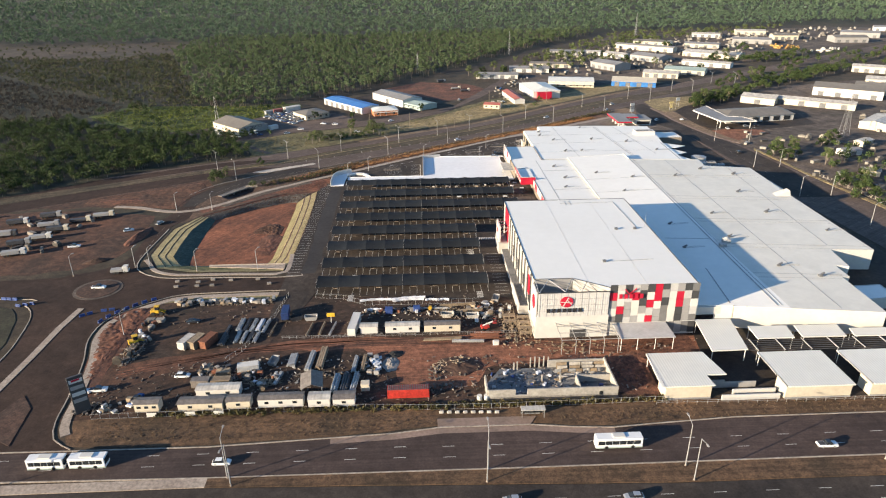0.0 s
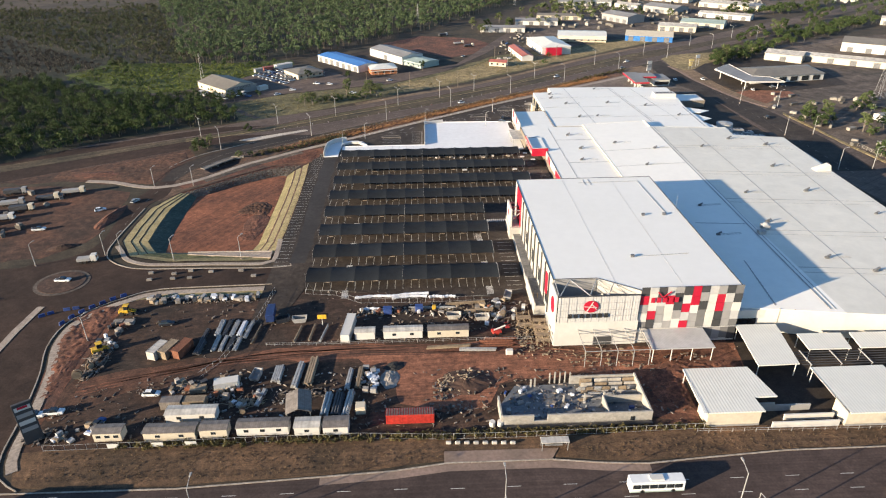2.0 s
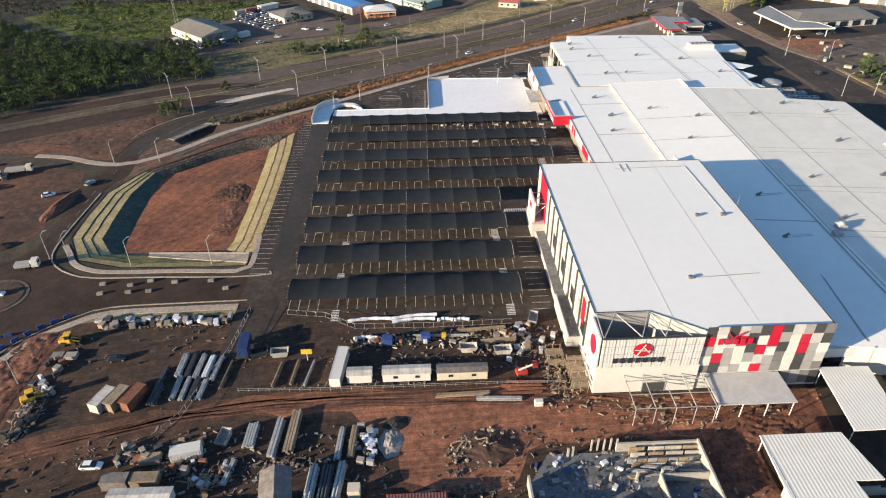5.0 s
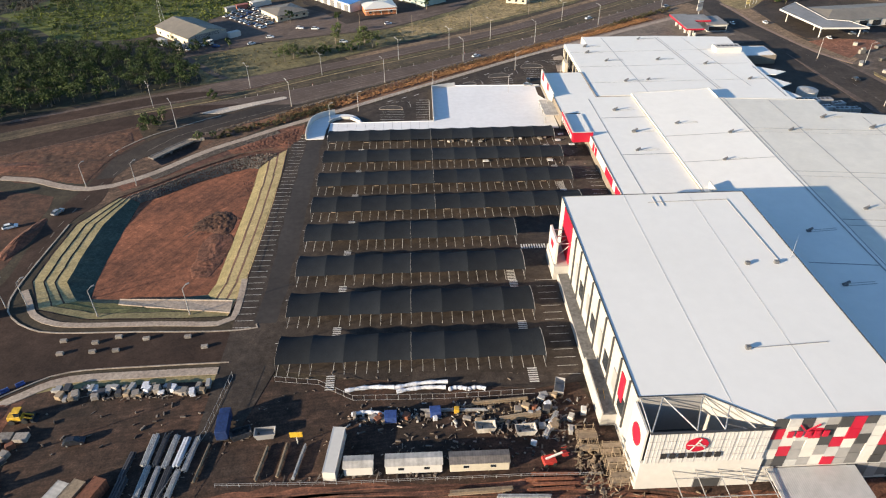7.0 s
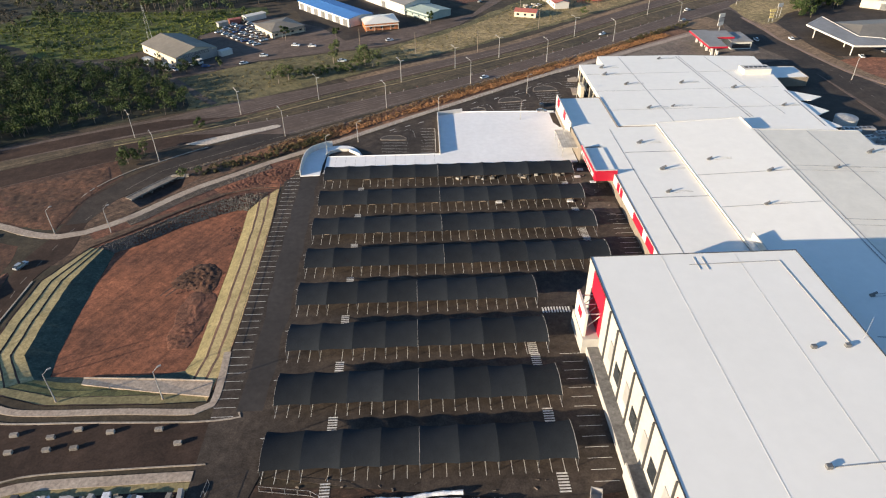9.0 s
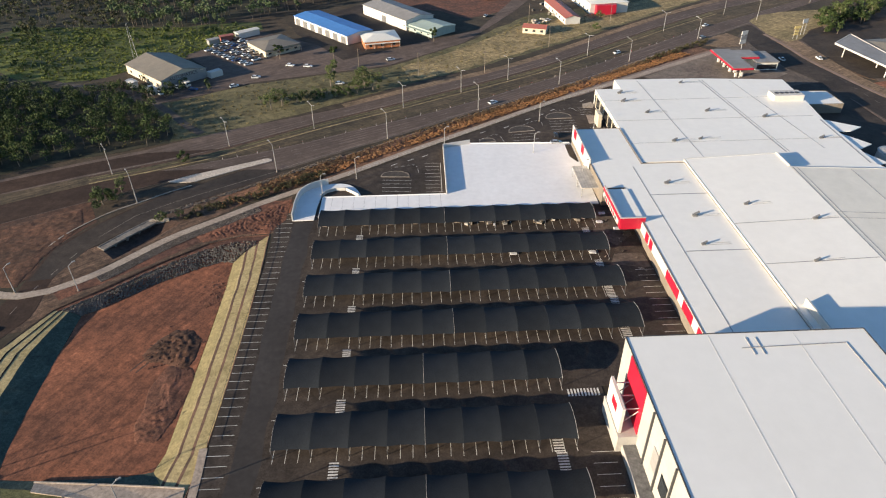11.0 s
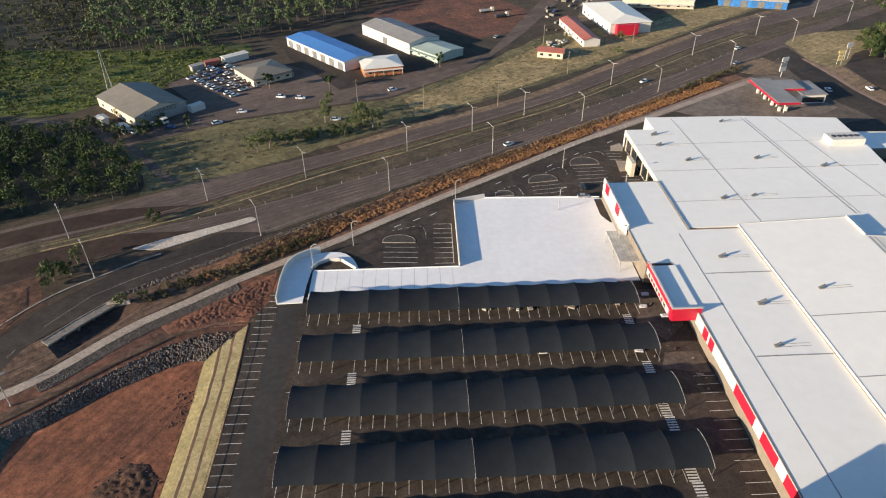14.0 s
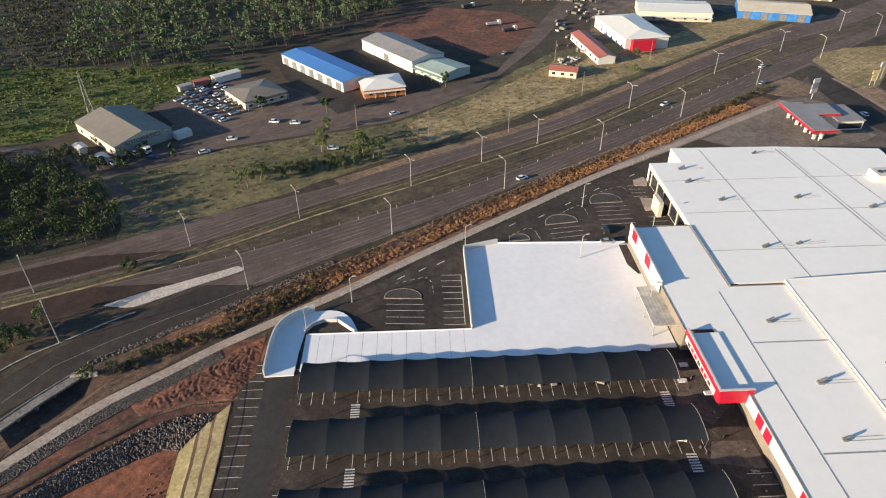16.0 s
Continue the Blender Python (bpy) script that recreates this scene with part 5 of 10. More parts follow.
# ---- cinema block ----
cinema = thing("cinema", 60, 215, 0, 0, "tall white cinema block with a chequered facade", "cinema")
CW, CE, CS, CN = 35.4, 86.0, 175.0, 255.6
body = [(57.8, CS + 0.4), (CE, CS + 0.4), (CE, CN), (CW, CN), (CW, 182.4), (47.6, 182.4)]
part("wall", Geo().prism(body, 0, CIN_Z - 0.15), M_WALL_C, cinema, world=True)
part("roof", Geo().prism(body, CIN_Z - 0.15, CIN_Z), M_ROOF_C, cinema, "white ribbed sheet metal roof", world=True)
trim_ = Geo()
for i in range(len(body)):
    a, b = body[i], body[(i + 1) % len(body)]
    trim_.bar((*a, CIN_Z + 0.02), (*b, CIN_Z + 0.02), 0.2, 0.22)
part("roof_edge", trim_, M_CHAR, cinema, "dark metal roof edge", world=True)
for x in (52.0, 70.0):
    part("roof_seam", Geo().bar((x, 184 if x < 50 else 177, CIN_Z + 0.03), (x + 0.5, 255, CIN_Z + 0.03), 0.05, 0.03), M_WHITE, cinema, world=True)
for a, b in (((58, 251), (80, 251.5)), ((80, 251.5), (81, 222)), ((62, 194), (78, 195)), ((60, 254), (60, 249)), ((62, 254), (62, 249))):
    part("roof_pipe", Geo().bar((*a, CIN_Z + 0.1), (*b, CIN_Z + 0.1), 0.14, 0.1), M_GUTTER, cinema, world=True)
for x, y in ((61, 194), (73, 222), (80, 222)):
    part("roof_vent", Geo().box(x - 0.5, y - 0.4, CIN_Z, x + 0.5, y + 0.4, CIN_Z + 0.7), M_VENT, cinema, world=True)
part("antenna", Geo().cyl((84.5, 224, CIN_Z), (84.5, 224, CIN_Z + 6), 0.05, 0.02, 6), M_STEEL, cinema, world=True)

# Chequered south wall: one panel after another, in white, greys, charcoal and red.
pal = [M_WHITE, M_GREY, M_CHAR, M_RED, mat("mid_grey_panel", (0.17, 0.165, 0.16), rough=0.6, big=0.2, fine=1.0, amount=0.5, fine_amount=0.06), mat("light_grey_panel", (0.47, 0.46, 0.44), rough=0.6, big=0.2, fine=1.0, amount=0.5, fine_amount=0.06)]
rows_ = ["252512325124", "305320310352", "101023020310", "031015140215"]
fine_ = ["425103140214"]
cw, chh = (CE - 58.0) / 12, 2.75
for r, line in enumerate(rows_ + fine_[:1]):
    for c, k in enumerate(line):
        x0, z1 = 58.0 + c * cw, 17.9 - r * chh + (0.7 if c % 3 == 1 and r else 0.0) - (0.5 if c % 4 == 2 and r else 0.0)
        z0 = 17.9 - (r + 1) * chh + (0.7 if c % 3 == 1 and r < 4 else 0.0) - (0.5 if c % 4 == 2 and r < 4 else 0.0)
        d = 0.06 + 0.05 * ((r * 5 + c * 3) % 4)
        part("facade_panel", Geo().box(x0 + 0.02, CS + 0.35 - d, max(z0, 4.6) + 0.02, x0 + cw - 0.02, CS + 0.35, z1 - 0.02), pal[int(k)], cinema, world=True)
part("facade_base", Geo().box(58.0, CS + 0.1, 0, CE, CS + 0.4, 4.6), M_WHITE, cinema, world=True)
cw = 2.2
for c, k in enumerate("24142"):
    part("facade_panel", Geo().box(CE - (c + 1) * cw, CS - 0.02, 0.6 + 0.3 * (c % 2), CE - c * cw - 0.04, CS + 0.1, 4.5), pal[int(k)], cinema, world=True)
# Marks of the cinema's sign: plain red bars and a dark chevron.
for k in range(5):
    part("sign_bar", Geo().box(60.8 + 1.62 * k, CS - 0.25, 13.3, 61.8 + 1.62 * k, CS - 0.02, 14.8), M_RED, cinema, "red sign mark", world=True)
part("sign_chevron", Geo().bar((62.4, CS - 0.2, 16.6), (63.8, CS - 0.2, 14.9), 0.15, 0.3).bar((63.8, CS - 0.2, 14.9), (66.0, CS - 0.2, 16.7), 0.15, 0.3), M_RED, cinema, world=True)

# Open-topped sign box at the south-west corner with its truss.
part("sign_base", Geo().box(CW - 0.4, CS - 0.3, 0, 58.0, CS + 0.3, 7.8), M_WHITE, cinema, "white rendered base wall", world=True)
part("service_opening", Geo().box(46.2, CS - 0.36, 0.1, 51.2, CS - 0.28, 2.8), M_CHAR, cinema, "dark doorway under the porch frame", world=True)
part("opening_frame", Geo().box(46.0, CS - 0.4, 2.8, 51.4, CS - 0.28, 3.0).box(46.0, CS - 0.4, 0.0, 46.2, CS - 0.28, 2.8).box(51.2, CS - 0.4, 0.0, 51.4, CS - 0.28, 2.8), M_GREY, cinema, world=True)
part("sign_side_wall", Geo().box(CW - 0.4, CS + 0.3, 0, CW, 182.4, 16.0), M_WHITE, cinema, "white side wall", world=True)
part("sign_screen", Geo().box(CW + 0.2, CS - 0.35, 7.8, 57.6, CS - 0.1, 16.0), mat("ribbed_sign_screen", (0.52, 0.51, 0.49), (0.44, 0.43, 0.42), rough=0.6, big=0.3, fine=1.0, amount=0.5, fine_amount=0.08), cinema, "grey ribbed metal sign screen", world=True)
for k in range(30):
    x = CW + 0.7 + 0.72 * k
    part("screen_rib", Geo().box(x, CS - 0.40 - 0.03 * (k % 3 == 0), 7.8, x + 0.09, CS - 0.35, 16.0), M_WHITE if k % 3 else M_GREY, cinema, world=True)
for z in (9.6, 11.6, 13.8):
    part("screen_rail", Geo().box(CW + 0.2, CS - 0.40, z, 57.6, CS - 0.35, z + 0.07), M_GREY, cinema, world=True)
part("screen_edge", Geo().box(CW + 0.1, CS - 0.5, 15.95, 57.7, CS - 0.05, 16.15), M_CHAR, cinema, world=True)
M_RUBBERSIGN = mat("black_sign_letter", (0.022, 0.022, 0.024), (0.03, 0.03, 0.03), rough=0.5, big=0.5, fine=2.0, amount=0.4)
lg = Geo()
for i in range(20):
    a, b = 2 * math.pi * i / 20, 2 * math.pi * (i + 1) / 20
    lg.prism([(0, 0), (2.05 * math.cos(a), 1.85 * math.sin(a)), (2.05 * math.cos(b), 1.85 * math.sin(b))], 0, 0.12)
lg.v = [(44.4 + x, CS - 0.52 - z, 12.9 + y) for x, y, z in lg.v]
part("logo_disc", lg, M_RED, cinema, "round red sign mark", world=True)
part("logo_mark", Geo().bar((43.3, CS - 0.68, 11.3), (44.9, CS - 0.68, 14.5), 0.06, 0.26).bar((44.5, CS - 0.68, 13.7), (46.0, CS - 0.68, 12.0), 0.06, 0.26).bar((42.6, CS - 0.68, 13.0), (46.1, CS - 0.68, 12.6), 0.06, 0.2), M_WHITE, cinema, world=True)
for k in range(7):
    part("sign_letter_bar", Geo().box(38.3 + 1.66 * k, CS - 0.65, 9.3, 39.4 + 1.66 * k, CS - 0.5, 10.6), M_RUBBERSIGN, cinema, "dark sign letter mark", world=True)
roofline = [(CW, 182.4), (40, 182.4), (47.6, 182.4), (52.5, 179), (57.6, 175.5)]
for (xa, ya), (xb, yb) in zip(roofline[:-1], roofline[1:]):
    part("truss_chord", Geo().cyl((xa, ya, 16.9), (xb, yb, 16.9), 0.16, n=6), M_STEEL, cinema, world=True)
for a, b in (((CW + 0.5, CS, 16.1), (40, 182.2, 16.9)), ((40, 182.2, 16.9), (44, CS, 16.1)), ((44, CS, 16.1), (47.4, 182.2, 16.9)), ((47.4, 182.2, 16.9), (49, CS, 16.1)), ((49, CS, 16.1), (51.5, 179.6, 16.9)), ((51.5, 179.6, 16.9), (54.5, CS, 16.1)), ((47.4, 182.2, 12), (47.4, 182.2, 17)), ((51.5, 179.6, 12), (53, CS, 16)), ((CW + 0.3, CS, 16.1), (CW + 0.3, 182, 16.9))):
    part("truss_brace", Geo().cyl(a, b, 0.13, n=6), M_STEEL, cinema, world=True)
part("void_wall", Geo().box(CW + 0.2, 182.1, 7.8, 47.6, 182.38, 16.7), M_GREY, cinema, "grey wall behind the sign", world=True)
part("void_floor", Geo().prism([(CW, CS + 0.3), (57.5, CS + 0.3), (47.5, 182.1), (CW, 182.1)], 7.5, 7.8), M_CHAR, cinema, world=True)

# West face: podium wall, walkway and framed white panels.
part("podium", Geo().box(32.2, 190, 0.1, CW, 206, 3.4), M_WALL_C, cinema, "white podium wall", world=True)
part("podium", Geo().box(32.6, 206, 0.1, CW, 240, 2.0), M_WALL_C, cinema, "low podium wall", world=True)
part("walkway", Geo().box(32.7, 206, 2.0, CW, 240, 2.06), M_WALK, cinema, "grey terrace walkway", world=True)
part("walkway", Geo().box(32.5, 190, 3.4, CW, 206, 3.5), M_WALK, cinema, "grey terrace walkway", world=True)
part("podium_parapet", Geo().box(32.2, 190, 3.4, 32.5, 206, 4.2), M_WALL_C, cinema, world=True)
for k in range(9):
    y = 186.5 + 6.1 * k
    part("facade_fin", Geo().box(CW - 0.4, y, 2.06 if y > 206 else 3.5, CW - 0.02, y + 0.35, CIN_Z - 0.2), M_CHAR, cinema, "dark facade fin", world=True)
    if k % 2 == 0 and k < 8:
        part("facade_window", Geo().box(CW - 0.12, y + 1.2, 5.2, CW - 0.02, y + 4.6, 9.5), M_GLASS, cinema, world=True)
    elif k < 8:
        part("facade_panel", Geo().box(CW - 0.15, y + 0.8, 6, CW - 0.02, y + 3.4, 11), M_GREY, cinema, world=True)
part("red_panel", Geo().box(CW - 0.2, 240.5, 4.5, CW - 0.02, 250.5, CIN_Z - 0.3), M_RED, cinema, "red facade panel", world=True)
part("red_panel", Geo().box(CW - 0.25, 189, 8.0, CW - 0.02, 191.5, 14.5), M_RED, cinema, world=True)
part("corner_sign_box", Geo().box(31.6, 241, 4.6, 32.2, 250, 11.5), M_WHITE, cinema, "white sign panel on a frame", world=True)
part("corner_sign_mark", Geo().box(31.5, 244, 7.5, 31.6, 247, 9.5), M_RED, cinema, world=True)
for y in (242, 245.5, 249):
    part("sign_strut", Geo().cyl((32.2, y, 10.5), (CW, y, 10.5), 0.12, n=6).cyl((32.2, y, 6.5), (CW, y, 9.8), 0.1, n=6), M_WHITE, cinema, world=True)
part("corner_podium", Geo().box(31.4, 240, 0.1, CW, 251, 4.5), M_WALL_C, cinema, world=True)
lg2 = Geo()
lg2.v = [(CW - 0.5 - z, 178.7 + x * 1.0, 11.3 + y * 1.3) for x, y, z in [(p[0] - 44.4, p[2] - 12.9, -(p[1] - CS + 0.52)) for p in lg.v]]
lg2.f = list(lg.f)
part("logo_disc", lg2, M_RED, cinema, world=True)
# Unfinished steel porch and the entrance awning on the south side.
porch = thing("steel_porch_frame", 48, 169, 0, 0, "unfinished white steel porch frame on posts", "porch")
for k in range(5):
    x = 41.5 + 4.3 * k
    part("rafter", Geo().bar((x, CS - 0.3, 5.2), (x, 165, 5.0), 0.12, 0.2), M_STEEL, porch, world=True)
    part("post", Geo().cyl((x, 165, 0), (x, 165, 5.0), 0.09, n=6), M_STEEL, porch, world=True)
for y in (165, 169, 173):
    part("beam", Geo().bar((41.3, y, 5.15), (59, y, 5.15), 0.12, 0.16), M_STEEL, porch, world=True)
awning = thing("entrance_awning", 68, 170, 0, 0, "white ribbed awning roof on steel posts", "awning")
part("roof", Geo().box(59.5, 165.7, 4.4, 76.4, 174.8, 4.6), mat("galvanised_awning_sheet", (0.50, 0.49, 0.475), (0.40, 0.39, 0.375), rough=0.5, big=0.2, fine=1.0, amount=0.7, fine_amount=0.1, stripes=0.4, bump=0.4), awning, world=True)
for x in (60, 65, 70.5, 76):
    part("post", Geo().cyl((x, 166.2, 0), (x, 166.2, 4.4), 0.12, n=6), M_WHITE, awning, world=True)

# ---- deck and ramp beside the car park ----
deck = thing("parking_deck", 20, 355, 0, 0, "bright white coated concrete deck with low walls", "deck")
DECK = [(-39.5, 333.6), (44, 333.6), (45, 337), (51.5, 337), (51.6, 381.5), (46, 382.3), (12.8, 383.8), (2.4, 380.9), (2.1, 346), (-39.5, 346.2)]
part("slab", Geo().prism(DECK, 0.05, 0.45), M_DECK, deck, "white coated slab", world=True)
part("west_wall", Geo().bar((2.1, 346, 1.2), (2.4, 381, 1.2), 0.3, 1.7).bar((2.4, 381, 1.2), (12.8, 384, 1.2), 0.3, 1.7), M_WHITE, deck, world=True)
part("edge_kerb", Geo().bar((-39.3, 346.2, 0.5), (2, 346.1, 0.5), 0.25, 0.25), M_DECK, deck, world=True)
part("edge_kerb", Geo().bar((12.8, 384, 0.55), (51, 382.3, 0.55), 0.25, 0.4), M_DECK, deck, world=True)
for k in range(11):
    part("joint", Geo().bar((-36 + 3.6 * k, 334, 0.455), (-36 + 3.6 * k, 346, 0.455), 0.06, 0.012), M_GREY, deck, world=True)
part("stair_opening", Geo().prism([(48.9, 381.0), (51.3, 381.0), (51.3, 366.5), (50.6, 366.5), (48.7, 371.1)], 0.44, 0.47), M_ASPHALT, deck, "dark unfinished strip beside the wall", world=True)
ramp = thing("curved_ramp", -42, 343, 0, 0, "curved white concrete ramp behind a wall", "ramp")
RO = curve_line([(-47.4, 332.2), (-47.6, 341), (-46.8, 347.8), (-43.9, 352.2), (-38.3, 355), (-32.4, 355), (-28.8, 351.8), (-26.6, 346.6)], 1.5)
RI = [(-27.4, 346.5), (-32, 351.0), (-35.5, 351.2), (-38.5, 349.6), (-40.0, 347), (-40.6, 340), (-40.7, 332.4)]
part("slab", Geo().prism(RO + RI, 0.05, 0.4), M_DECK, ramp, world=True)
part("outer_wall", Geo().strip(RO[:-9], 0.3, 0.05, 2.7), M_WHITE, ramp, "white curved wall", world=True)

part("inner_wall", Geo().strip(RI[:5], 0.25, 0.05, 1.2), M_WHITE, ramp, "low white inner wall", world=True)

# ---- shade sails over the parking rows ----
CELL = 7.77


def membrane(arch=1.15, sag=0.26, nu=8, nv=12):
    g = Geo()
    for j in range(nv + 1):
        v = j / nv
        for i in range(nu + 1):
            u = i / nu
            z = arch * math.sin(math.pi * v) ** 0.8 - sag * math.sin(math.pi * u) * (0.35 + 0.65 * math.sin(math.pi * v)) + 0.10 * (1 - u)
            pull = 0.38 * math.sin(math.pi * u)
            y = 9.7 * v + (pull if v == 0 else -pull if v == 1 else pull * (1 - 2 * v))
            g.v.append((CELL * u, y, 2.75 + z))
    w = nu + 1
    g.f = [(j * w + i, j * w + i + 1, (j + 1) * w + i + 1, (j + 1) * w + i) for j in range(nv) for i in range(nu)]
    me = g.mesh("membrane")
    me.materials.append(M_SAIL)
    me.polygons.foreach_set("use_smooth", [True] * len(me.polygons))
    return me


def arch_mesh(material):
    g, n = Geo(), 12
    pts = [(0, 9.7 * k / n, 2.82 + 1.15 * math.sin(math.pi * k / n) ** 0.8 - 0.05) for k in range(n + 1)]
    g.tube(pts, 0.05, 5)
    me = g.mesh("arch")
    me.materials.append(material)
    return me


SAIL_ME, ARCH_ME, ARCH_DARK = membrane(), arch_mesh(M_STEEL), arch_mesh(M_SAIL)
POST_ME = Geo().cyl((0, 0, 0.0), (0, 0, 2.85), 0.09, n=6).mesh("post")
POST_ME.materials.append(M_DARKSTEEL)
ROWS_Y = [324.1, 307.2, 290.4, 274.0, 258.0, 241.4, 224.8, 208.4]
lines = Geo()
zebra = Geo()
stops = Geo()
for r, y in enumerate(ROWS_Y):
    cells = 11 if r < 4 else 8
    row = thing("shade_sail_row", -38.2, y, 0.09, 0, "long row of charcoal shade cloth vaults over parking bays", "shade sail", "shade sail rows")
    for c in range(cells + 1):
        if c < cells:
            s = part("membrane", SAIL_ME, None, row)
            s.matrix_basis = pose(CELL * c, 0, 0)
        a = part("arch", ARCH_ME if c in (0, cells // 2, cells) else ARCH_DARK, None, row)
        a.matrix_basis = pose(CELL * c, 0, 0)
        for py_ in (0.25, 9.45):
            p = part("post", POST_ME, None, row)
            p.matrix_basis = pose(CELL * c, py_, 0)
    bays = cells * 3
    for k in range(bays + 1):
        x = -38.2 + 2.59 * k
        if k == 4:
            continue
        lines.box(x - 0.06, y - 0.9, 0.09, x + 0.06, y + 4.4, 0.096)
        lines.box(x - 0.06, y + 5.4, 0.09, x + 0.06, y + 10.3, 0.096)
        if k < bays and (k * 7 + r * 3) % 11 < 3:
            stops.cbox(x + 0.4, y + 4.3, 0.09, x + 2.1, y + 4.5, 0.2, 0.03)
    for k in range(7):
        zebra.box(-26.6, y - 5.6 + 0.68 * k, 0.09, -24.6, y - 5.25 + 0.68 * k, 0.098)
        xr = 42.8 if r < 4 else 19.5
        if r not in (4,):
            zebra.box(xr, y - 5.4 + 0.68 * k, 0.09, xr + 2.2, y - 5.05 + 0.68 * k, 0.098)
        if r in (2, 3, 5):
            zebra.box(xr - 0.3, y - 0.8 + 0.68 * k, 0.09, xr + 1.9, y - 0.45 + 0.68 * k, 0.098)
    lines.box(-40.2, y + 10.2, 0.09, -31, y + 10.32, 0.096)
for k in range(44):
    y = 224.8 + 2.59 * k
    if y < 337:
        lines.box(-51.9, y, 0.09, -47.2, y + 0.11, 0.096)
for k in range(16):
    y = 262 + 2.59 * k
    lines.box(53.2, y, 0.09, 58.3, y + 0.11, 0.096)
for k in range(10):
    zebra.box(25.0 + 0.75 * k, 255.2, 0.09, 25.4 + 0.75 * k, 257.4, 0.098)
for k in range(14):
    y = 205 + 2.7 * k
    lines.box(26.5, y, 0.09, 31.4, y + 0.11, 0.096)
# The small lot between the deck and the highway bank: planted islands, bays, turning arcs and arrows.
M_ISLAND = mat("gravel_island", (0.062, 0.052, 0.045), (0.042, 0.036, 0.032), rough=0.95, big=0.4, fine=2.0, amount=0.9, mottle=0.3, grit=0.3)


def line_on(g, pts, w=0.14, z=0.096):
    """Painted lines through points of the plan."""
    for (xa, ya), (xb, yb) in zip(pts[:-1], pts[1:]):
        d = math.hypot(xb - xa, yb - ya) or 1
        nx, ny = -(yb - ya) / d * w / 2, (xb - xa) / d * w / 2
        g.add([(xa + nx, ya + ny, z), (xa - nx, ya - ny, z), (xb - nx, yb - ny, z), (xb + nx, yb + ny, z)], [(0, 1, 2, 3)])


for xa, ya, xb, yb, top, rows_n in ((-20.4, 359.9, -10.4, 359.2, 4.2, 4), (29.2, 393.6, 39.6, 395.0, 5.2, 4), (46.2, 405.8, 57.0, 406.2, 6.0, 5), (16.6, 385.1, 23.0, 385.7, 3.6, 0)):
    arc = [(xa + (xb - xa) * (0.5 - 0.5 * math.cos(math.pi * k / 12)), ya + (yb - ya) * k / 12 + top * math.sin(math.pi * k / 12) ** 0.8) for k in range(13)]
    isl = thing("parking_island", (xa + xb) / 2, ya, 0, 0, "small half-round gravel island with a pale kerb", "traffic island", "parking islands")
    part("bed", Geo().prism(arc, 0.02, 0.2), M_ISLAND, isl, world=True)
    part("kerb", Geo().strip(arc + [arc[0]], 0.2, 0.02, 0.24), M_KERB, isl, world=True)
    for k in range(rows_n):
        line_on(lines, [(xa + 0.6, ya - 2.4 - 2.6 * k), (xb + 0.6, yb - 2.4 - 2.6 * k)])
for arc in ([(33.4, 398.4), (39.0, 403.2), (42.1, 404.6), (43.6, 402.4), (43.7, 399.2)], [(51.5, 413.4), (55.0, 415.4), (58.4, 416.4), (60.0, 415.2), (60.4, 412.8)], [(16.7, 387.9), (20.5, 390.6), (23.5, 392.3), (25.2, 390.6), (26.3, 385.5)], [(-17.5, 366.3), (-13.4, 367.6), (-9.3, 368.6), (-7.6, 366.4), (-7.1, 361.8)]):
    full = curve_line(arc, 0.9)
    for p, q in list(zip(full[:-1], full[1:]))[::2]:
        line_on(lines, [p, q], 0.16)
    line_on(lines, full[-5:], 0.16)
for x, y in ((18.8, 394.6), (28.8, 399.0), (38.7, 406.2), (45.0, 410.4), (50.5, 415.1), (65.3, 424.3), (4.1, 383.0), (-4.6, 375.4), (-10.0, 372.4), (-16.0, 369.0)):
    line_on(lines, [(x - 1.1, y - 0.8), (x + 1.1, y + 0.8)], 0.3)
for k in range(9):
    line_on(lines, [(-4.8, 348.4 + 2.62 * k), (0.9, 348.3 + 2.62 * k)])
line_on(lines, [(0.6, 348.3), (0.9, 369.4)], 0.18)
for k in range(4):
    line_on(lines, [(62.6, 388.6 + 2.6 * k), (68.4, 388.6 + 2.6 * k)])
    line_on(lines, [(61.5, 409.5 + 2.4 * k), (66.5, 409.5 + 2.4 * k)])
flat("entrance_pad", [(62.8, 400.1), (67.7, 400.6), (68.9, 407.7), (63.5, 408.8)], 0.13, M_CONC, "pale concrete pad under the entrance pylon", "pavement", 0.1)
flat("entrance_island", ragged([(63.9, 416.9), (68.2, 416.2), (69.2, 419.5), (68.6, 422.8), (64.4, 420.6)], 1.2, 0.2, 51), 0.2, M_KERB, "pale concrete island by the entrance", "island", 0.2)
solid("bay_markings", lines, M_PAINT, "white painted parking bay lines on asphalt", "road markings", kind="stuff")
solid("crossing_markings", zebra, M_PAINT, "white painted pedestrian crossings on asphalt", "road markings", kind="stuff")
solid("wheel_stops", stops, M_CONC, "concrete wheel stops in the parking bays", "wheel stops", kind="stuff")

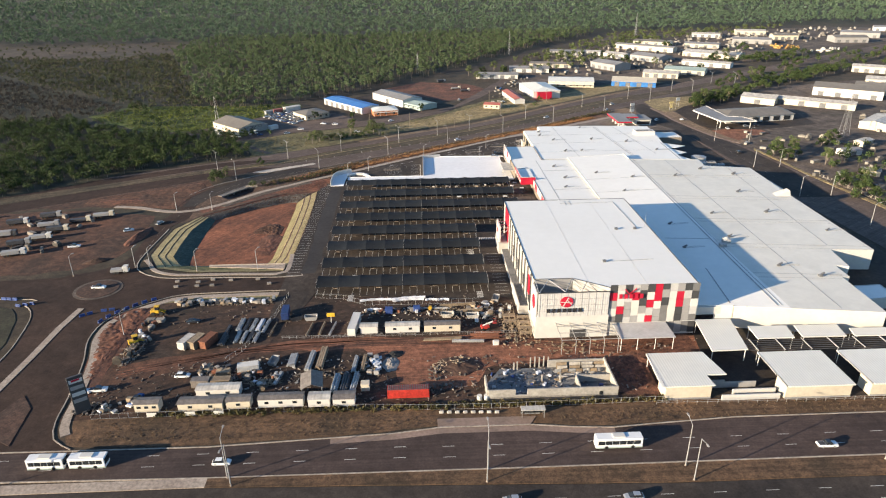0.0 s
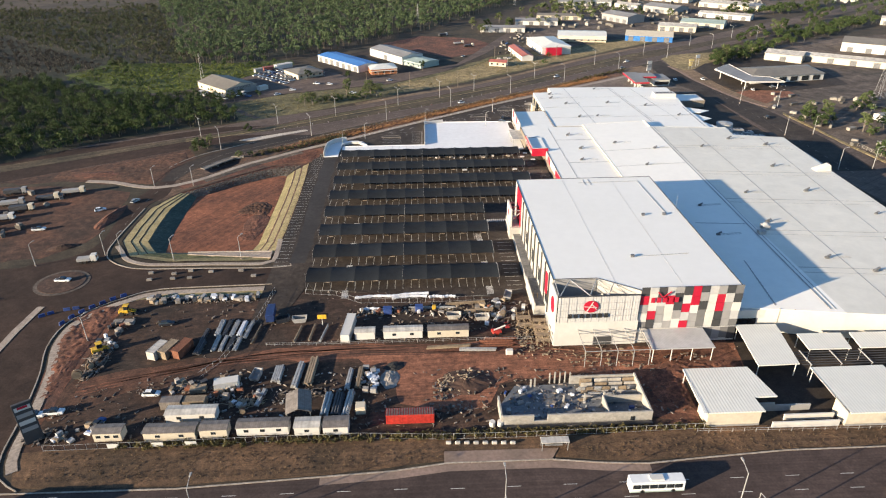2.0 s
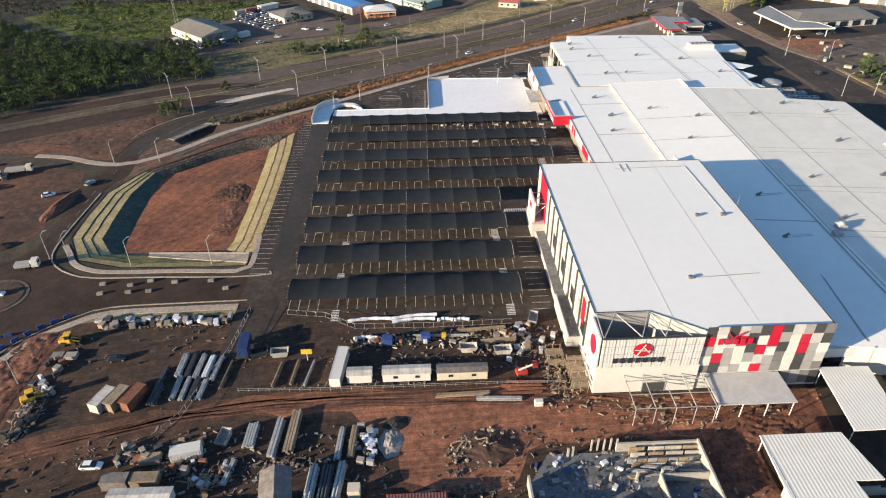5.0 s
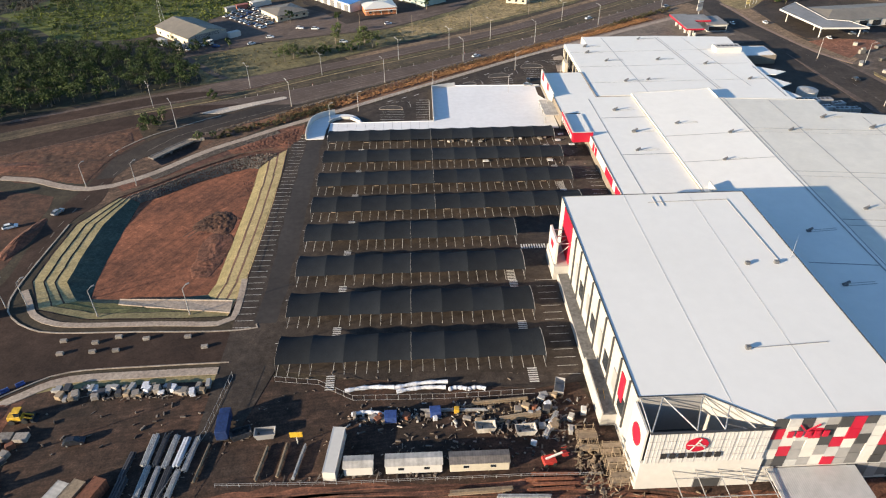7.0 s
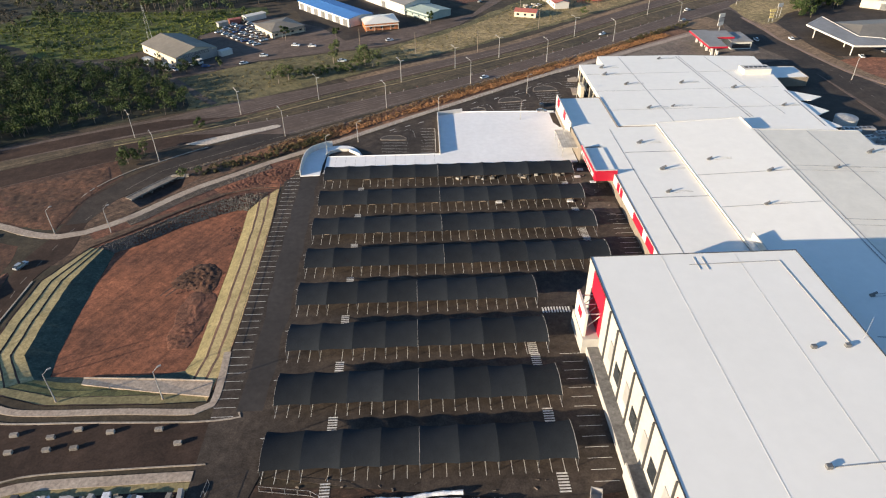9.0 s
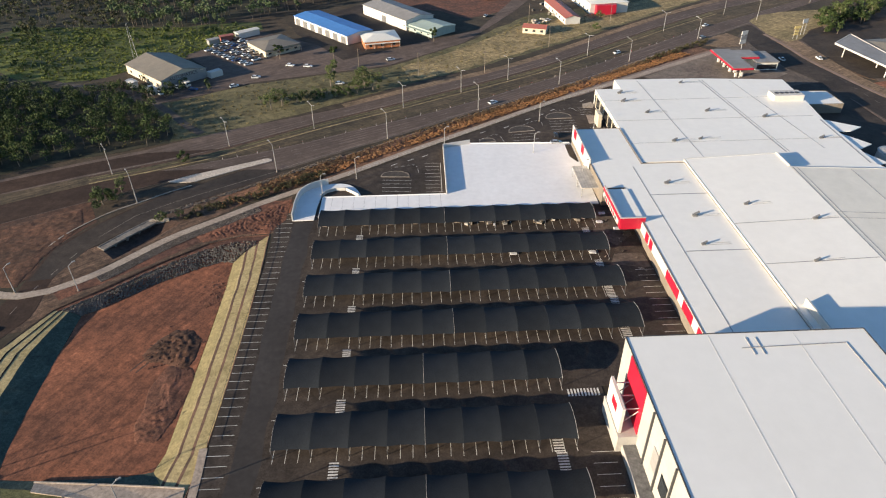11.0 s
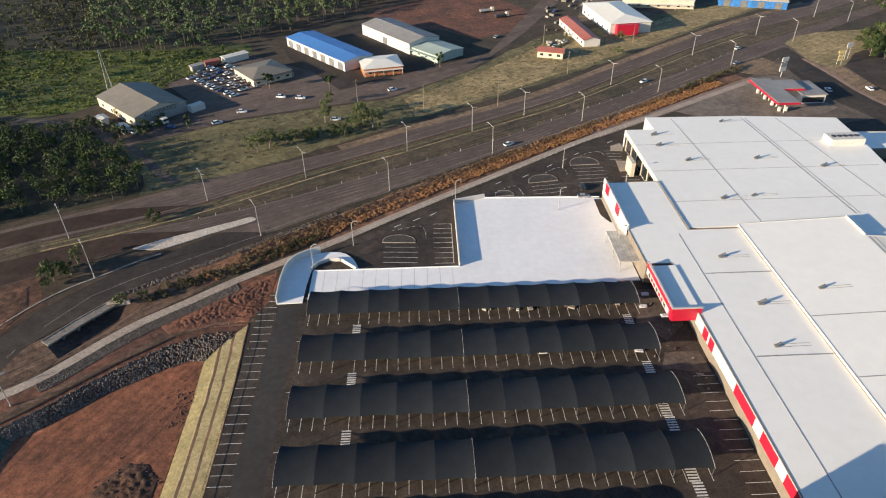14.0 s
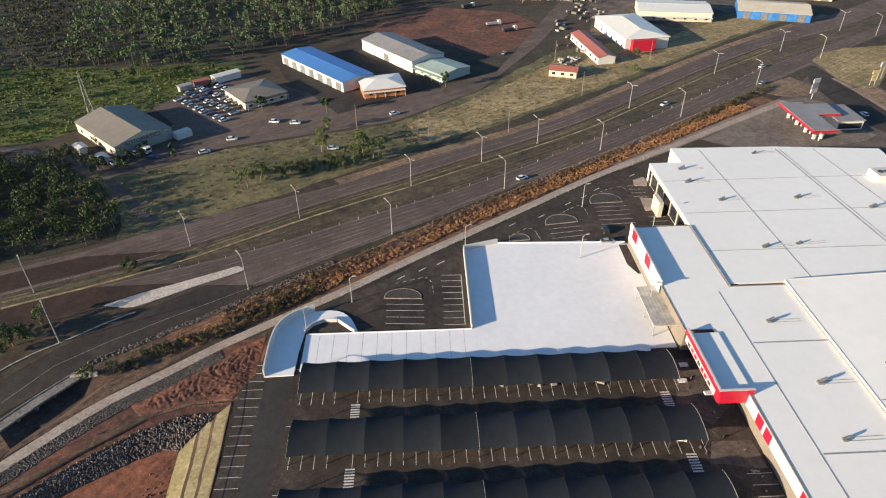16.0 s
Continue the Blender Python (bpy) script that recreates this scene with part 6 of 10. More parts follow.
# ---- sheds and workshops round about ----
M_BLUEROOF = mat("blue_roof_sheet", (0.07, 0.22, 0.52), (0.06, 0.17, 0.42), rough=0.5, big=0.06, fine=0.4, amount=0.7, fine_amount=0.08, stripes=0.9)
M_GREYROOF = mat("weathered_grey_roof", (0.27, 0.26, 0.25), (0.19, 0.18, 0.17), rough=0.6, big=0.08, fine=0.4, amount=0.8, fine_amount=0.1, stripes=0.9)
M_BROWNROOF = mat("brown_roof_sheet", (0.21, 0.185, 0.15), (0.15, 0.135, 0.11), rough=0.6, big=0.08, fine=0.4, amount=0.8, fine_amount=0.1, stripes=0.9)
M_REDROOF = mat("red_roof_sheet", (0.36, 0.12, 0.09), (0.28, 0.09, 0.07), rough=0.6, big=0.08, fine=0.4, amount=0.8, fine_amount=0.1)
M_GREENROOF = mat("pale_green_roof", (0.33, 0.40, 0.36), (0.25, 0.31, 0.28), rough=0.6, big=0.08, fine=0.4, amount=0.8, fine_amount=0.1)
M_ORANGE = mat("orange_brick", (0.46, 0.17, 0.07), (0.36, 0.13, 0.06), rough=0.8, big=0.2, fine=1.2, amount=0.8)
M_BLUEWALL = mat("blue_wall", (0.03, 0.16, 0.42), (0.03, 0.12, 0.34), rough=0.6, big=0.1, fine=0.6, amount=0.7)
M_DOOR = mat("grey_roller_door", (0.16, 0.16, 0.16), (0.09, 0.09, 0.09), rough=0.6, big=0.3, fine=1.0, amount=0.6)


def shed(name, cx, cy, length, width, ang, eave, ridge, wall_m, roof_m, label, category="shed", doors=0, windows=0, hip=False, verandah=0.0, door_side=-1, group=""):
    """A shed with its long side along ang: walls with gable ends, a ridged or hipped roof, roller doors and windows on one side."""
    s = thing(name, cx, cy, 0, ang, label, category, group)
    a, b = length / 2, width / 2
    g = Geo()
    if hip:
        g.box(-a, -b, 0, a, b, eave)
    else:
        g.add([(-a, -b, 0), (a, -b, 0), (a, b, 0), (-a, b, 0), (-a, -b, eave), (a, -b, eave), (a, b, eave), (-a, b, eave), (-a, 0, ridge - 0.05), (a, 0, ridge - 0.05)],
              [(3, 2, 1, 0), (0, 1, 5, 4), (2, 3, 7, 6), (1, 2, 6, 9, 5), (3, 0, 4, 8, 7), (4, 5, 9, 8), (6, 7, 8, 9)])
    part("wall", g, wall_m, s)
    if hip:
        o, k = 0.5, min(a, b) * 0.8
        r = Geo().add([(-a - o, -b - o, eave), (a + o, -b - o, eave), (a + o, b + o, eave), (-a - o, b + o, eave), (-a + k, 0, ridge), (a - k, 0, ridge),
                       (-a - o, -b - o, eave - 0.25), (a + o, -b - o, eave - 0.25), (a + o, b + o, eave - 0.25), (-a - o, b + o, eave - 0.25)],
                      [(0, 1, 5, 4), (2, 3, 4, 5), (1, 2, 5), (3, 0, 4), (6, 7, 1, 0), (7, 8, 2, 1), (8, 9, 3, 2), (9, 6, 0, 3), (9, 8, 7, 6)])
        part("roof", r, roof_m, s)
    else:
        part("roof", Geo().gable(-a, -b, a, b, eave, ridge, "x", 0.4, 0.15), roof_m, s)
        part("ridge_cap", Geo().bar((-a - 0.4, 0, ridge + 0.13), (a + 0.4, 0, ridge + 0.13), 0.4, 0.06), roof_m, s)
    y = door_side * b
    for k in range(doors):
        x = -a + length * (k + 0.5) / doors
        w = min(4.0, length / doors * 0.6)
        d = part("roller_door", Geo().box(x - w / 2, y - 0.06, 0.05, x + w / 2, y + 0.06, min(eave - 0.5, 3.8)), M_DOOR, s)
        part("door_frame", Geo().box(x - w / 2 - 0.12, y - 0.09, 0.05, x - w / 2, y + 0.09, min(eave - 0.4, 3.95)).box(x + w / 2, y - 0.09, 0.05, x + w / 2 + 0.12, y + 0.09, min(eave - 0.4, 3.95)), M_DARKSTEEL, d)
    for k in range(windows):
        x = -a + length * (k + 0.5) / windows
        w = part("window", Geo().box(x - 0.8, y - 0.05, 1.1, x + 0.8, y + 0.05, 2.3), M_GLASS, s)
        part("sill", Geo().box(x - 0.9, y - 0.12, 1.0, x + 0.9, y + 0.12, 1.1), M_WHITE, w)
        if windows < 8:
            part("window", Geo().box(x - 0.8, -y - 0.05, 1.1, x + 0.8, -y + 0.05, 2.3), M_GLASS, s)
    if verandah:
        part("verandah_roof", Geo().box(-a, y - (verandah if door_side < 0 else 0), 2.7, a, y + (verandah if door_side > 0 else 0), 2.85), roof_m, s)
        for k in range(5):
            x = -a + 0.3 + (length - 0.6) * k / 4
            part("post", Geo().cyl((x, y + door_side * (verandah - 0.2), 0), (x, y + door_side * (verandah - 0.2), 2.7), 0.08, n=6), M_WHITE, s)
    return s


auto = shed("workshop", -128.5, 470.5, 35, 23, -45, 4.3, 7.2, M_CREAM, M_BROWNROOF, "cream workshop with a brown sheet roof and a painted sign", "workshop", doors=0, windows=4)
part("gable_panel", Geo().box(17.45, -11.4, 0.1, 17.6, 11.4, 4.2), M_GREY, auto, "grey painted gable wall")
part("sign_board", Geo().box(17.6, -9.4, 3.2, 17.72, 8.6, 5.2), M_GREY, auto, "pale grey sign board")
txt = bpy.data.curves.new("sign_text", "FONT")
txt.body, txt.size, txt.extrude, txt.align_x = "AUTOMATICS", 2.3, 0.03, "CENTER"
tmp = bpy.data.objects.new("sign_text", txt)
tm = bpy.data.meshes.new_from_object(tmp)
tm.transform(Matrix.Translation((17.76, -0.4, 3.4)) @ Matrix.Rotation(radians(90), 4, "Z") @ Matrix.Rotation(radians(90), 4, "X"))
bpy.data.objects.remove(tmp)
tm.materials.clear()
tm.materials.append(M_CHAR)
part("sign_letters", tm, None, auto, "dark painted letters")
part("annex", Geo().box(17.5, 11.5, 0, 21, 18, 2.8), M_WHITE, auto)
for k in range(2):
    s = shed("water_tank_shed", -140 + 12 * k, 456 - 9.5 * k, 5.5, 3, -45, 2.6, 2.9, M_WHITE, M_WHITE, "small white lean-to container beside the workshop", "container")
office = shed("office", -83, 507.5, 20, 21, 37, 3.6, 5.2, M_CREAM, M_BROWNROOF, "low cream office with a wide brown hipped roof", "office", windows=4, hip=True, verandah=2.0)
shed("truck_box", -102, 532, 13, 4.5, 40, 3.0, 3.3, M_WHITE, M_WHITE, "long white container behind the car yard", "container", group="yard containers")
shed("truck_box", -118, 519, 6, 3.0, 40, 2.6, 2.8, M_GREY, M_GREY, "grey steel container behind the car yard", "container", group="yard containers")
shed("truck_box", -112, 525, 7, 3.0, 30, 2.6, 2.8, M_REDROOF, M_REDROOF, "rusty red container behind the car yard", "container", group="yard containers")
shed("warehouse", -54.5, 537.5, 55, 17, -51, 4.8, 5.8, M_WHITE, M_BLUEROOF, "long white warehouse with a bright blue roof", "warehouse", doors=7)
shop = shed("shop", -26.5, 513, 19, 17, 12, 4.0, 5.4, M_ORANGE, M_ROOF_Y, "orange brick shop with a white hipped roof", "shop", hip=True, windows=3, verandah=1.5)
shed("warehouse", -17.5, 559, 46, 19.5, -54.5, 5.6, 7.4, M_WHITE, M_GREYROOF, "white workshop with a grey sheet roof", "warehouse", doors=1, windows=0)
shed("showroom", 1.5, 534.5, 23, 18, -50, 3.6, 4.8, M_GREENROOF, M_GREENROOF, "low showroom with a pale green roof", "showroom", windows=4, door_side=-1, verandah=2.0)
shed("shop", 82.5, 561, 42, 9, -83, 3.6, 4.9, M_WHITE, M_REDROOF, "narrow building with a faded red roof", "shop", windows=6)
hall = shed("showroom", 109, 584, 45, 24, -83, 6.2, 8.2, M_WHITE, M_ROOF_Y, "white showroom with a broad white hipped roof", "showroom", windows=6, hip=True)
part("red_entrance", Geo().box(21.5, -9, 0, 25.5, 3.5, 5.8), M_RED, hall, "red entrance cube")
shed("warehouse", 147, 626, 42, 28, -12, 5, 6.5, M_CREAM, M_ROOF_Y, "long cream warehouse with a white roof", "warehouse", windows=7, verandah=3)
shed("shop", 61, 527, 13, 8, -20, 3, 4.2, M_CREAM, M_REDROOF, "small cream building with a red roof", "shop", windows=3)
for x, y, l, w, a, e, wm, rm, lab in (
    (207, 622, 40, 28, -20, 4.5, M_BLUEWALL, M_CREAM, "blue warehouse with a beige roof"),
    (248, 664, 34, 20, -25, 4.5, M_CREAM, M_PALEROOF, "white shed with a white roof"),
    (281, 684, 40, 24, -30, 4.2, M_CREAM, M_GREENROOF, "white depot with a pale green roof"),
    (212, 722, 36, 24, -60, 6.5, M_GREY, M_GREYROOF, "tall grey steel shed in the estate"),
    (276, 778, 40, 26, -55, 6, M_GREY, M_GREYROOF, "tall grey steel shed in the estate"),
    (360, 800, 66, 26, -42, 5, M_CREAM, M_PALEROOF, "long cream depot with a white roof"),
    (121, 712, 42, 18, -10, 4, M_WHITE, M_GREYROOF, "white shed with a grey roof"),
    (150, 742, 46, 14, -15, 4, M_CREAM, M_BROWNROOF, "long low shed with a brown roof"),
    (188, 838, 40, 14, -10, 5, M_WHITE, M_GREYROOF, "white shed standing among trees"),
    (82, 674, 42, 15, -8, 4, M_WHITE, M_GREYROOF, "low white shed with a grey roof"),
    (538, 972, 34, 20, -10, 6, M_CREAM, M_BROWNROOF, "yellowish depot at the estate edge"),
    (606, 928, 44, 26, -8, 7, M_GREY, M_BROWNROOF, "brown roofed hangar in the estate"),
    (330, 930, 50, 20, -30, 5, M_CREAM, M_BROWNROOF, "cream shed with a brown roof"),
    (300, 872, 80, 14, -42, 6, M_CREAM, M_GREYROOF, "long cream steel shed with a grey roof"),
    (470, 930, 50, 22, -25, 6, M_GREY, M_GREYROOF, "long grey steel shed in the estate"),
    (520, 1040, 44, 18, -20, 6, M_CREAM, M_PALEROOF, "white depot with a white roof"),
    (660, 985, 50, 24, -30, 7, M_GREY, M_GREYROOF, "grey hangar shed in the estate"),
    (470, 668, 36, 16, -36, 6, M_CREAM, M_PALEROOF, "cream depot with a white roof"),
    (760, 1060, 50, 20, -30, 6, M_WHITE, M_GREYROOF, "white depot with a grey roof"),
    (283, 529, 26, 20, -38, 5, M_CREAM, M_PALEROOF, "white workshop with a white roof"),
    (318, 512, 60, 14, -36, 4.5, M_CREAM, M_PALEROOF, "long white workshop with dark doorways"),
    (372, 552, 52, 30, -36, 7, M_WHITE, M_BROWNROOF, "large pale warehouse with a beige roof"),
    (440, 596, 40, 22, -36, 5, M_CREAM, M_PALEROOF, "cream warehouse with a white roof"),
    (326, 440, 36, 18, 40, 4.5, M_CREAM, M_PALEROOF, "white building with a flat roof"),
    (520, 622, 40, 22, -36, 6, M_CREAM, M_PALEROOF, "white warehouse with a white roof"),
    (260, 372, 12, 7, 10, 3, M_WHITE, M_GREYROOF, "small white shed in a storage yard"),
    (282, 392, 12, 6, 30, 3, M_CREAM, M_PALEROOF, "small white shed in a storage yard"),
    (247, 332, 9, 6, -30, 2.8, M_CREAM, M_GREYROOF, "small cream shed in a storage yard"),
    (610, 700, 44, 22, -36, 6, M_CREAM, M_PALEROOF, "cream warehouse with a white roof"),
    (322, 728, 52, 14, -38, 4.5, M_WHITE, M_PALEROOF, "long white shed with a white roof"),
    (214, 836, 34, 12, -20, 4.5, M_WHITE, M_PALEROOF, "white shed standing among trees"),
    (384, 892, 44, 18, -30, 5, M_CREAM, M_GREYROOF, "cream shed with a grey roof"),
    (440, 1014, 40, 16, -20, 5, M_WHITE, M_PALEROOF, "white depot at the woodland's edge"),
    (476, 942, 30, 14, -36, 5, M_GREY, M_PALEROOF, "grey shed with a pale roof"),
    (244, 806, 30, 16, -50, 5, M_WHITE, M_PALEROOF, "white shed with a pale roof"),
    (410, 556, 50, 30, -36, 6, M_CREAM, M_BROWNROOF, "wide warehouse with a brown sheet roof")):
    shed("industrial_building", x, y, l, w, a, e, e + min(w, 30) * 0.07 + 0.4, wm, rm, lab, "industrial building", doors=4 if l > 30 else 1, group="industrial buildings")

# Service station by the highway corner.
servo = thing("service_station", 152, 460, 0, 0, "service station with a grey canopy edged in red", "service station")
part("canopy_roof", Geo().box(140.2, 445.2, 5.3, 149.3, 472.8, 5.5).box(149.3, 460.2, 5.3, 158.8, 470.8, 5.5), M_GREYROOF, servo, world=True)
part("canopy_fascia", Geo().bar((140, 445, 4.95), (140, 473, 4.95), 0.3, 0.75).bar((149.5, 445, 4.95), (149.5, 460, 4.95), 0.3, 0.75).bar((140, 445, 4.95), (149.5, 445, 4.95), 0.3, 0.75).bar((149.5, 460, 4.95), (159, 460, 4.95), 0.3, 0.75).bar((140, 473, 4.95), (149.5, 473, 4.95), 0.3, 0.75), M_RED, servo, "red fascia", world=True)
for y in (447.5, 454, 461, 468):
    part("canopy_post", Geo().cyl((144.8, y, 0), (144.8, y, 5.2), 0.25, n=8), M_WHITE, servo, world=True)
    part("fuel_pump", Geo().cbox(143.2, y + 1.2, 0.05, 144.2, y + 2.2, 1.9, 0.05), M_WHITE, servo, world=True)
    part("fuel_pump", Geo().cbox(146.2, y + 1.2, 0.05, 147.2, y + 2.2, 1.9, 0.05), M_WHITE, servo, world=True)
part("shop_wall", Geo().box(156.5, 456.5, 0, 167, 472, 3.8), M_WHITE, servo, world=True)
part("shop_window", Geo().box(157, 456.4, 0.6, 166.5, 456.52, 2.8), M_GLASS, servo, world=True)
part("shop_roof", Geo().box(156.1, 456, 3.8, 167.4, 472.4, 4.2), M_GREYROOF, servo, world=True)
sgn = thing("price_sign", 163.5, 489, 0, 20, "tall white price sign pylon", "sign")
part("pole", Geo().cyl((0, 0, 0), (0, 0, 9), 0.2, n=8), M_STEEL, sgn)
for z, m in ((7.3, M_WHITE), (4.8, M_GREY), (2.8, M_WHITE)):
    part("panel", Geo().cbox(-1.9, -0.2, z, 1.9, 0.2, z + 2.0, 0.04), m, sgn)
station = thing("roadside_showroom", 245, 470, 0, 0, "white showroom with a wide angular canopy", "showroom")
part("canopy", Geo().prism([(206, 478), (211, 441), (236, 439.5), (232, 452), (222, 456), (222, 492)], 5.0, 5.45), M_GREYROOF, station, "grey angular canopy roof", world=True)
CAN = [(206, 478), (211, 441), (236, 439.5), (232, 452), (222, 456), (222, 492)]
for (xa, ya), (xb, yb) in zip(CAN, CAN[1:] + CAN[:1]):
    part("fascia", Geo().bar((xa, ya, 5.25), (xb, yb, 5.25), 0.3, 0.8), M_WHITE, station, "white canopy fascia", world=True)
for x, y in ((208, 472), (212, 443), (233, 442), (216, 456)):
    part("post", Geo().cyl((x, y, 0), (x, y, 5), 0.3, n=8), M_WHITE, station, world=True)
part("wall", Geo().prism([(222, 456), (276, 464), (278, 490), (224, 484)], 0, 4.4), M_WHITE, station, world=True)
part("roof", Geo().add([(221, 455, 4.4), (277, 463, 4.4), (279, 491, 4.4), (223, 485, 4.4), (232, 470, 7.0), (270, 476, 7.0)], [(0, 1, 5, 4), (1, 2, 5), (2, 3, 4, 5), (3, 0, 4), (3, 2, 1, 0)]), M_BROWNROOF, station, world=True)
for k in range(6):
    part("window", Geo().bar((226 + 8.4 * k, 456.4 + 1.25 * k, 2), (231 + 8.4 * k, 457.2 + 1.25 * k, 2), 0.3, 3.0), M_GLASS, station, world=True)

def board_sign(x, y, ang, boards, material, label):
    """A roadside sign: two posts and boards (foot, height) one above another."""
    t = thing("roadside_sign", x, y, 0, ang, label, "sign")
    for dx in (-1.2, 1.2):
        part("post", Geo().cyl((dx, 0, 0), (dx, 0, boards[-1][0] + boards[-1][1]), 0.12, n=6), M_STEEL, t)
    for z, h in boards:
        part("board", Geo().cbox(-1.9 if z > 5 else -1.3, -0.15, z, 1.9 if z > 5 else 1.3, 0.15, z + h, 0.04), material, t)


board_sign(199.0, 503.0, 10, ((2.2, 1.2), (3.8, 1.2), (5.6, 1.5)), mat("faded_yellow_board", (0.50, 0.40, 0.17), (0.40, 0.31, 0.13), rough=0.6, big=0.4, fine=1.5, amount=0.6), "faded yellow boards on posts beside the footpath")
board_sign(206.5, 510.0, 20, ((6.4, 2.2),), M_WHITE, "white square board on two tall posts")

# ---- masts and lamps ----


def lattice_mast(x, y, h, w, label):
    m = thing("lattice_mast", x, y, 0, 20, label, "mast")
    n = max(5, int(h / 2.2))
    corners = [(w, w), (-w, w), (-w, -w), (w, -w)]
    for cx, cy in corners:
        part("leg", Geo().cyl((cx, cy, 0), (cx * 0.2, cy * 0.2, h), 0.09, 0.05, 5), M_STEEL, m)
    for k in range(n):
        f0, f1 = 1 - 0.8 * k / n, 1 - 0.8 * (k + 1) / n
        z0, z1 = h * k / n, h * (k + 1) / n
        for i in range(4):
            (xa, ya), (xb, yb) = corners[i], corners[(i + 1) % 4]
            part("brace", Geo().bar((xa * f0, ya * f0, z0), (xb * f1, yb * f1, z1), 0.06, 0.06), M_STEEL, m)
    return m


lattice_mast(-151.5, 494, 19, 1.1, "tall grey steel lattice radio mast")
lattice_mast(284, 416, 28, 2.4, "tall steel lattice power tower")
lattice_mast(1, 705, 22, 1.0, "thin steel lattice radio mast")
lattice_mast(118, 850, 28, 1.0, "thin steel lattice radio mast")
lattice_mast(330, 1010, 36, 1.4, "thin steel lattice radio mast")


def lamp(x, y, h, arm, ang, label="galvanised street lamp on a tall pole", double=False):
    s = thing("street_lamp", x, y, 0, ang, label, "street lamp", "street lamps")
    part("base", Geo().cyl((0, 0, 0), (0, 0, 0.5), 0.28, 0.22, 8), M_CONC, s)
    part("pole", Geo().cyl((0, 0, 0), (0, 0, h), 0.15, 0.09, 7), M_STEEL, s)
    for d in ((1, -1) if double else (1,)):
        part("arm", Geo().cyl((0, 0, h - 0.1), (d * arm, 0, h + 0.7), 0.07, 0.06, 6), M_STEEL, s)
        part("lantern", Geo().cbox(d * arm - 0.2 if d < 0 else d * arm - 0.1, -0.2, h + 0.58, d * arm + 0.8 if d > 0 else d * arm + 0.1, 0.2, h + 0.8, 0.04), M_GREY, s)
    return s


for x, y, ang in ((-46.4, 118.1, 90), (14.3, 117.7, 90), (60.9, 116.6, 90), (108.9, 116.2, 90), (-100, 117.5, 90), (160, 115.5, 90), (13.7, 113.8, -90), (61.1, 111.9, -90), (-45, 115.6, -90), (108, 110.0, -90)):
    lamp(x, y, 12, 2.6, ang)
for x, y in ((-101, 347), (-58, 366), (-19, 391.5), (19, 417.6), (59, 445), (100, 474), (147, 507), (195, 541), (245, 576), (300, 612)):
    lamp(x, y, 10.7, 2.6, 125)
for x, y in ((-117, 368), (-80, 388.6), (-49, 402.5), (-13, 421.5), (13, 438), (36, 452), (81, 484), (133, 522), (180, 553), (230, 586), (280, 618)):
    lamp(x, y, 10.2, 2.4, 125, double=True)
for x, y in ((-134, 229.5), (-107, 235.5), (-87.5, 231.2), (-64, 230.8), (-96.5, 184), (-113, 236), (-101, 300), (-118, 300)):
    lamp(x, y, 8.5, 1.2, 40, "slim galvanised street lamp by a footpath")
for x, y in ((-29, 359), (3, 382), (43, 404), (62, 390), (-39.5, 347.5), (49, 352), (36, 375)):
    lamp(x, y, 8.0, 1.0, 0, "slim car park lamp on a pale pole")
for x, y in ((190, 300), (191, 350), (194, 410), (206, 300), (206, 350), (200, 260), (212, 400)):
    lamp(x, y, 10.0, 1.6, 0)
for x, y in ((26, 462), (-6, 462), (64, 500), (-35, 470), (108, 543), (60, 545)):
    s = thing("power_pole", x, y, 0, 35, "brown timber power pole with a crossarm", "power pole", "power poles")
    part("pole", Geo().cyl((0, 0, 0), (0, 0, 11), 0.17, 0.12, 7), M_BARK, s)
    part("crossarm", Geo().box(-1.1, -0.06, 10.2, 1.1, 0.06, 10.35), M_BARK, s)

# White guide posts along the median.
GUIDE = Geo().cbox(-0.06, -0.05, 0, 0.06, 0.05, 1.0, 0.015).mesh("post")
BAND = Geo().cbox(-0.065, -0.055, 0.75, 0.065, 0.055, 0.9, 0.005).mesh("reflector")
for x, y in offset_line(curve_line(B_NEAR[3:14], 6.4), -0.4):
    gp = thing("guide_post", x, y, 0.05, 30, "slim white guide post beside the highway", "guide post", "guide posts")
    part("post", GUIDE, M_WHITE, gp)
    part("reflector", BAND, M_RED, gp)


# ---- trees ----


def leaf_cloud(rs, centres, radii, count, size, flat_=0.75):
    """Small leaf clumps, each a bent pair of triangles, strewn round centres."""
    n = len(centres)
    idx = rs.randint(0, n, count)
    d = rs.normal(size=(count, 3))
    d /= np.linalg.norm(d, axis=1)[:, None]
    rad = radii[idx] * rs.uniform(0.35, 1.0, count) ** 0.5
    p = centres[idx] + d * rad[:, None] * np.array([1, 1, flat_])
    a = rs.normal(size=(count, 3))
    a /= np.linalg.norm(a, axis=1)[:, None]
    b = np.cross(a, d + rs.normal(size=(count, 3)) * 0.5)
    b /= np.linalg.norm(b, axis=1)[:, None] + 1e-9
    s = size * rs.uniform(0.6, 1.4, count)[:, None]
    quad = np.stack([p - a * s * 0.6, p + b * s * 0.5, p + a * s * 0.6 + np.array([0, 0, -0.15]) * s, p - b * s * 0.5], 1)
    return quad.reshape(-1, 3)


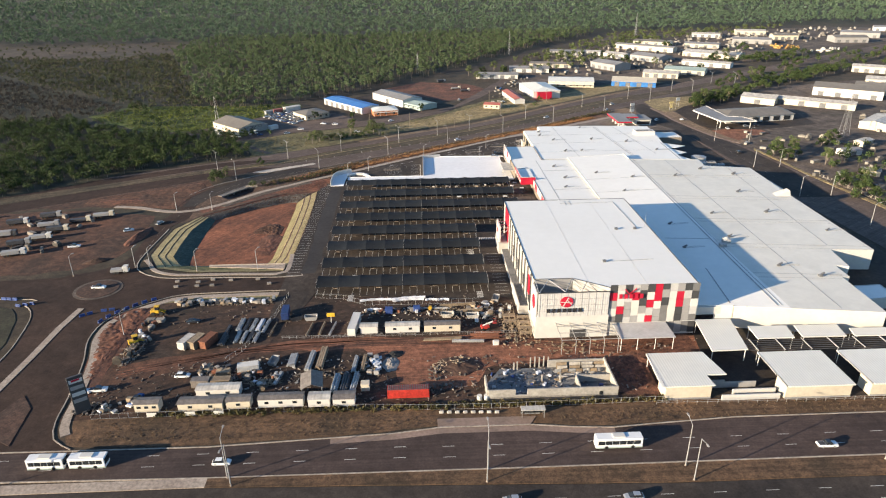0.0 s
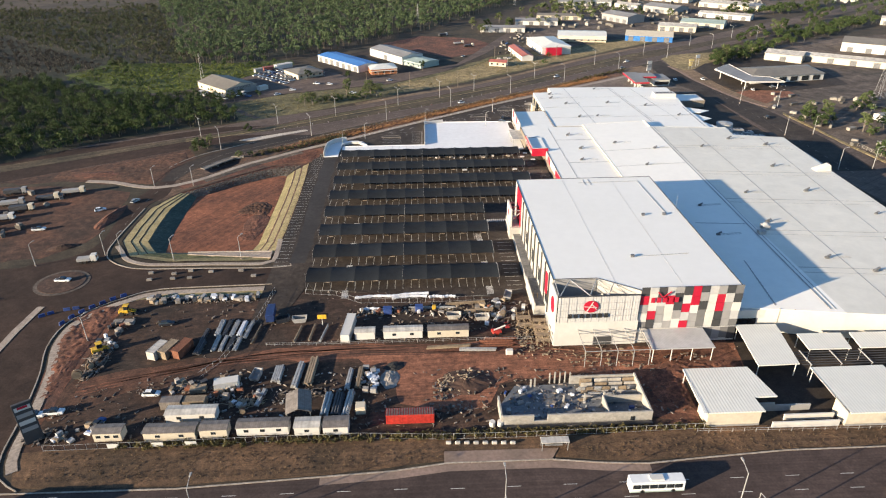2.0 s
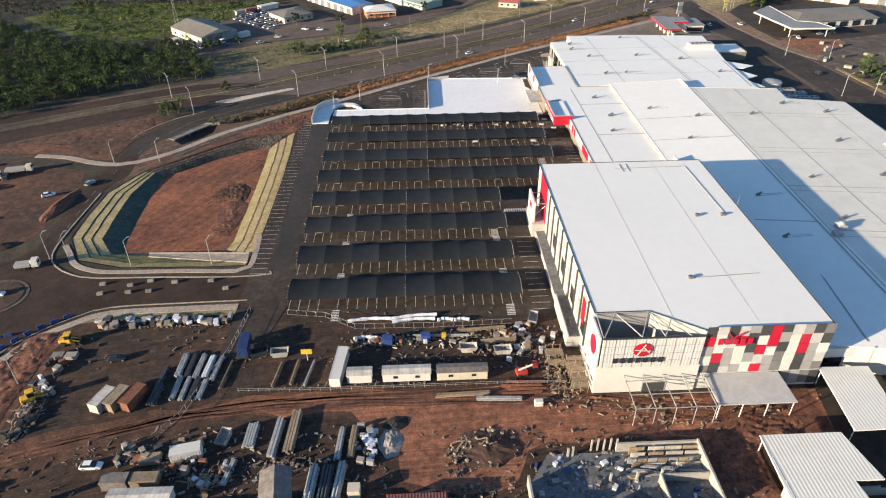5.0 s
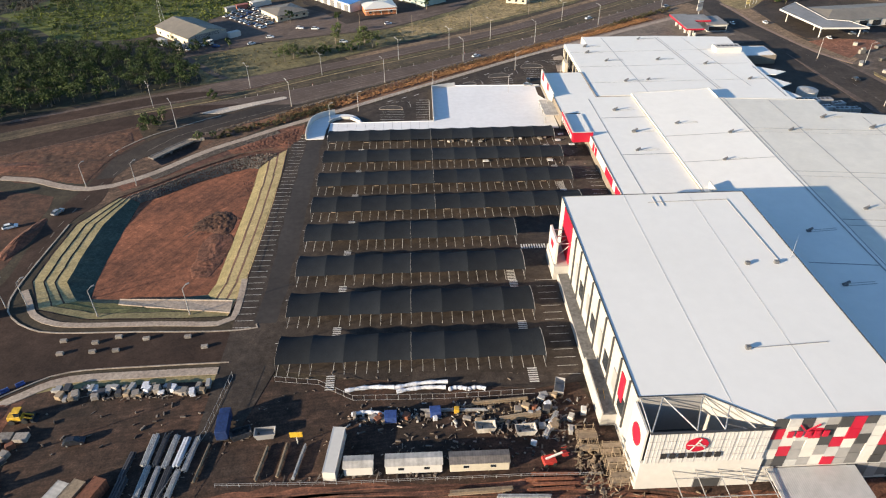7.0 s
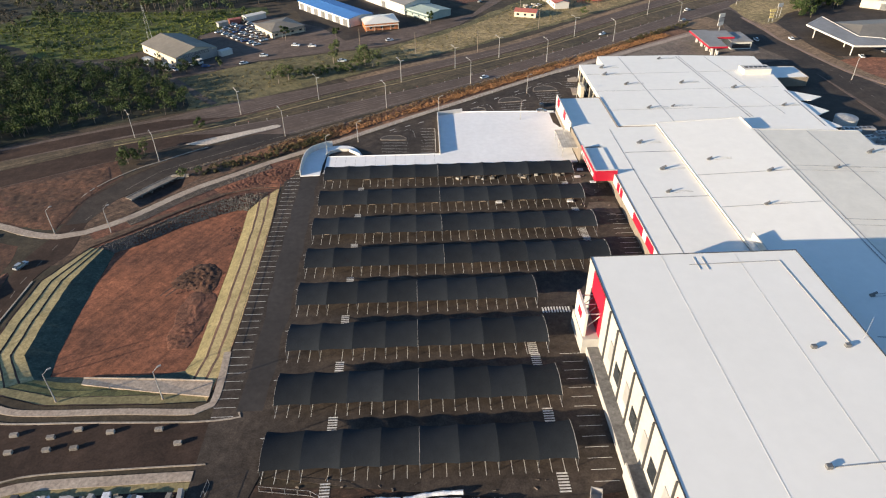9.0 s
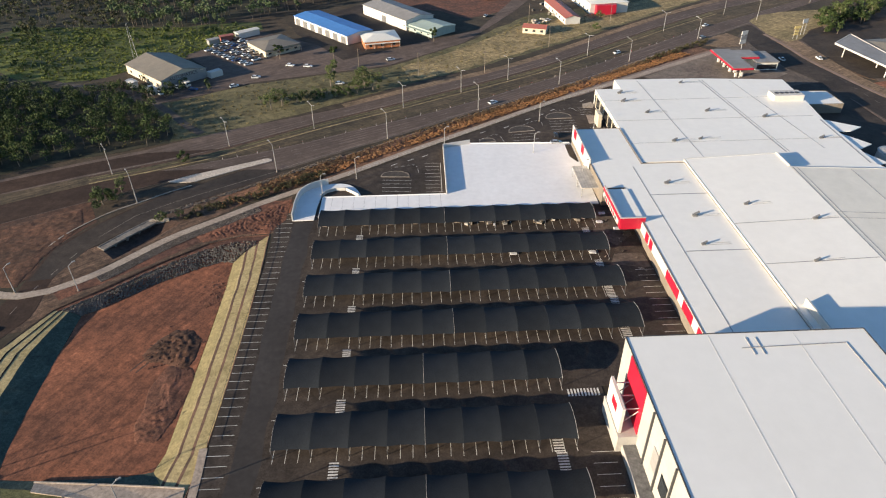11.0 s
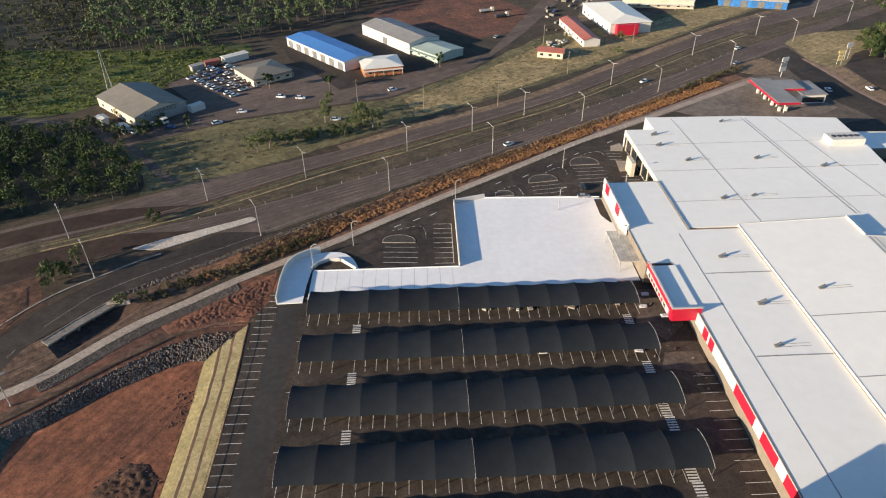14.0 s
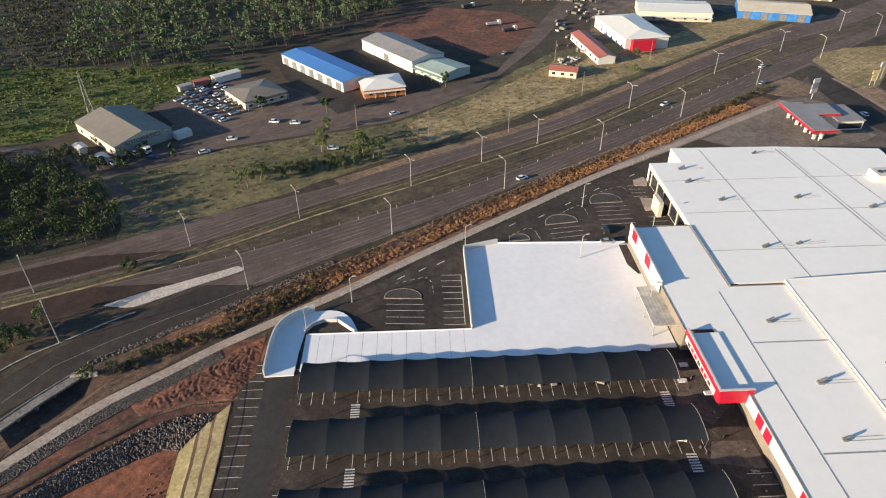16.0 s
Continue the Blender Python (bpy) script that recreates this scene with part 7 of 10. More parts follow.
def quads_mesh(name, v, material):
    me = bpy.data.meshes.new(name)
    nq = len(v) // 4
    me.vertices.add(len(v))
    me.vertices.foreach_set("co", v.astype(np.float32).ravel())
    me.loops.add(nq * 4)
    me.loops.foreach_set("vertex_index", np.arange(nq * 4, dtype=np.int32))
    me.polygons.add(nq)
    me.polygons.foreach_set("loop_start", np.arange(0, nq * 4, 4, dtype=np.int32))
    me.update(calc_edges=True)
    me.materials.append(material)
    return me


def tree_kind(seed, h, spread_, material, count=520, size=0.62, bare=0.3):
    """A tapered trunk with limbs and a crown of small leaf clumps, built at the origin."""
    rs = np.random.RandomState(seed)
    g = Geo()
    top = Vector((rs.uniform(-0.4, 0.4), rs.uniform(-0.4, 0.4), h * 0.72))
    g.cyl((0, 0, 0), top * 0.5, 0.03 * h, 0.022 * h, 7).cyl(top * 0.5, top, 0.022 * h, 0.008 * h, 6)
    limbs, cs, rr = Geo(), [], []
    for k in range(7):
        a = k * 2.4 + rs.uniform(-0.4, 0.4)
        st = top * (bare + 0.62 * k / 7)
        en = Vector((math.cos(a) * spread_ * rs.uniform(0.55, 0.95), math.sin(a) * spread_ * rs.uniform(0.55, 0.95), st.z + h * rs.uniform(0.12, 0.3)))
        limbs.cyl(st, en, 0.011 * h, 0.004 * h, 5, False)
        cs.append(en)
        rr.append(spread_ * rs.uniform(0.3, 0.52))
    cs.append((top.x, top.y, h * 0.86))
    rr.append(spread_ * 0.5)
    crown = quads_mesh("crown", leaf_cloud(rs, np.array([tuple(c) for c in cs]), np.array(rr), count, size), material)
    return g.mesh("trunk"), limbs.mesh("limb_work"), crown


def make_tree(name, kind_, label):
    t = thing(name, 0, 0, -50, 0, label, "tree", "trees")
    tk, lm, cr = kind_
    tk_o = part("trunk", tk, M_BARK, t)
    part("limb_work", lm, M_BARK, tk_o)
    part("crown", cr, None, t)
    return t


protos = [make_tree("gum_tree", tree_kind(11, 9.5, 3.6, M_LEAF, 1100, 0.40), "grey-green gum tree with an open crown"),
          make_tree("gum_tree", tree_kind(12, 12, 4.0, M_LEAF, 1300, 0.42), "tall grey-green gum tree with an open crown"),
          make_tree("bushy_tree", tree_kind(13, 7, 3.9, M_LEAF2, 1500, 0.40, 0.15), "dense dark green rounded tree"),
          make_tree("small_tree", tree_kind(14, 4.6, 2.4, M_LEAF, 800, 0.30, 0.15), "small green tree on a verge"),
          make_tree("palm_like_tree", tree_kind(15, 7.5, 2.6, M_LEAF2, 260, 0.8, 0.6), "slender tree with a small crown")]
used = set()


def plant_tree(kind_, x, y, scale_=1.0):
    m = pose(x, y, 0, 0, 0, RNG.uniform(0, 360))
    src = protos[kind_]
    if kind_ not in used:
        used.add(kind_)
        src.scale = (scale_,) * 3
        src.matrix_basis = m @ Matrix.Diagonal((scale_, scale_, scale_, 1))
        return src
    c = copy_thing(src, m)
    c.scale = (scale_ * RNG.uniform(0.95, 1.05), scale_ * RNG.uniform(0.95, 1.05), scale_ * RNG.uniform(0.9, 1.1))
    return c


for k, x, y, s in ((2, -94, 377, 0.6), (2, -112, 346.5, 0.9), (3, -108.3, 349, 0.9), (0, -108.7, 354.4, 0.6), (3, -114.5, 348.5, 0.9), (3, -89, 334.5, 0.8), (3, -84, 337, 0.6), (1, -47, 450, 0.85), (1, -31, 446, 1.0), (0, -27, 443, 1.0), (0, -34, 440, 0.8), (0, -52, 437, 0.5), (2, -43, 439, 0.6), (2, -38, 437, 0.55), (2, -50, 434, 0.5), (0, -66, 428, 0.9), (0, -70, 424, 0.8), (0, -60, 431, 0.5), (3, -57, 435, 0.9), (1, -47, 470, 0.5), (4, -77, 490, 0.9), (4, 3, 514, 0.8), (4, -49, 487, 0.8), (2, -120, 447, 0.7), (2, -128, 441, 0.8), (0, -137, 447, 0.6), (2, -145, 455, 0.6),
                   (2, 214, 372, 1.2), (0, 219, 380, 1.0), (2, 224, 370, 1.1), (2, 217, 362, 1.0), (1, 228, 377, 0.8), (2, 222, 515, 1.2), (2, 228, 522, 1.3), (1, 236, 528, 1.0), (2, 244, 532, 1.2), (2, 252, 536, 1.1), (1, 259, 535, 0.9), (2, 265, 546, 1.2), (2, 232, 536, 1.2), (2, 222, 316, 1.2), (2, 228, 309, 1.1), (0, 235, 318, 1.0), (2, 224, 300, 1.2), (0, 234, 352, 0.9), (0, 240, 360, 0.8), (2, 255, 392, 0.8), (0, 262, 398, 0.8), (2, 272, 408, 0.9), (2, 300, 392, 1.0), (2, 312, 384, 1.0), (0, 246, 312, 0.9),
                   (3, 96, 527, 1.0), (3, 104, 552, 1.0), (2, 66, 532, 0.5), (0, 60, 660, 1.0), (0, 54, 690, 1.1), (2, 70, 700, 1.1), (1, 84, 720, 1.0), (2, 92, 705, 1.1), (1, 150, 760, 1.0), (2, 240, 760, 1.3), (1, 260, 720, 1.0), (2, 330, 740, 1.4), (2, 345, 760, 1.5), (1, 360, 770, 1.3), (2, 330, 880, 1.6), (2, 420, 850, 1.6), (2, 300, 690, 1.2), (2, 316, 640, 1.2), (2, 300, 624, 1.1), (2, 280, 600, 1.1), (0, 330, 640, 1.2), (2, 352, 668, 1.3), (2, 390, 690, 1.4), (2, 420, 720, 1.4)):
    plant_tree(k, x, y, s)


def scatter(seed, poly, spacing, keep=0.85):
    rs = np.random.RandomState(seed)
    xs, ys = [p[0] for p in poly], [p[1] for p in poly]
    pts = []
    x = min(xs)
    while x < max(xs):
        y = min(ys)
        while y < max(ys):
            px_, py_ = x + rs.uniform(-0.6, 0.6) * spacing, y + rs.uniform(-0.6, 0.6) * spacing
            if rs.rand() < keep * (0.75 + 0.6 * noise.noise((px_ * 0.02, py_ * 0.02, seed))) and inside(px_, py_, poly):
                pts.append((px_, py_))
            y += spacing
        x += spacing
    return np.array(pts)


def woods(name, seed, poly, spacing, h, spread_, leaves, size, material, label, trunk=True, keep=0.85):
    """Uncountable trees as one mesh: leaf clumps on thin trunks."""
    pts = scatter(seed, poly, spacing, keep)
    rs = np.random.RandomState(seed + 100)
    n = len(pts)
    hs = h * rs.uniform(0.55, 1.25, n)
    out = []
    for k in range(3):
        off = rs.uniform(-0.45, 0.45, (n, 2)) * spread_
        c = np.column_stack([pts + off, hs * rs.uniform(0.55, 0.9, n)])
        count = n * leaves // 3
        idx = np.arange(count) % n
        d = rs.normal(size=(count, 3))
        d /= np.linalg.norm(d, axis=1)[:, None]
        p = c[idx] + d * (spread_ * rs.uniform(0.3, 0.75, count))[:, None] * np.array([1, 1, 0.8])
        p[:, 2] = np.maximum(p[:, 2], 0.2)
        a = rs.normal(size=(count, 3))
        a /= np.linalg.norm(a, axis=1)[:, None]
        b = np.cross(a, d + rs.normal(size=(count, 3)) * 0.4)
        b /= np.linalg.norm(b, axis=1)[:, None] + 1e-9
        s = size * rs.uniform(0.6, 1.5, count)[:, None]
        out.append(np.stack([p - a * s * 0.6, p + b * s * 0.5, p + a * s * 0.6, p - b * s * 0.5], 1).reshape(-1, 3))
    if trunk:
        w = 0.16 + 0.0 * hs
        base = np.column_stack([pts, np.zeros(n)])
        top = np.column_stack([pts + rs.uniform(-0.5, 0.5, (n, 2)), hs * 0.7])
        dx = np.column_stack([w, np.zeros(n), np.zeros(n)])
        dy = np.column_stack([np.zeros(n), w, np.zeros(n)])
        tv = np.concatenate([np.stack([base - dx, base + dx, top + dx * 0.5, top - dx * 0.5], 1).reshape(-1, 3), np.stack([base - dy, base + dy, top + dy * 0.5, top - dy * 0.5], 1).reshape(-1, 3)])
        tagged(new(name + "_trunks", quads_mesh(name + "_trunks", tv, M_BARK)), "pale thin trunks of the woodland", "tree trunks", kind="stuff")
    return tagged(new(name, quads_mesh(name, np.concatenate(out), material)), label, "woodland", kind="stuff")


NEAR_WOOD = [(-185, 548), (-130, 547), (-88, 574), (-37, 624), (8, 680), (60, 768), (112, 850), (200, 970), (296, 1090), (100, 1100), (-100, 1050), (-300, 1060), (-318, 1000), (-322, 900), (-270, 770), (-215, 640)]
woods("woodland_near", 3, NEAR_WOOD, 5.8, 11.5, 2.7, 84, 0.72, M_LEAF_FAR, "dense grey-green eucalypt woodland")
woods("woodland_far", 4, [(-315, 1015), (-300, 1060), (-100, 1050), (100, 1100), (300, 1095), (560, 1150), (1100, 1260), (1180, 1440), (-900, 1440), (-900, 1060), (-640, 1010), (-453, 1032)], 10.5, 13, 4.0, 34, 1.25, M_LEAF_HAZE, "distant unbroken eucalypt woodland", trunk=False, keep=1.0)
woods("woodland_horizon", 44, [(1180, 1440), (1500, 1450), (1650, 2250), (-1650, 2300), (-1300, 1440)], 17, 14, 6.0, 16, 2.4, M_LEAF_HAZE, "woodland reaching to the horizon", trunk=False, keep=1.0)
woods("scrub", 5, [(-660, 870), (-443, 724), (-298, 602), (-225, 536), (-165, 560), (-215, 640), (-268, 770), (-322, 890), (-381, 850), (-528, 874)], 4.8, 5.2, 2.2, 36, 0.7, M_SCRUBLEAF, "olive and brown half-dead scrub trees on the flat", keep=0.85)
woods("scrub_dark", 18, [(-660, 860), (-443, 716), (-298, 594), (-228, 530), (-262, 520), (-300, 475), (-420, 480), (-560, 590), (-700, 740)], 4.6, 4.6, 2.1, 34, 0.62, M_TWIG, "dark brown leafless scrub on the flat", keep=0.9)
woods("thicket", 6, [(-330, 275), (-260, 302), (-218, 327), (-194, 341.5), (-181, 350), (-172, 362), (-150, 375), (-130, 384), (-113, 390), (-105, 394), (-108, 408), (-123, 428), (-138, 441), (-165, 445), (-190, 451), (-262, 500), (-330, 490)], 4.5, 6.6, 3.2, 200, 0.42, M_LEAF3, "dark green thicket beside the highway", keep=0.9)
woods("estate_trees", 8, [(420, 760), (700, 900), (1000, 1090), (1500, 1300), (1500, 1120), (900, 800), (620, 560), (560, 640)], 11, 7, 3.6, 60, 1.0, M_LEAF2, "scattered trees between the estate buildings", keep=0.55)
woods("estate_trees_north", 9, [(110, 780), (180, 870), (330, 1080), (640, 1150), (560, 1080), (380, 990), (260, 860), (180, 760)], 8, 6.5, 3.2, 60, 0.95, M_LEAF, "scattered trees at the edge of the estate", keep=0.6)
M_TUFT = leaf_mat("short_dry_tufts", (0.135, 0.088, 0.05), (0.085, 0.062, 0.034), 0.4)
woods("mud_scrub", 7, [(-900, 872), (-528, 875), (-381, 850), (-340, 905), (-322, 1000), (-453, 1024), (-590, 986), (-900, 995)], 13, 5, 2.4, 26, 1.0, M_SCRUBLEAF, "sparse scrub trees on the mud flat", trunk=False, keep=0.6)
woods("verge_grass_tufts", 16, [(-88, 132.5), (-54, 131), (-22, 132.5), (2, 135), (2, 140), (-88, 141)], 0.9, 0.1, 0.5, 9, 0.13, M_TUFT, "short dry grass tufts on the verge", trunk=False, keep=0.6)
woods("verge_grass_tufts", 17, [(30, 137), (40, 133.5), (60, 133), (150, 135), (150, 138.5), (62, 139.5)], 0.9, 0.1, 0.5, 9, 0.13, M_TUFT, "short dry grass tufts on the verge", trunk=False, keep=0.6)
woods("meadow_trees", 19, [(-262, 525), (-200, 475), (-175, 470), (-150, 520), (-112, 528), (-100, 550), (-150, 556), (-235, 560)], 8.5, 6.5, 2.8, 120, 0.6, M_LEAF2, "green trees scattered over the meadow", keep=0.45)
woods("thicket_bushes", 40, [(-420, 300), (-200, 345), (-172, 364), (-150, 377), (-130, 386), (-108, 396), (-112, 410), (-130, 434), (-160, 443), (-262, 495), (-420, 470)], 12.0, 5.0, 3.2, 180, 0.40, M_LEAF2, "sunlit green bushes at the edge of the thicket", keep=0.7)
woods("verge_bushes", 41, [(-76, 422), (-50, 430), (-20, 446), (-26, 454), (-56, 440), (-80, 430)], 3.6, 2.8, 1.5, 70, 0.4, M_LEAF, "low green bushes on the far verge", keep=0.6)
woods("verge_bushes", 42, [(-152, 438), (-116, 440), (-98, 450), (-108, 460), (-140, 462), (-152, 458)], 4.4, 3.4, 1.8, 80, 0.45, M_LEAF2, "green bushes round the workshop", keep=0.6)
B_TOP = [(-86.5, 340.6), (-76, 348), (-63, 356.8), (-50, 366), (-41, 372.6), (-24.6, 383.8), (-10.5, 394.4), (19.5, 414.8), (68, 447), (130, 490.5)]
B_MID = [(-81.5, 342.6), (-75, 345.2), (-62, 352), (-48.6, 361), (-40, 367), (-30.7, 373.5), (-17.6, 383.2), (0.6, 397.1), (18.8, 410), (60, 437.5), (130, 485.5)]
B_LOW = [(-82.5, 334.5), (-73.2, 340.2), (-60.7, 347), (-50.4, 354.2), (-39.3, 362), (-30.4, 369.3), (-17.5, 378.6), (0.3, 391.4), (18, 403.6), (53, 427.6), (80, 445), (134, 481.5)]
M_OLIVE = leaf_mat("olive_brush_leaves", (0.078, 0.066, 0.030), (0.036, 0.038, 0.017), 0.5)
M_RUSTGRASS = leaf_mat("rust_dry_grass", (0.36, 0.185, 0.082), (0.21, 0.112, 0.055), 0.45)
woods("bank_brush", 10, B_MID[:5] + B_LOW[:5][::-1], 1.2, 1.1, 1.0, 60, 0.26, M_OLIVE, "dark olive brush on the highway bank", trunk=False, keep=1.1)
woods("bank_brush", 11, B_TOP[2:] + B_MID[2:][::-1], 1.1, 0.8, 0.8, 26, 0.24, M_BRUSH, "dry brown brush along the top of the highway bank", trunk=False, keep=1.0)
woods("bank_grass", 13, B_MID[3:] + B_LOW[3:][::-1], 0.8, 0.55, 0.6, 22, 0.24, M_RUSTGRASS, "rust-coloured dry grass on the lower bank", trunk=False, keep=1.1)
woods("bank_grass", 43, B_MID[1:4] + B_LOW[1:4][::-1], 1.6, 0.7, 0.6, 22, 0.24, M_RUSTGRASS, "rust-coloured dry grass among the olive brush", trunk=False, keep=0.8)
woods("corner_brush", 45, [(104, 466), (107.3, 474), (127, 489), (147, 502), (154, 505), (145.5, 496), (122, 480.5)], 1.7, 1.5, 1.2, 60, 0.32, M_OLIVE, "brown and olive brush beside the junction", trunk=False, keep=0.9)
woods("verge_weeds", 12, [(-72, 141.0), (66, 140.6), (66, 142.4), (-72, 143.0)], 0.8, 1.0, 0.8, 46, 0.24, leaf_mat("olive_weeds", (0.125, 0.098, 0.036), (0.060, 0.056, 0.022), 0.5), "tall half-dry weeds along the site fence", trunk=False, keep=1.0)
woods("meadow_tufts", 14, [(-250, 515), (-198, 470), (-165, 464), (-130, 494), (-114, 520), (-100, 548), (-150, 550), (-235, 556)], 2.2, 0.5, 0.9, 12, 0.5, leaf_mat("meadow_grass", (0.13, 0.15, 0.025), (0.07, 0.09, 0.02), 0.4), "lush green grass tufts behind the workshop", trunk=False, keep=0.9)
woods("verge_tufts", 15, [(-135, 382), (-89, 402), (-57, 420), (-19, 447), (27, 475), (85, 516), (110, 560), (58, 556), (20, 506), (-20, 473), (-85, 453), (-104, 440), (-140, 424)], 3.4, 0.35, 0.8, 9, 0.38, leaf_mat("pale_grass_tufts", (0.17, 0.135, 0.062), (0.11, 0.10, 0.045), 0.4), "dry grass tufts on the far verge", trunk=False, keep=0.7)


def clutter(name, seed, poly, spacing, size, material, label, keep=0.5):
    """Countless small sheds, vehicles and crates of far yards, too small to tell apart, as one mesh of boxes."""
    g, rs = Geo(), random.Random(seed)
    for x, y in scatter(seed, poly, spacing, keep):
        l, w, h = size * rs.uniform(0.7, 2.2), size * rs.uniform(0.5, 0.9), size * rs.uniform(0.4, 0.8)
        b = Geo().cbox(-l / 2, -w / 2, 0, l / 2, w / 2, h, 0.15)
        if rs.random() < 0.4:
            b.cbox(-l / 4, -w / 2 + 0.2, h, l / 3, w / 2 - 0.2, h * 1.5, 0.15)
        b.turned(rs.choice([-36, 54, -36, 20, -60]) + rs.uniform(-6, 6), x, y, 0.02)
        g.add(b.v, b.f)
    return solid(name, g, material, label, "yard clutter", kind="stuff")


M_JUMBLE = mat("mixed_yard_goods", (0.22, 0.20, 0.17), (0.11, 0.10, 0.085), rough=0.7, big=0.02, fine=0.5, amount=0.8, spread=0.75, lines="island")
M_JUMBLE_DARK = mat("dusty_machinery", (0.15, 0.13, 0.11), (0.08, 0.07, 0.06), rough=0.8, big=0.02, fine=0.5, amount=0.8, spread=0.75, lines="island")
clutter("yard_clutter", 21, [(205, 330), (208, 425), (230, 430), (300, 400), (330, 470), (430, 520), (470, 420), (330, 300), (240, 290)], 8, 2.6, M_JUMBLE, "vehicles, crates and machinery in storage yards", 0.42)
clutter("yard_clutter_north", 22, [(110, 690), (150, 660), (250, 700), (330, 770), (480, 880), (800, 1080), (700, 1120), (440, 1060), (300, 960), (190, 850)], 11, 3.4, M_JUMBLE, "vehicles, crates and small sheds in far yards", 0.5)
clutter("yard_clutter_west", 23, [(-260, 240), (-190, 244), (-165, 250), (-145, 262), (-150, 296), (-200, 300), (-260, 296)], 6, 2.2, M_JUMBLE_DARK, "machinery, trailers and crates in the truck yard", 0.5)
clutter("yard_clutter_roadside", 24, [(60, 540), (72, 534), (92, 552), (90, 600), (120, 660), (100, 690), (72, 610)], 6, 1.9, M_JUMBLE, "parked vehicles and crates beside the side street", 0.45)
clutter("yard_clutter_estate", 25, [(420, 560), (520, 640), (640, 720), (900, 900), (980, 860), (700, 620), (520, 500)], 13, 4.0, M_JUMBLE, "vehicles and sheds in far yards", 0.5)
woods("yard_trees", 26, [(208, 290), (212, 330), (232, 345), (262, 400), (300, 380), (360, 430), (420, 470), (440, 380), (330, 290), (260, 250), (222, 240)], 8.5, 6, 3.0, 90, 0.7, M_LEAF2, "scattered green trees between the storage yards", keep=0.5)
woods("corner_trees", 27, [(216, 508), (232, 508), (262, 534), (290, 560), (330, 590), (470, 690), (460, 705), (320, 612), (240, 548)], 6.5, 7, 3.2, 110, 0.7, M_LEAF2, "row of dark green trees beside the highway", keep=0.85)

woods("estate_trees_mid", 28, [(345, 742), (380, 765), (470, 818), (484, 800), (400, 748), (360, 732)], 6.5, 8, 3.6, 110, 0.8, M_LEAF2, "dark trees between the highway and the depots", keep=0.8)
woods("estate_trees_verge", 29, [(300, 612), (330, 640), (440, 706), (452, 690), (340, 610)], 6.5, 6, 3.2, 100, 0.75, M_LEAF2, "dark bushes along the highway fence", keep=0.75)
woods("street_trees", 30, [(60, 655), (110, 690), (150, 690), (190, 740), (250, 780), (240, 800), (170, 770), (100, 720), (56, 690)], 9, 7, 3.0, 90, 0.75, M_LEAF, "scattered trees behind the estate sheds", keep=0.45)
clutter("machine_yard", 31, [(470, 860), (505, 862), (515, 890), (480, 900)], 6, 3.0, mat("orange_machinery", (0.42, 0.24, 0.06), (0.25, 0.15, 0.05), rough=0.6, big=0.1, fine=0.6, amount=0.8, spread=0.5, lines="island"), "orange machinery in a far yard", 0.8)
clutter("parked_trucks", 32, [(495, 828), (540, 858), (550, 848), (505, 818)], 5, 3.4, M_PALEROOF, "white trucks parked beside the highway", 0.7)

# ---- building site ----
M_TIMBER = mat("raw_timber", (0.29, 0.22, 0.145), (0.19, 0.145, 0.10), rough=0.85, big=0.5, fine=2.0, amount=0.8, spread=0.25)
M_RUST = mat("rusty_steel", (0.23, 0.09, 0.05), (0.15, 0.06, 0.035), rough=0.9, big=0.4, fine=2.0, amount=0.9, spread=0.2)
M_CONTRED = mat("red_container_paint", (0.46, 0.04, 0.028), (0.34, 0.03, 0.022), rough=0.55, big=0.3, fine=1.5, amount=0.7)
M_BLUE = mat("blue_plastic", (0.035, 0.07, 0.22), (0.03, 0.055, 0.17), rough=0.5, big=0.3, fine=1.5, amount=0.7, spread=0.2)
M_DKBLUE = mat("navy_paint", (0.02, 0.04, 0.12), (0.02, 0.03, 0.08), rough=0.4, big=0.3, fine=1.5, amount=0.6)
M_YELLOW = mat("machine_yellow", (0.60, 0.36, 0.03), (0.45, 0.27, 0.03), rough=0.5, big=0.4, fine=1.5, amount=0.7)
M_PLASTIC = mat("white_wrap", (0.62, 0.63, 0.66), (0.48, 0.49, 0.52), rough=0.4, big=0.5, fine=2.0, amount=0.8, bump=0.6)
M_RUBBER = mat("black_rubber", (0.018, 0.018, 0.018), (0.025, 0.025, 0.024), rough=0.85, big=1.0, fine=3.0, amount=0.6)
M_BLOCK = mat("concrete_block", (0.27, 0.24, 0.21), (0.18, 0.16, 0.14), rough=0.9, big=0.5, fine=2.5, amount=0.8, spread=0.25)
M_HUTROOF = mat("hut_roof_sheet", (0.185, 0.16, 0.14), (0.125, 0.108, 0.095), rough=0.6, big=0.2, fine=1.0, amount=0.8, stripes=0.5)


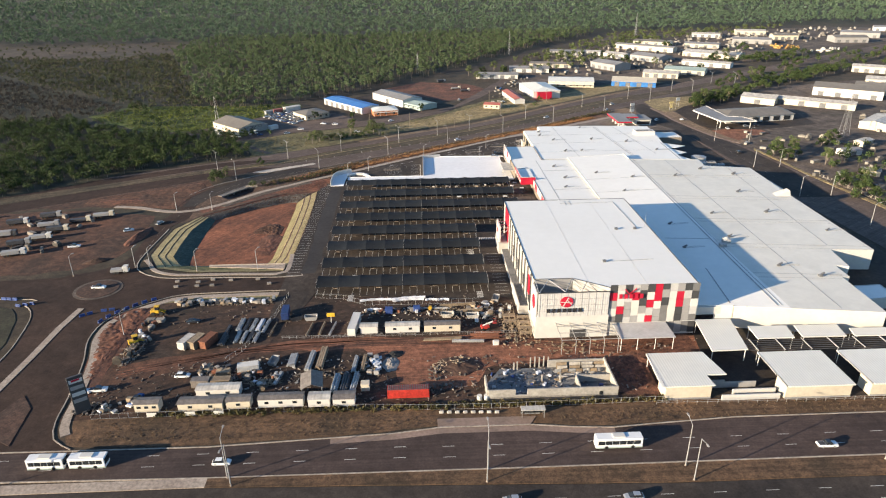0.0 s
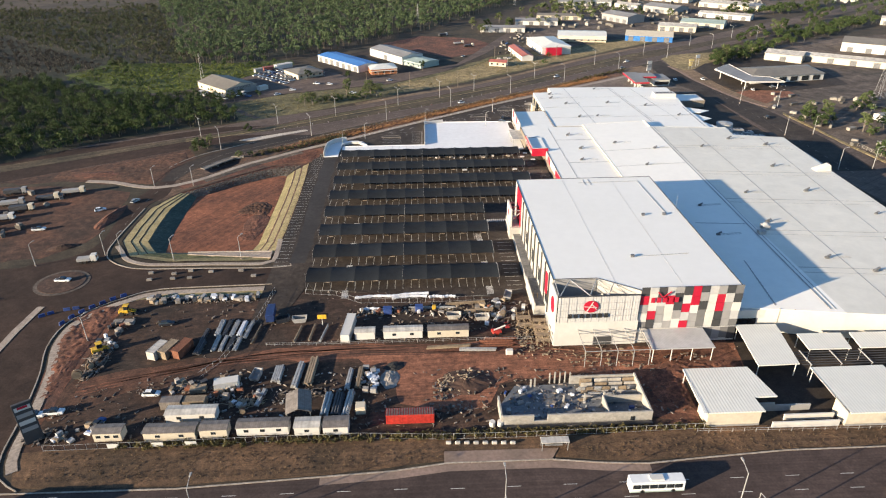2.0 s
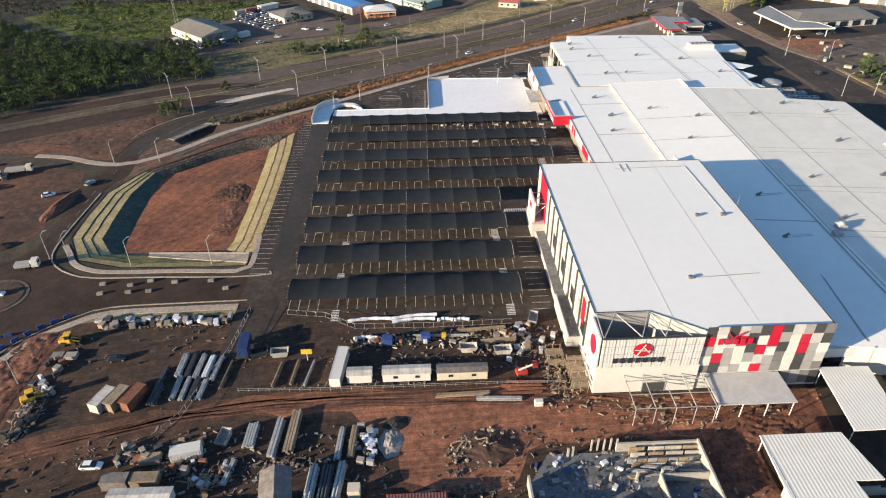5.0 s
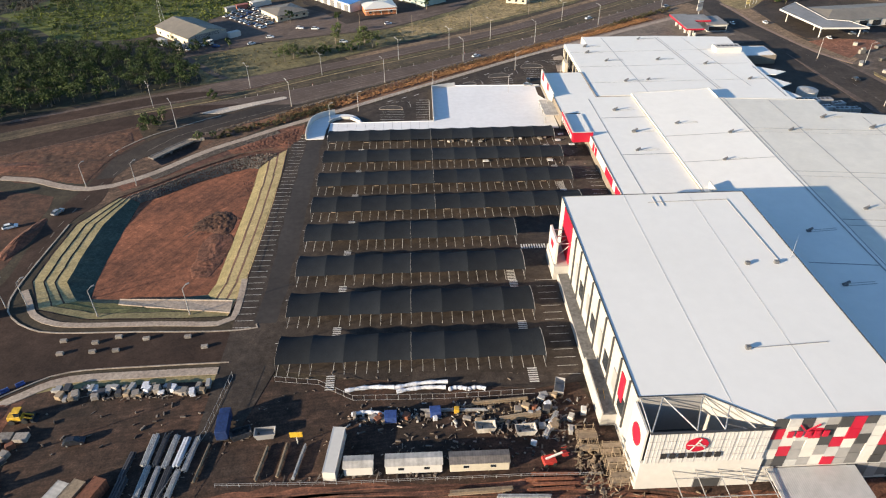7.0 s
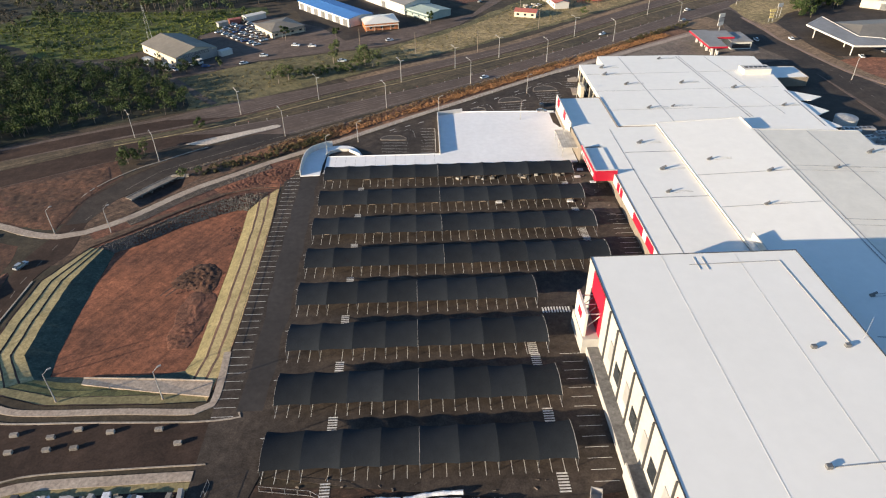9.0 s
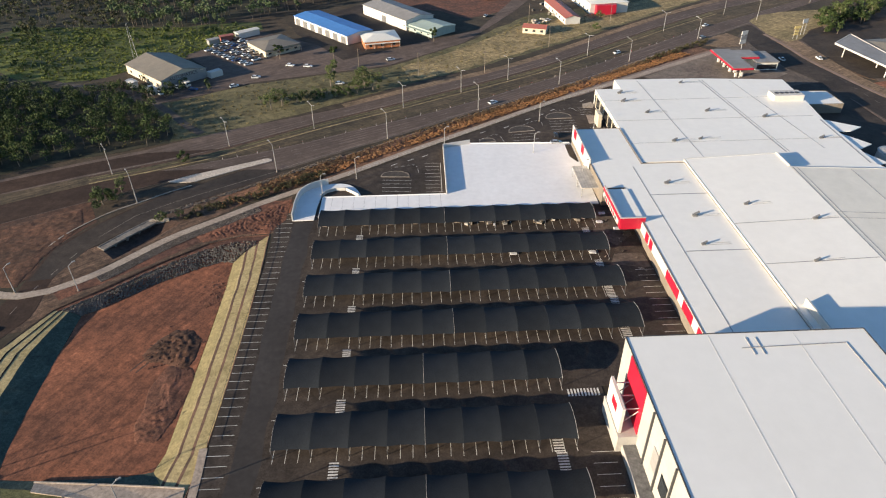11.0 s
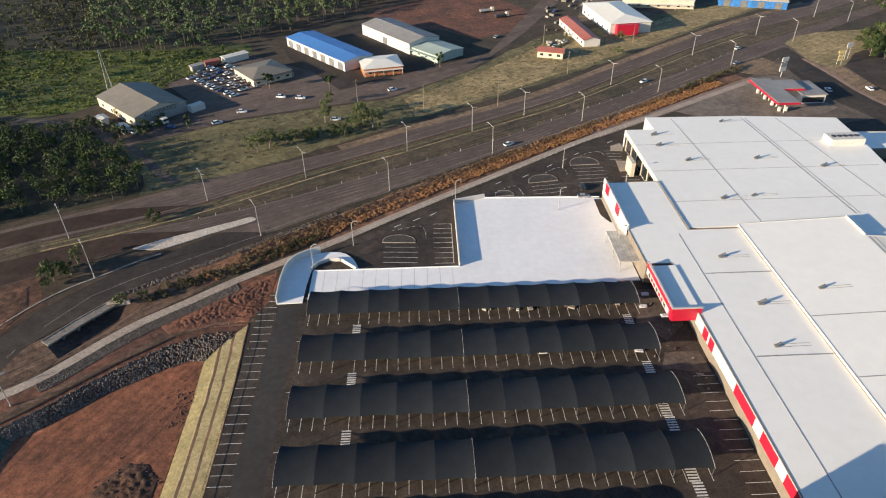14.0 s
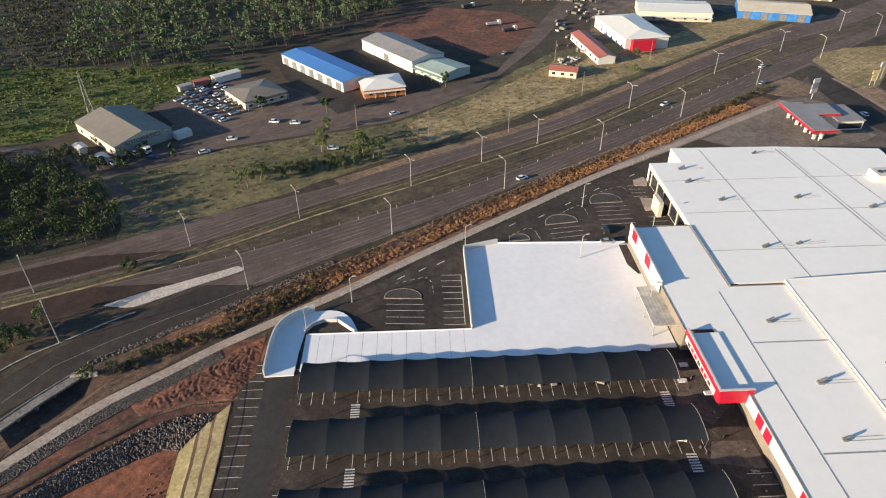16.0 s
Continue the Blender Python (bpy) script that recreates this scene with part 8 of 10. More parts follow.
def hut(x0, y0, length, width, h, wall_m, roof_m, label, windows=2, ang=0.0, north=False):
    """A portable site hut on blocks, its front left foot at x0, y0."""
    t = thing("site_hut", x0, y0, 0.03, ang, label, "site hut", "site huts")
    b = 0.35
    part("body", Geo().cbox(0, 0, b, length, width, b + h, 0.05), wall_m, t)
    part("roof", Geo().add([(-0.15, -0.2, b + h), (length + 0.15, -0.2, b + h), (length + 0.15, width + 0.2, b + h), (-0.15, width + 0.2, b + h), (-0.15, width / 2, b + h + 0.32), (length + 0.15, width / 2, b + h + 0.32), (-0.15, -0.2, b + h - 0.1), (length + 0.15, -0.2, b + h - 0.1), (length + 0.15, width + 0.2, b + h - 0.1), (-0.15, width + 0.2, b + h - 0.1)],
                           [(0, 1, 5, 4), (2, 3, 4, 5), (1, 2, 5), (3, 0, 4), (6, 7, 1, 0), (7, 8, 2, 1), (8, 9, 3, 2), (9, 6, 0, 3), (9, 8, 7, 6)]), roof_m, t)
    for k in range(windows):
        x = length * (k + 0.6) / (windows + 0.2)
        w = part("window", Geo().box(x - 0.55, -0.03, b + 1.0, x + 0.55, 0.02, b + 1.8), M_GLASS, t)
        part("frame", Geo().box(x - 0.63, -0.05, b + 0.93, x + 0.63, 0.0, b + 1.0).box(x - 0.63, -0.05, b + 1.8, x + 0.63, 0.0, b + 1.87), M_WHITE, w)
    part("door", Geo().box(length * 0.82, width - 0.02, b + 0.05, length * 0.82 + 0.85, width + 0.04, b + 2.05), M_GREY, t)
    for px_ in (0.3, length - 0.6):
        for py_ in (0.2, width - 0.5):
            part("footing", Geo().box(px_, py_, 0, px_ + 0.3, py_ + 0.3, b), M_BLOCK, t)
    return t


for x, y, l, w, wm, rm, lab, n in ((-77.4, 143.6, 6.4, 3.0, M_CREAM, M_HUTROOF, "cream site hut with a dark roof by the fence", 3), (-65.8, 143.1, 11.8, 3.1, M_CREAM, M_HUTROOF, "long cream site hut with a dark roof by the fence", 2), (-53.2, 143.5, 6.4, 3.0, M_CREAM, M_HUTROOF, "cream site hut with a dark roof", 1),
                                   (-44.8, 143.8, 12.0, 3.0, M_WHITE, M_HUTROOF, "long white site hut with a grey roof", 3), (-31.4, 143.2, 5.8, 3.4, M_WHITE, M_PALEROOF, "white site hut with a white roof", 1), (-24.7, 143.0, 5.8, 3.6, M_WHITE, M_HUTROOF, "white site hut with a dark roof", 1),
                                   (-62.8, 149.0, 11.8, 3.2, M_WHITE, M_PALEROOF, "long white site hut behind the others", 2),
                                   (-20.3, 180.1, 5.6, 2.6, M_WHITE, M_PALEROOF, "white site hut at the haul road", 0), (-12.2, 180.1, 11.0, 2.7, M_WHITE, M_PALEROOF, "long white site hut with a ribbed roof", 2), (0.3, 180.0, 11.6, 2.7, M_CREAM, M_HUTROOF, "long cream site hut with a grey roof", 2)):
    hut(x, y, l, w, 2.5, wm, rm, lab, n)


def container(x, y, length, ang, material, label, w=2.44, h=2.6, z=0.04):
    t = thing("shipping_container", x, y, z, ang, label, "shipping container", "shipping containers")
    n = int(length / 0.3)
    for s in (-w / 2, w / 2):
        for k in range(0, n, 2):
            part("rib", Geo().box(-length / 2 + length * k / n, s - 0.04, 0.15, -length / 2 + length * (k + 1) / n, s + 0.04, h - 0.12), material, t)
    part("body", Geo().box(-length / 2, -w / 2, 0.12, length / 2, w / 2, h), material, t)
    part("frame", Geo().box(-length / 2 - 0.05, -w / 2 - 0.06, 0, length / 2 + 0.05, -w / 2 + 0.06, 0.16).box(-length / 2 - 0.05, w / 2 - 0.06, 0, length / 2 + 0.05, w / 2 + 0.06, 0.16).box(-length / 2 - 0.05, -w / 2 - 0.06, h - 0.12, length / 2 + 0.05, -w / 2 + 0.06, h + 0.03).box(-length / 2 - 0.05, w / 2 - 0.06, h - 0.12, length / 2 + 0.05, w / 2 + 0.06, h + 0.03), material, t)
    for s in (-0.6, 0.6):
        part("door", Geo().box(length / 2 + 0.0, s - 0.55, 0.2, length / 2 + 0.06, s + 0.55, h - 0.15), material, t)
    return t


container(-4.6, 147.5, 11.4, 0, M_CONTRED, "bright red ribbed shipping container with timber on its roof")
container(-22.5, 184.8, 11.0, 84, M_WHITE, "long white shipping container standing end-on")
container(-74.2, 177.0, 6.0, 70, M_PALEROOF, "white shipping container in the yard")
container(-71.2, 177.2, 6.0, 70, M_TIMBER, "tan shipping container in the yard")
container(-67.6, 177.4, 6.4, 70, M_RUST, "rust red shipping container in the yard")
container(-51.5, 161.5, 6.0, 12, M_WHITE, "white shipping container among stored goods")

# Gable tarpaulin shelter.
tarp = thing("storage_shelter", -31.5, 151.5, 0, 8, "grey gabled storage shelter on posts", "shelter")
part("roof", Geo().gable(-2.9, -3.6, 2.9, 3.6, 3.0, 4.3, "y", 0.2, 0.1), M_HUTROOF, tarp)
for x in (-2.7, 2.7):
    for y in (-3.3, 0, 3.3):
        part("post", Geo().cyl((x, y, 0), (x, y, 3.1), 0.07, n=6), M_STEEL, tarp)


def stack_of(name, x, y, ang, length, rows, radius, material, label, category, square=False, group=""):
    """A stack of pipes or beams, laid side by side on bearers."""
    t = thing(name, x, y, 0.03, ang, label, category, group)
    for k in range(3):
        part("bearer", Geo().box(-length / 2 + length * (k + 0.5) / 3 - 0.1, -rows * radius * 1.15, 0, -length / 2 + length * (k + 0.5) / 3 + 0.1, rows * radius * 1.15, 0.18), M_TIMBER, t)
    z = 0.18 + radius
    for layer in range(2):
        for k in range(rows - layer):
            yy = (k - (rows - layer - 1) / 2) * radius * 2.15
            dx = RNG.uniform(-0.3, 0.3)
            g = Geo()
            if square:
                g.bar((-length / 2 + dx, yy, z), (length / 2 + dx, yy, z), radius * 1.7, radius * 1.7)
            else:
                g.cyl((-length / 2 + dx, yy, z), (length / 2 + dx, yy, z), radius, n=8)
            part("beam" if square else "pipe", g, material, t)
        z += radius * 1.8
    return t


for x, y, a, l, r, rad, m, sq in ((-60.2, 188, 89, 7.6, 5, 0.16, M_STEEL, False), (-58.0, 188, 88, 7.8, 4, 0.15, M_DARKSTEEL, False), (-55.9, 187.6, 87, 8, 4, 0.16, M_STEEL, False), (-53.6, 187.3, 86, 7, 3, 0.24, M_PLASTIC, True), (-51.6, 186.8, 85, 8.2, 4, 0.15, M_STEEL, False), (-59.4, 180.6, 89, 7, 4, 0.16, M_STEEL, False), (-57.3, 180.4, 88, 7, 4, 0.15, M_STEEL, False), (-55.2, 180.3, 87, 7, 4, 0.17, M_DARKSTEEL, False), (-53.3, 180.0, 86, 6, 4, 0.15, M_STEEL, False), (-49.0, 184.5, 84, 9, 2, 0.12, M_TIMBER, True), (-63.6, 184.5, 86, 6, 3, 0.2, M_DARKSTEEL, True), (-63.4, 178.5, 86, 6, 4, 0.25, M_DARKSTEEL, False),
                                  (-39.4, 166, 88, 6, 5, 0.24, M_STEEL, True), (-34.0, 165, 86, 10, 3, 0.3, M_STEEL, True), (-30.8, 166.5, 87, 11, 4, 0.28, M_TIMBER, True), (-42.0, 157, 80, 6, 3, 0.2, M_STEEL, True), (-25.2, 153.3, 86, 8, 3, 0.34, M_STEEL, False), (-22.5, 153.3, 86, 8, 4, 0.3, M_DARKSTEEL, False), (-19.9, 153.5, 84, 9, 3, 0.3, M_STEEL, False),
                                  (-20.5, 163, 86, 8, 3, 0.22, M_STEEL, True), (-17.8, 163.5, 86, 8, 3, 0.25, M_TIMBER, True), (-37, 184, 82, 8, 2, 0.16, M_TIMBER, True), (-33, 184.5, 84, 8, 2, 0.16, M_TIMBER, True), (-29.5, 184, 80, 8, 2, 0.16, M_STEEL, True), (6, 175.5, 2, 12, 3, 0.18, M_TIMBER, True), (14, 173.8, -3, 10, 3, 0.18, M_STEEL, True),
                                  (16, 193, 8, 9, 3, 0.22, M_TIMBER, True), (-3.5, 150.2, 14, 5, 3, 0.15, M_TIMBER, True), (22, 190.5, 60, 7, 3, 0.2, M_STEEL, True), (12, 197.5, 4, 12, 2, 0.2, M_TIMBER, True), (2, 195.5, -2, 14, 2, 0.16, M_STEEL, True)):
    stack_of("pipe_stack" if not sq else "beam_stack", x, y, a, l, r, rad, m, ("stack of grey steel pipes on bearers" if not sq else "stack of pale beams on timber bearers") if m is not M_TIMBER else "stack of sawn timber on bearers", "pipe stack" if not sq else "beam stack", sq, "stored materials")


def pallet(x, y, ang, w, d, h, material, label="pallet of building materials in the yard", wrap=0.0):
    t = thing("pallet_load", x, y, 0.03, ang, label, "pallet", "pallet loads")
    p = part("pallet", Geo().box(-w / 2, -d / 2, 0.1, w / 2, d / 2, 0.15).box(-w / 2, -d / 2, 0, -w / 2 + 0.1, d / 2, 0.1).box(-0.05, -d / 2, 0, 0.05, d / 2, 0.1).box(w / 2 - 0.1, -d / 2, 0, w / 2, d / 2, 0.1), M_TIMBER, t)
    g = Geo()
    n = 2 if h < 1 else 3
    for k in range(n):
        j = RNG.uniform(-0.06, 0.06)
        g.cbox(-w / 2 + 0.03 + j, -d / 2 + 0.03, 0.15 + (h - 0.15) * k / n, w / 2 - 0.03 + j, d / 2 - 0.03 - j, 0.13 + (h - 0.15) * (k + 1) / n, 0.04)
    part("load", g, material, t)
    return t


mats_ = [M_BLOCK, M_BLOCK, M_PLASTIC, M_TIMBER, M_STEEL, M_GREY, M_DARKSTEEL, M_GREY]
for k in range(38):
    pallet(-87 + 0.92 * k + RNG.uniform(-0.3, 0.3), 204.6 + RNG.uniform(-1.6, 1.6), RNG.uniform(-20, 20), RNG.uniform(0.9, 1.6), RNG.uniform(0.9, 2.2), RNG.uniform(0.6, 1.5), RNG.choice(mats_))
for x, y, n, sx, sy in ((-62.5, 162.5, 16, 5, 2.5), (-63, 155.5, 9, 3, 1.4), (-48, 158.5, 14, 6, 1.6), (-15.5, 162.5, 16, 1.6, 5), (-52, 163, 10, 3, 3), (-80, 148, 8, 2, 2.6), (-85, 146, 7, 3, 2), (-10, 194, 12, 10, 1.0), (14, 193, 12, 10, 3.5), (-91, 188, 8, 2.5, 5), (-89, 181, 8, 2, 3), (22, 188, 6, 5, 4), (-46, 155, 6, 3, 1), (24, 197, 8, 5, 2.5)):
    for k in range(n):
        pallet(x + RNG.uniform(-sx, sx), y + RNG.uniform(-sy, sy), RNG.uniform(-40, 40), RNG.uniform(0.7, 1.8), RNG.uniform(0.6, 1.6), RNG.uniform(0.4, 1.5), RNG.choice([M_BLOCK, M_GREY, M_DARKSTEEL, M_RUST, M_TIMBER, M_STEEL, M_TIMBER, M_DARKSTEEL, M_PLASTIC]), "small load of building materials on a pallet")
for k in range(9):
    pallet(-14.2 + 0.5 * (k % 3), 158.7 + 0.9 * k, RNG.uniform(-15, 15), 1.1, 0.9, 0.8, M_PLASTIC, "pallet of white sacks")
for k in range(16):
    pallet(RNG.choice([8, 15, 17, 19, 30, 36, 42, 44]) + RNG.uniform(-1.5, 1.5), 327.3 + RNG.uniform(-1.0, 1.0), RNG.uniform(-30, 30), RNG.uniform(0.7, 1.8), RNG.uniform(0.6, 1.2), RNG.uniform(0.35, 0.9), RNG.choice([M_PLASTIC, M_BLOCK, M_DARKSTEEL, M_STEEL]), "small load of materials under the shade sails")
for x, y in ((43.2, 309.8), (51, 331), (49, 326), (53.5, 322), (20, 310.5)):
    pallet(x, y, RNG.uniform(-10, 10), 2.0, 1.2, 0.5, M_PLASTIC, "pale load of materials in the car park")
# Stacked timber packs.
pallet(-63.3, 155.2, 0, 5.2, 2.6, 2.4, M_HUTROOF, "dark stack of wall panels")
pallet(-57.8, 155.4, 0, 5.4, 2.6, 2.2, M_TIMBER, "pale stack of timber panels")
pallet(-58.6, 160.8, 5, 4, 2.4, 1.2, M_TIMBER, "stack of timber panels")
pallet(-16.6, 150.9, 0, 2.4, 2.2, 2.3, M_CREAM, "cream wrapped crate in the yard")


def wrapped_roll(x, y, length, ang, label="long white wrapped bundle lying on the ground"):
    g, n = Geo(), 10
    g.tube([(length * (k / n - 0.5), math.sin(k / n * math.pi) * 0.5, 0.5) for k in range(n + 1)], [0.45 + 0.08 * math.sin(k * 2.1) for k in range(n + 1)], 8)
    g.turned(ang, x, y, 0.05)
    return solid("wrapped_roll", g, M_PLASTIC, label, "bundle", "wrapped bundles")


for x, y, l, a in ((-16.5, 202.3, 11, 3), (-5, 203.0, 12, 6), (-5, 201.6, 11, 4), (3.1, 201.3, 4, 0), (7.3, 201.1, 4, 0), (-17, 195.2, 6, 1)):
    wrapped_roll(x, y, l, a)


def skip(x, y, ang, material, label):
    g = Geo()
    w, l, h, t = 1.1, 2.2, 1.4, 0.08
    outer = [(-l * 0.75, -w), (l * 0.75, -w), (l * 0.75, w), (-l * 0.75, w)]
    top = [(-l, -w), (l, -w), (l, w), (-l, w)]
    for i in range(4):
        j = (i + 1) % 4
        a, b, c, d = (*outer[i], 0.1), (*outer[j], 0.1), (*top[j], h), (*top[i], h)
        k = 0.92
        g.add([a, b, c, d, (a[0] * k, a[1] * k, 0.18), (b[0] * k, b[1] * k, 0.18), (c[0] * k, c[1] * k, h), (d[0] * k, d[1] * k, h)], [(0, 1, 2, 3), (7, 6, 5, 4), (3, 2, 6, 7)])
    g.box(-l * 0.74, -w * 0.98, -0.02, l * 0.74, w * 0.98, 0.18)
    g.turned(ang, x, y, 0.03)
    return solid("skip_bin", g, material, label, "skip bin", "skip bins")


skip(-45, 165.5, 80, M_GREY, "open grey steel skip bin")
skip(25.7, 200.7, 74, M_GREY, "open grey skip bin")
skip(8.2, 190.4, 2, M_PALEROOF, "open pale skip bin on the bare earth")
skip(16.5, 189.2, 4, M_PALEROOF, "open pale skip bin on the bare earth")
skip(-42.6, 191.2, 20, M_DARKSTEEL, "open dark skip bin")
skip(-37.5, 191.0, 5, M_GREY, "open grey skip bin")

pallet(-11.6, 193.8, 0, 2.6, 2.2, 1.9, M_BLUE, "blue tarpaulin-covered crate in the storage strip")
pallet(-2.1, 194.8, 3, 2.4, 2.0, 1.7, M_BLUE, "blue tarpaulin-covered crate in the storage strip")
pallet(2.5, 195.2, 0, 1.1, 1.1, 1.3, M_YELLOW, "small yellow tool box in the storage strip")
for k, (x, y, m) in enumerate(((20.2, 190.2, M_GREY), (21.8, 189.6, M_PALEROOF), (23.0, 191.0, M_TIMBER), (26.5, 192.0, M_PALEROOF), (29.5, 193.5, M_WHITE))):
    pallet(x, y, 20 * k, 1.5, 1.2, 1.0 + 0.15 * k, m, "wrapped pallet beside the cinema")
lift = thing("scissor_lift", 33.4, 195.6, 0.1, 84, "yellow scissor lift parked against the cinema wall", "scissor lift")
part("chassis", Geo().cbox(-1.3, -0.55, 0.25, 1.3, 0.55, 0.75, 0.06), M_YELLOW, lift)
for x in (-0.9, 0.9):
    for y in (-0.55, 0.55):
        part("wheel", Geo().cyl((x, y - 0.1, 0.28), (x, y + 0.1, 0.28), 0.28, n=12), M_RUBBER, lift)
for y in (-0.4, 0.4):
    part("scissor_arm", Geo().bar((-1.1, y, 0.75), (1.1, y, 1.6), 0.08, 0.12).bar((1.1, y, 0.75), (-1.1, y, 1.6), 0.08, 0.12).bar((-1.1, y, 1.6), (1.1, y, 2.4), 0.08, 0.12).bar((1.1, y, 1.6), (-1.1, y, 2.4), 0.08, 0.12), M_DARKSTEEL, lift)
part("platform", Geo().cbox(-1.4, -0.6, 2.4, 1.6, 0.6, 2.55, 0.03), M_YELLOW, lift)
part("guard_rail", Geo().bar((-1.4, -0.6, 3.5), (1.6, -0.6, 3.5), 0.06, 0.06).bar((-1.4, 0.6, 3.5), (1.6, 0.6, 3.5), 0.06, 0.06).bar((-1.4, -0.6, 3.0), (1.6, -0.6, 3.0), 0.06, 0.06).bar((-1.4, 0.6, 3.0), (1.6, 0.6, 3.0), 0.06, 0.06).cyl((-1.4, -0.6, 2.5), (-1.4, -0.6, 3.5), 0.04, n=5).cyl((1.6, -0.6, 2.5), (1.6, -0.6, 3.5), 0.04, n=5).cyl((-1.4, 0.6, 2.5), (-1.4, 0.6, 3.5), 0.04, n=5).cyl((1.6, 0.6, 2.5), (1.6, 0.6, 3.5), 0.04, n=5), M_YELLOW, lift)

# Unfinished restaurant shell.
M_SHELL = mat("unpainted_block_wall", (0.36, 0.335, 0.295), (0.27, 0.25, 0.22), rough=0.85, big=0.3, fine=1.5, amount=0.8, fine_amount=0.15, mottle=0.12)
shell = thing("restaurant_shell", 35, 151, 0, 0, "unfinished roofless building with cream block walls", "building")
for (x0, y0, x1, y1, h) in ((17.2, 144.2, 24.6, 144.6, 3.0), (24.6, 144.2, 27.8, 144.6, 1.2), (27.8, 144.2, 52.8, 144.6, 3.0), (52.4, 144.6, 52.8, 158.6, 3.0), (16.8, 144.6, 17.2, 151.5, 3.0), (36, 158.3, 52.4, 158.7, 2.6), (42.5, 144.6, 42.8, 151, 2.6), (42.8, 150.8, 52.4, 151.1, 2.4)):
    part("wall", Geo().box(x0, y0, 0, x1, y1, h), M_SHELL, shell, world=True)
part("floor_slab", Geo().prism([(17.2, 144.6), (52.4, 144.6), (52.4, 158.3), (22, 158.3), (17.2, 151)], 0.02, 0.2), M_SLAB, shell, "grey concrete floor slab", world=True)
part("window_opening", Geo().box(47.6, 144.1, 0.5, 48.6, 144.18, 1.7), M_GLASS, shell, world=True)
part("handrail", Geo().bar((17, 143.6, 1.0), (52.6, 143.6, 1.0), 0.05, 0.05).bar((17, 143.6, 0.6), (52.6, 143.6, 0.6), 0.04, 0.04), M_DARKSTEEL, shell, world=True)
part("plinth", Geo().box(17, 143.2, 0, 52.8, 144.2, 0.3), M_CHAR, shell, world=True)
for k in range(5):
    part("column", Geo().box(30.9 + 1.3 * k, 158.8, 0.1, 31.2 + 1.3 * k, 159.1, 3.4 + 0.3 * (k % 2)), M_SHELL, shell, world=True)
for k in range(6):
    x, y = (33.1, 38.3, 43.1, 26.0, 27.0, 46.5)[k], (151.4, 151.4, 151.5, 157.6, 157.8, 153.0)[k]
    part("column", Geo().box(x - 0.2, y - 0.2, 0.2, x + 0.2, y + 0.2, 2.6 + 0.3 * (k % 3)), M_SHELL, shell, world=True)
for k in range(7):
    part("formwork", Geo().box(37.5 + 2.1 * k, 155.2, 0.2, 39.3 + 2.1 * k, 155.35, 1.6), M_TIMBER if k % 2 else M_STEEL, shell, world=True)
for k in range(26):
    pallet(RNG.uniform(19, 51), RNG.uniform(146, 157.5), RNG.uniform(0, 90), RNG.uniform(0.5, 1.6), RNG.uniform(0.4, 1.2), RNG.uniform(0.3, 1.0), RNG.choice([M_PLASTIC, M_BLUE, M_GREY, M_BLOCK, M_STEEL]), "small load of materials on the slab")
for k in range(14):
    stack_of("beam_stack", RNG.uniform(37, 51), RNG.uniform(152, 161.5), RNG.uniform(-15, 15), RNG.uniform(3, 6), 3, 0.12, RNG.choice([M_STEEL, M_TIMBER, M_GREY]), "small stack of beams beside the unfinished shell", "beam stack", True, "stored materials")


def kiosk(x0, y0, x1, y1, notch, label):
    """A shop pod: cream walls under a big overhanging ribbed roof on posts."""
    t = thing("shop_pod", (x0 + x1) / 2, y0, 0, 0, label, "shop pod", "shop pods")
    roof = [(x0, y1), (x1 - 1, y1), (x1 + 1.2, y0 + 5.2), (x1 - 4.5, y0 + 5.2), (x1 - 4.0, y0 + 0.3), (x0 - 1.0, y0 + 0.3)] if notch else [(x0, y1), (x1, y1), (x1, y0), (x0 + 0.5, y0)]
    part("roof", Geo().prism(roof, 4.0, 4.35), M_ROOF_Y, t, "white ribbed roof", world=True)
    wx = x0 + 0.2
    part("wall", Geo().box(wx, y0 + 0.4, 0, (x1 - 4.8) if notch else x1 - 0.5, y0 + 5.6, 4.0), M_CREAM, t, world=True)
    part("wall_band", Geo().box(wx - 0.05, y0 + 0.3, 0, ((x1 - 4.8) if notch else x1 - 0.5) + 0.05, y0 + 0.4, 0.5), M_GREY, t, world=True)
    for x in (x0 + 0.6, x1 - 1.6):
        part("post", Geo().cyl((x, y1 - 0.5, 0), (x, y1 - 0.5, 4.0), 0.12, n=6), M_WHITE, t, world=True)
    for k in range(3):
        part("fascia", Geo().bar((x0 + 0.1, y1 - (y1 - y0) * k / 3, 4.2), (x0, y1 - (y1 - y0) * (k + 0.96) / 3, 4.2), 0.1, 0.4), M_GUTTER, t, world=True)
    return t


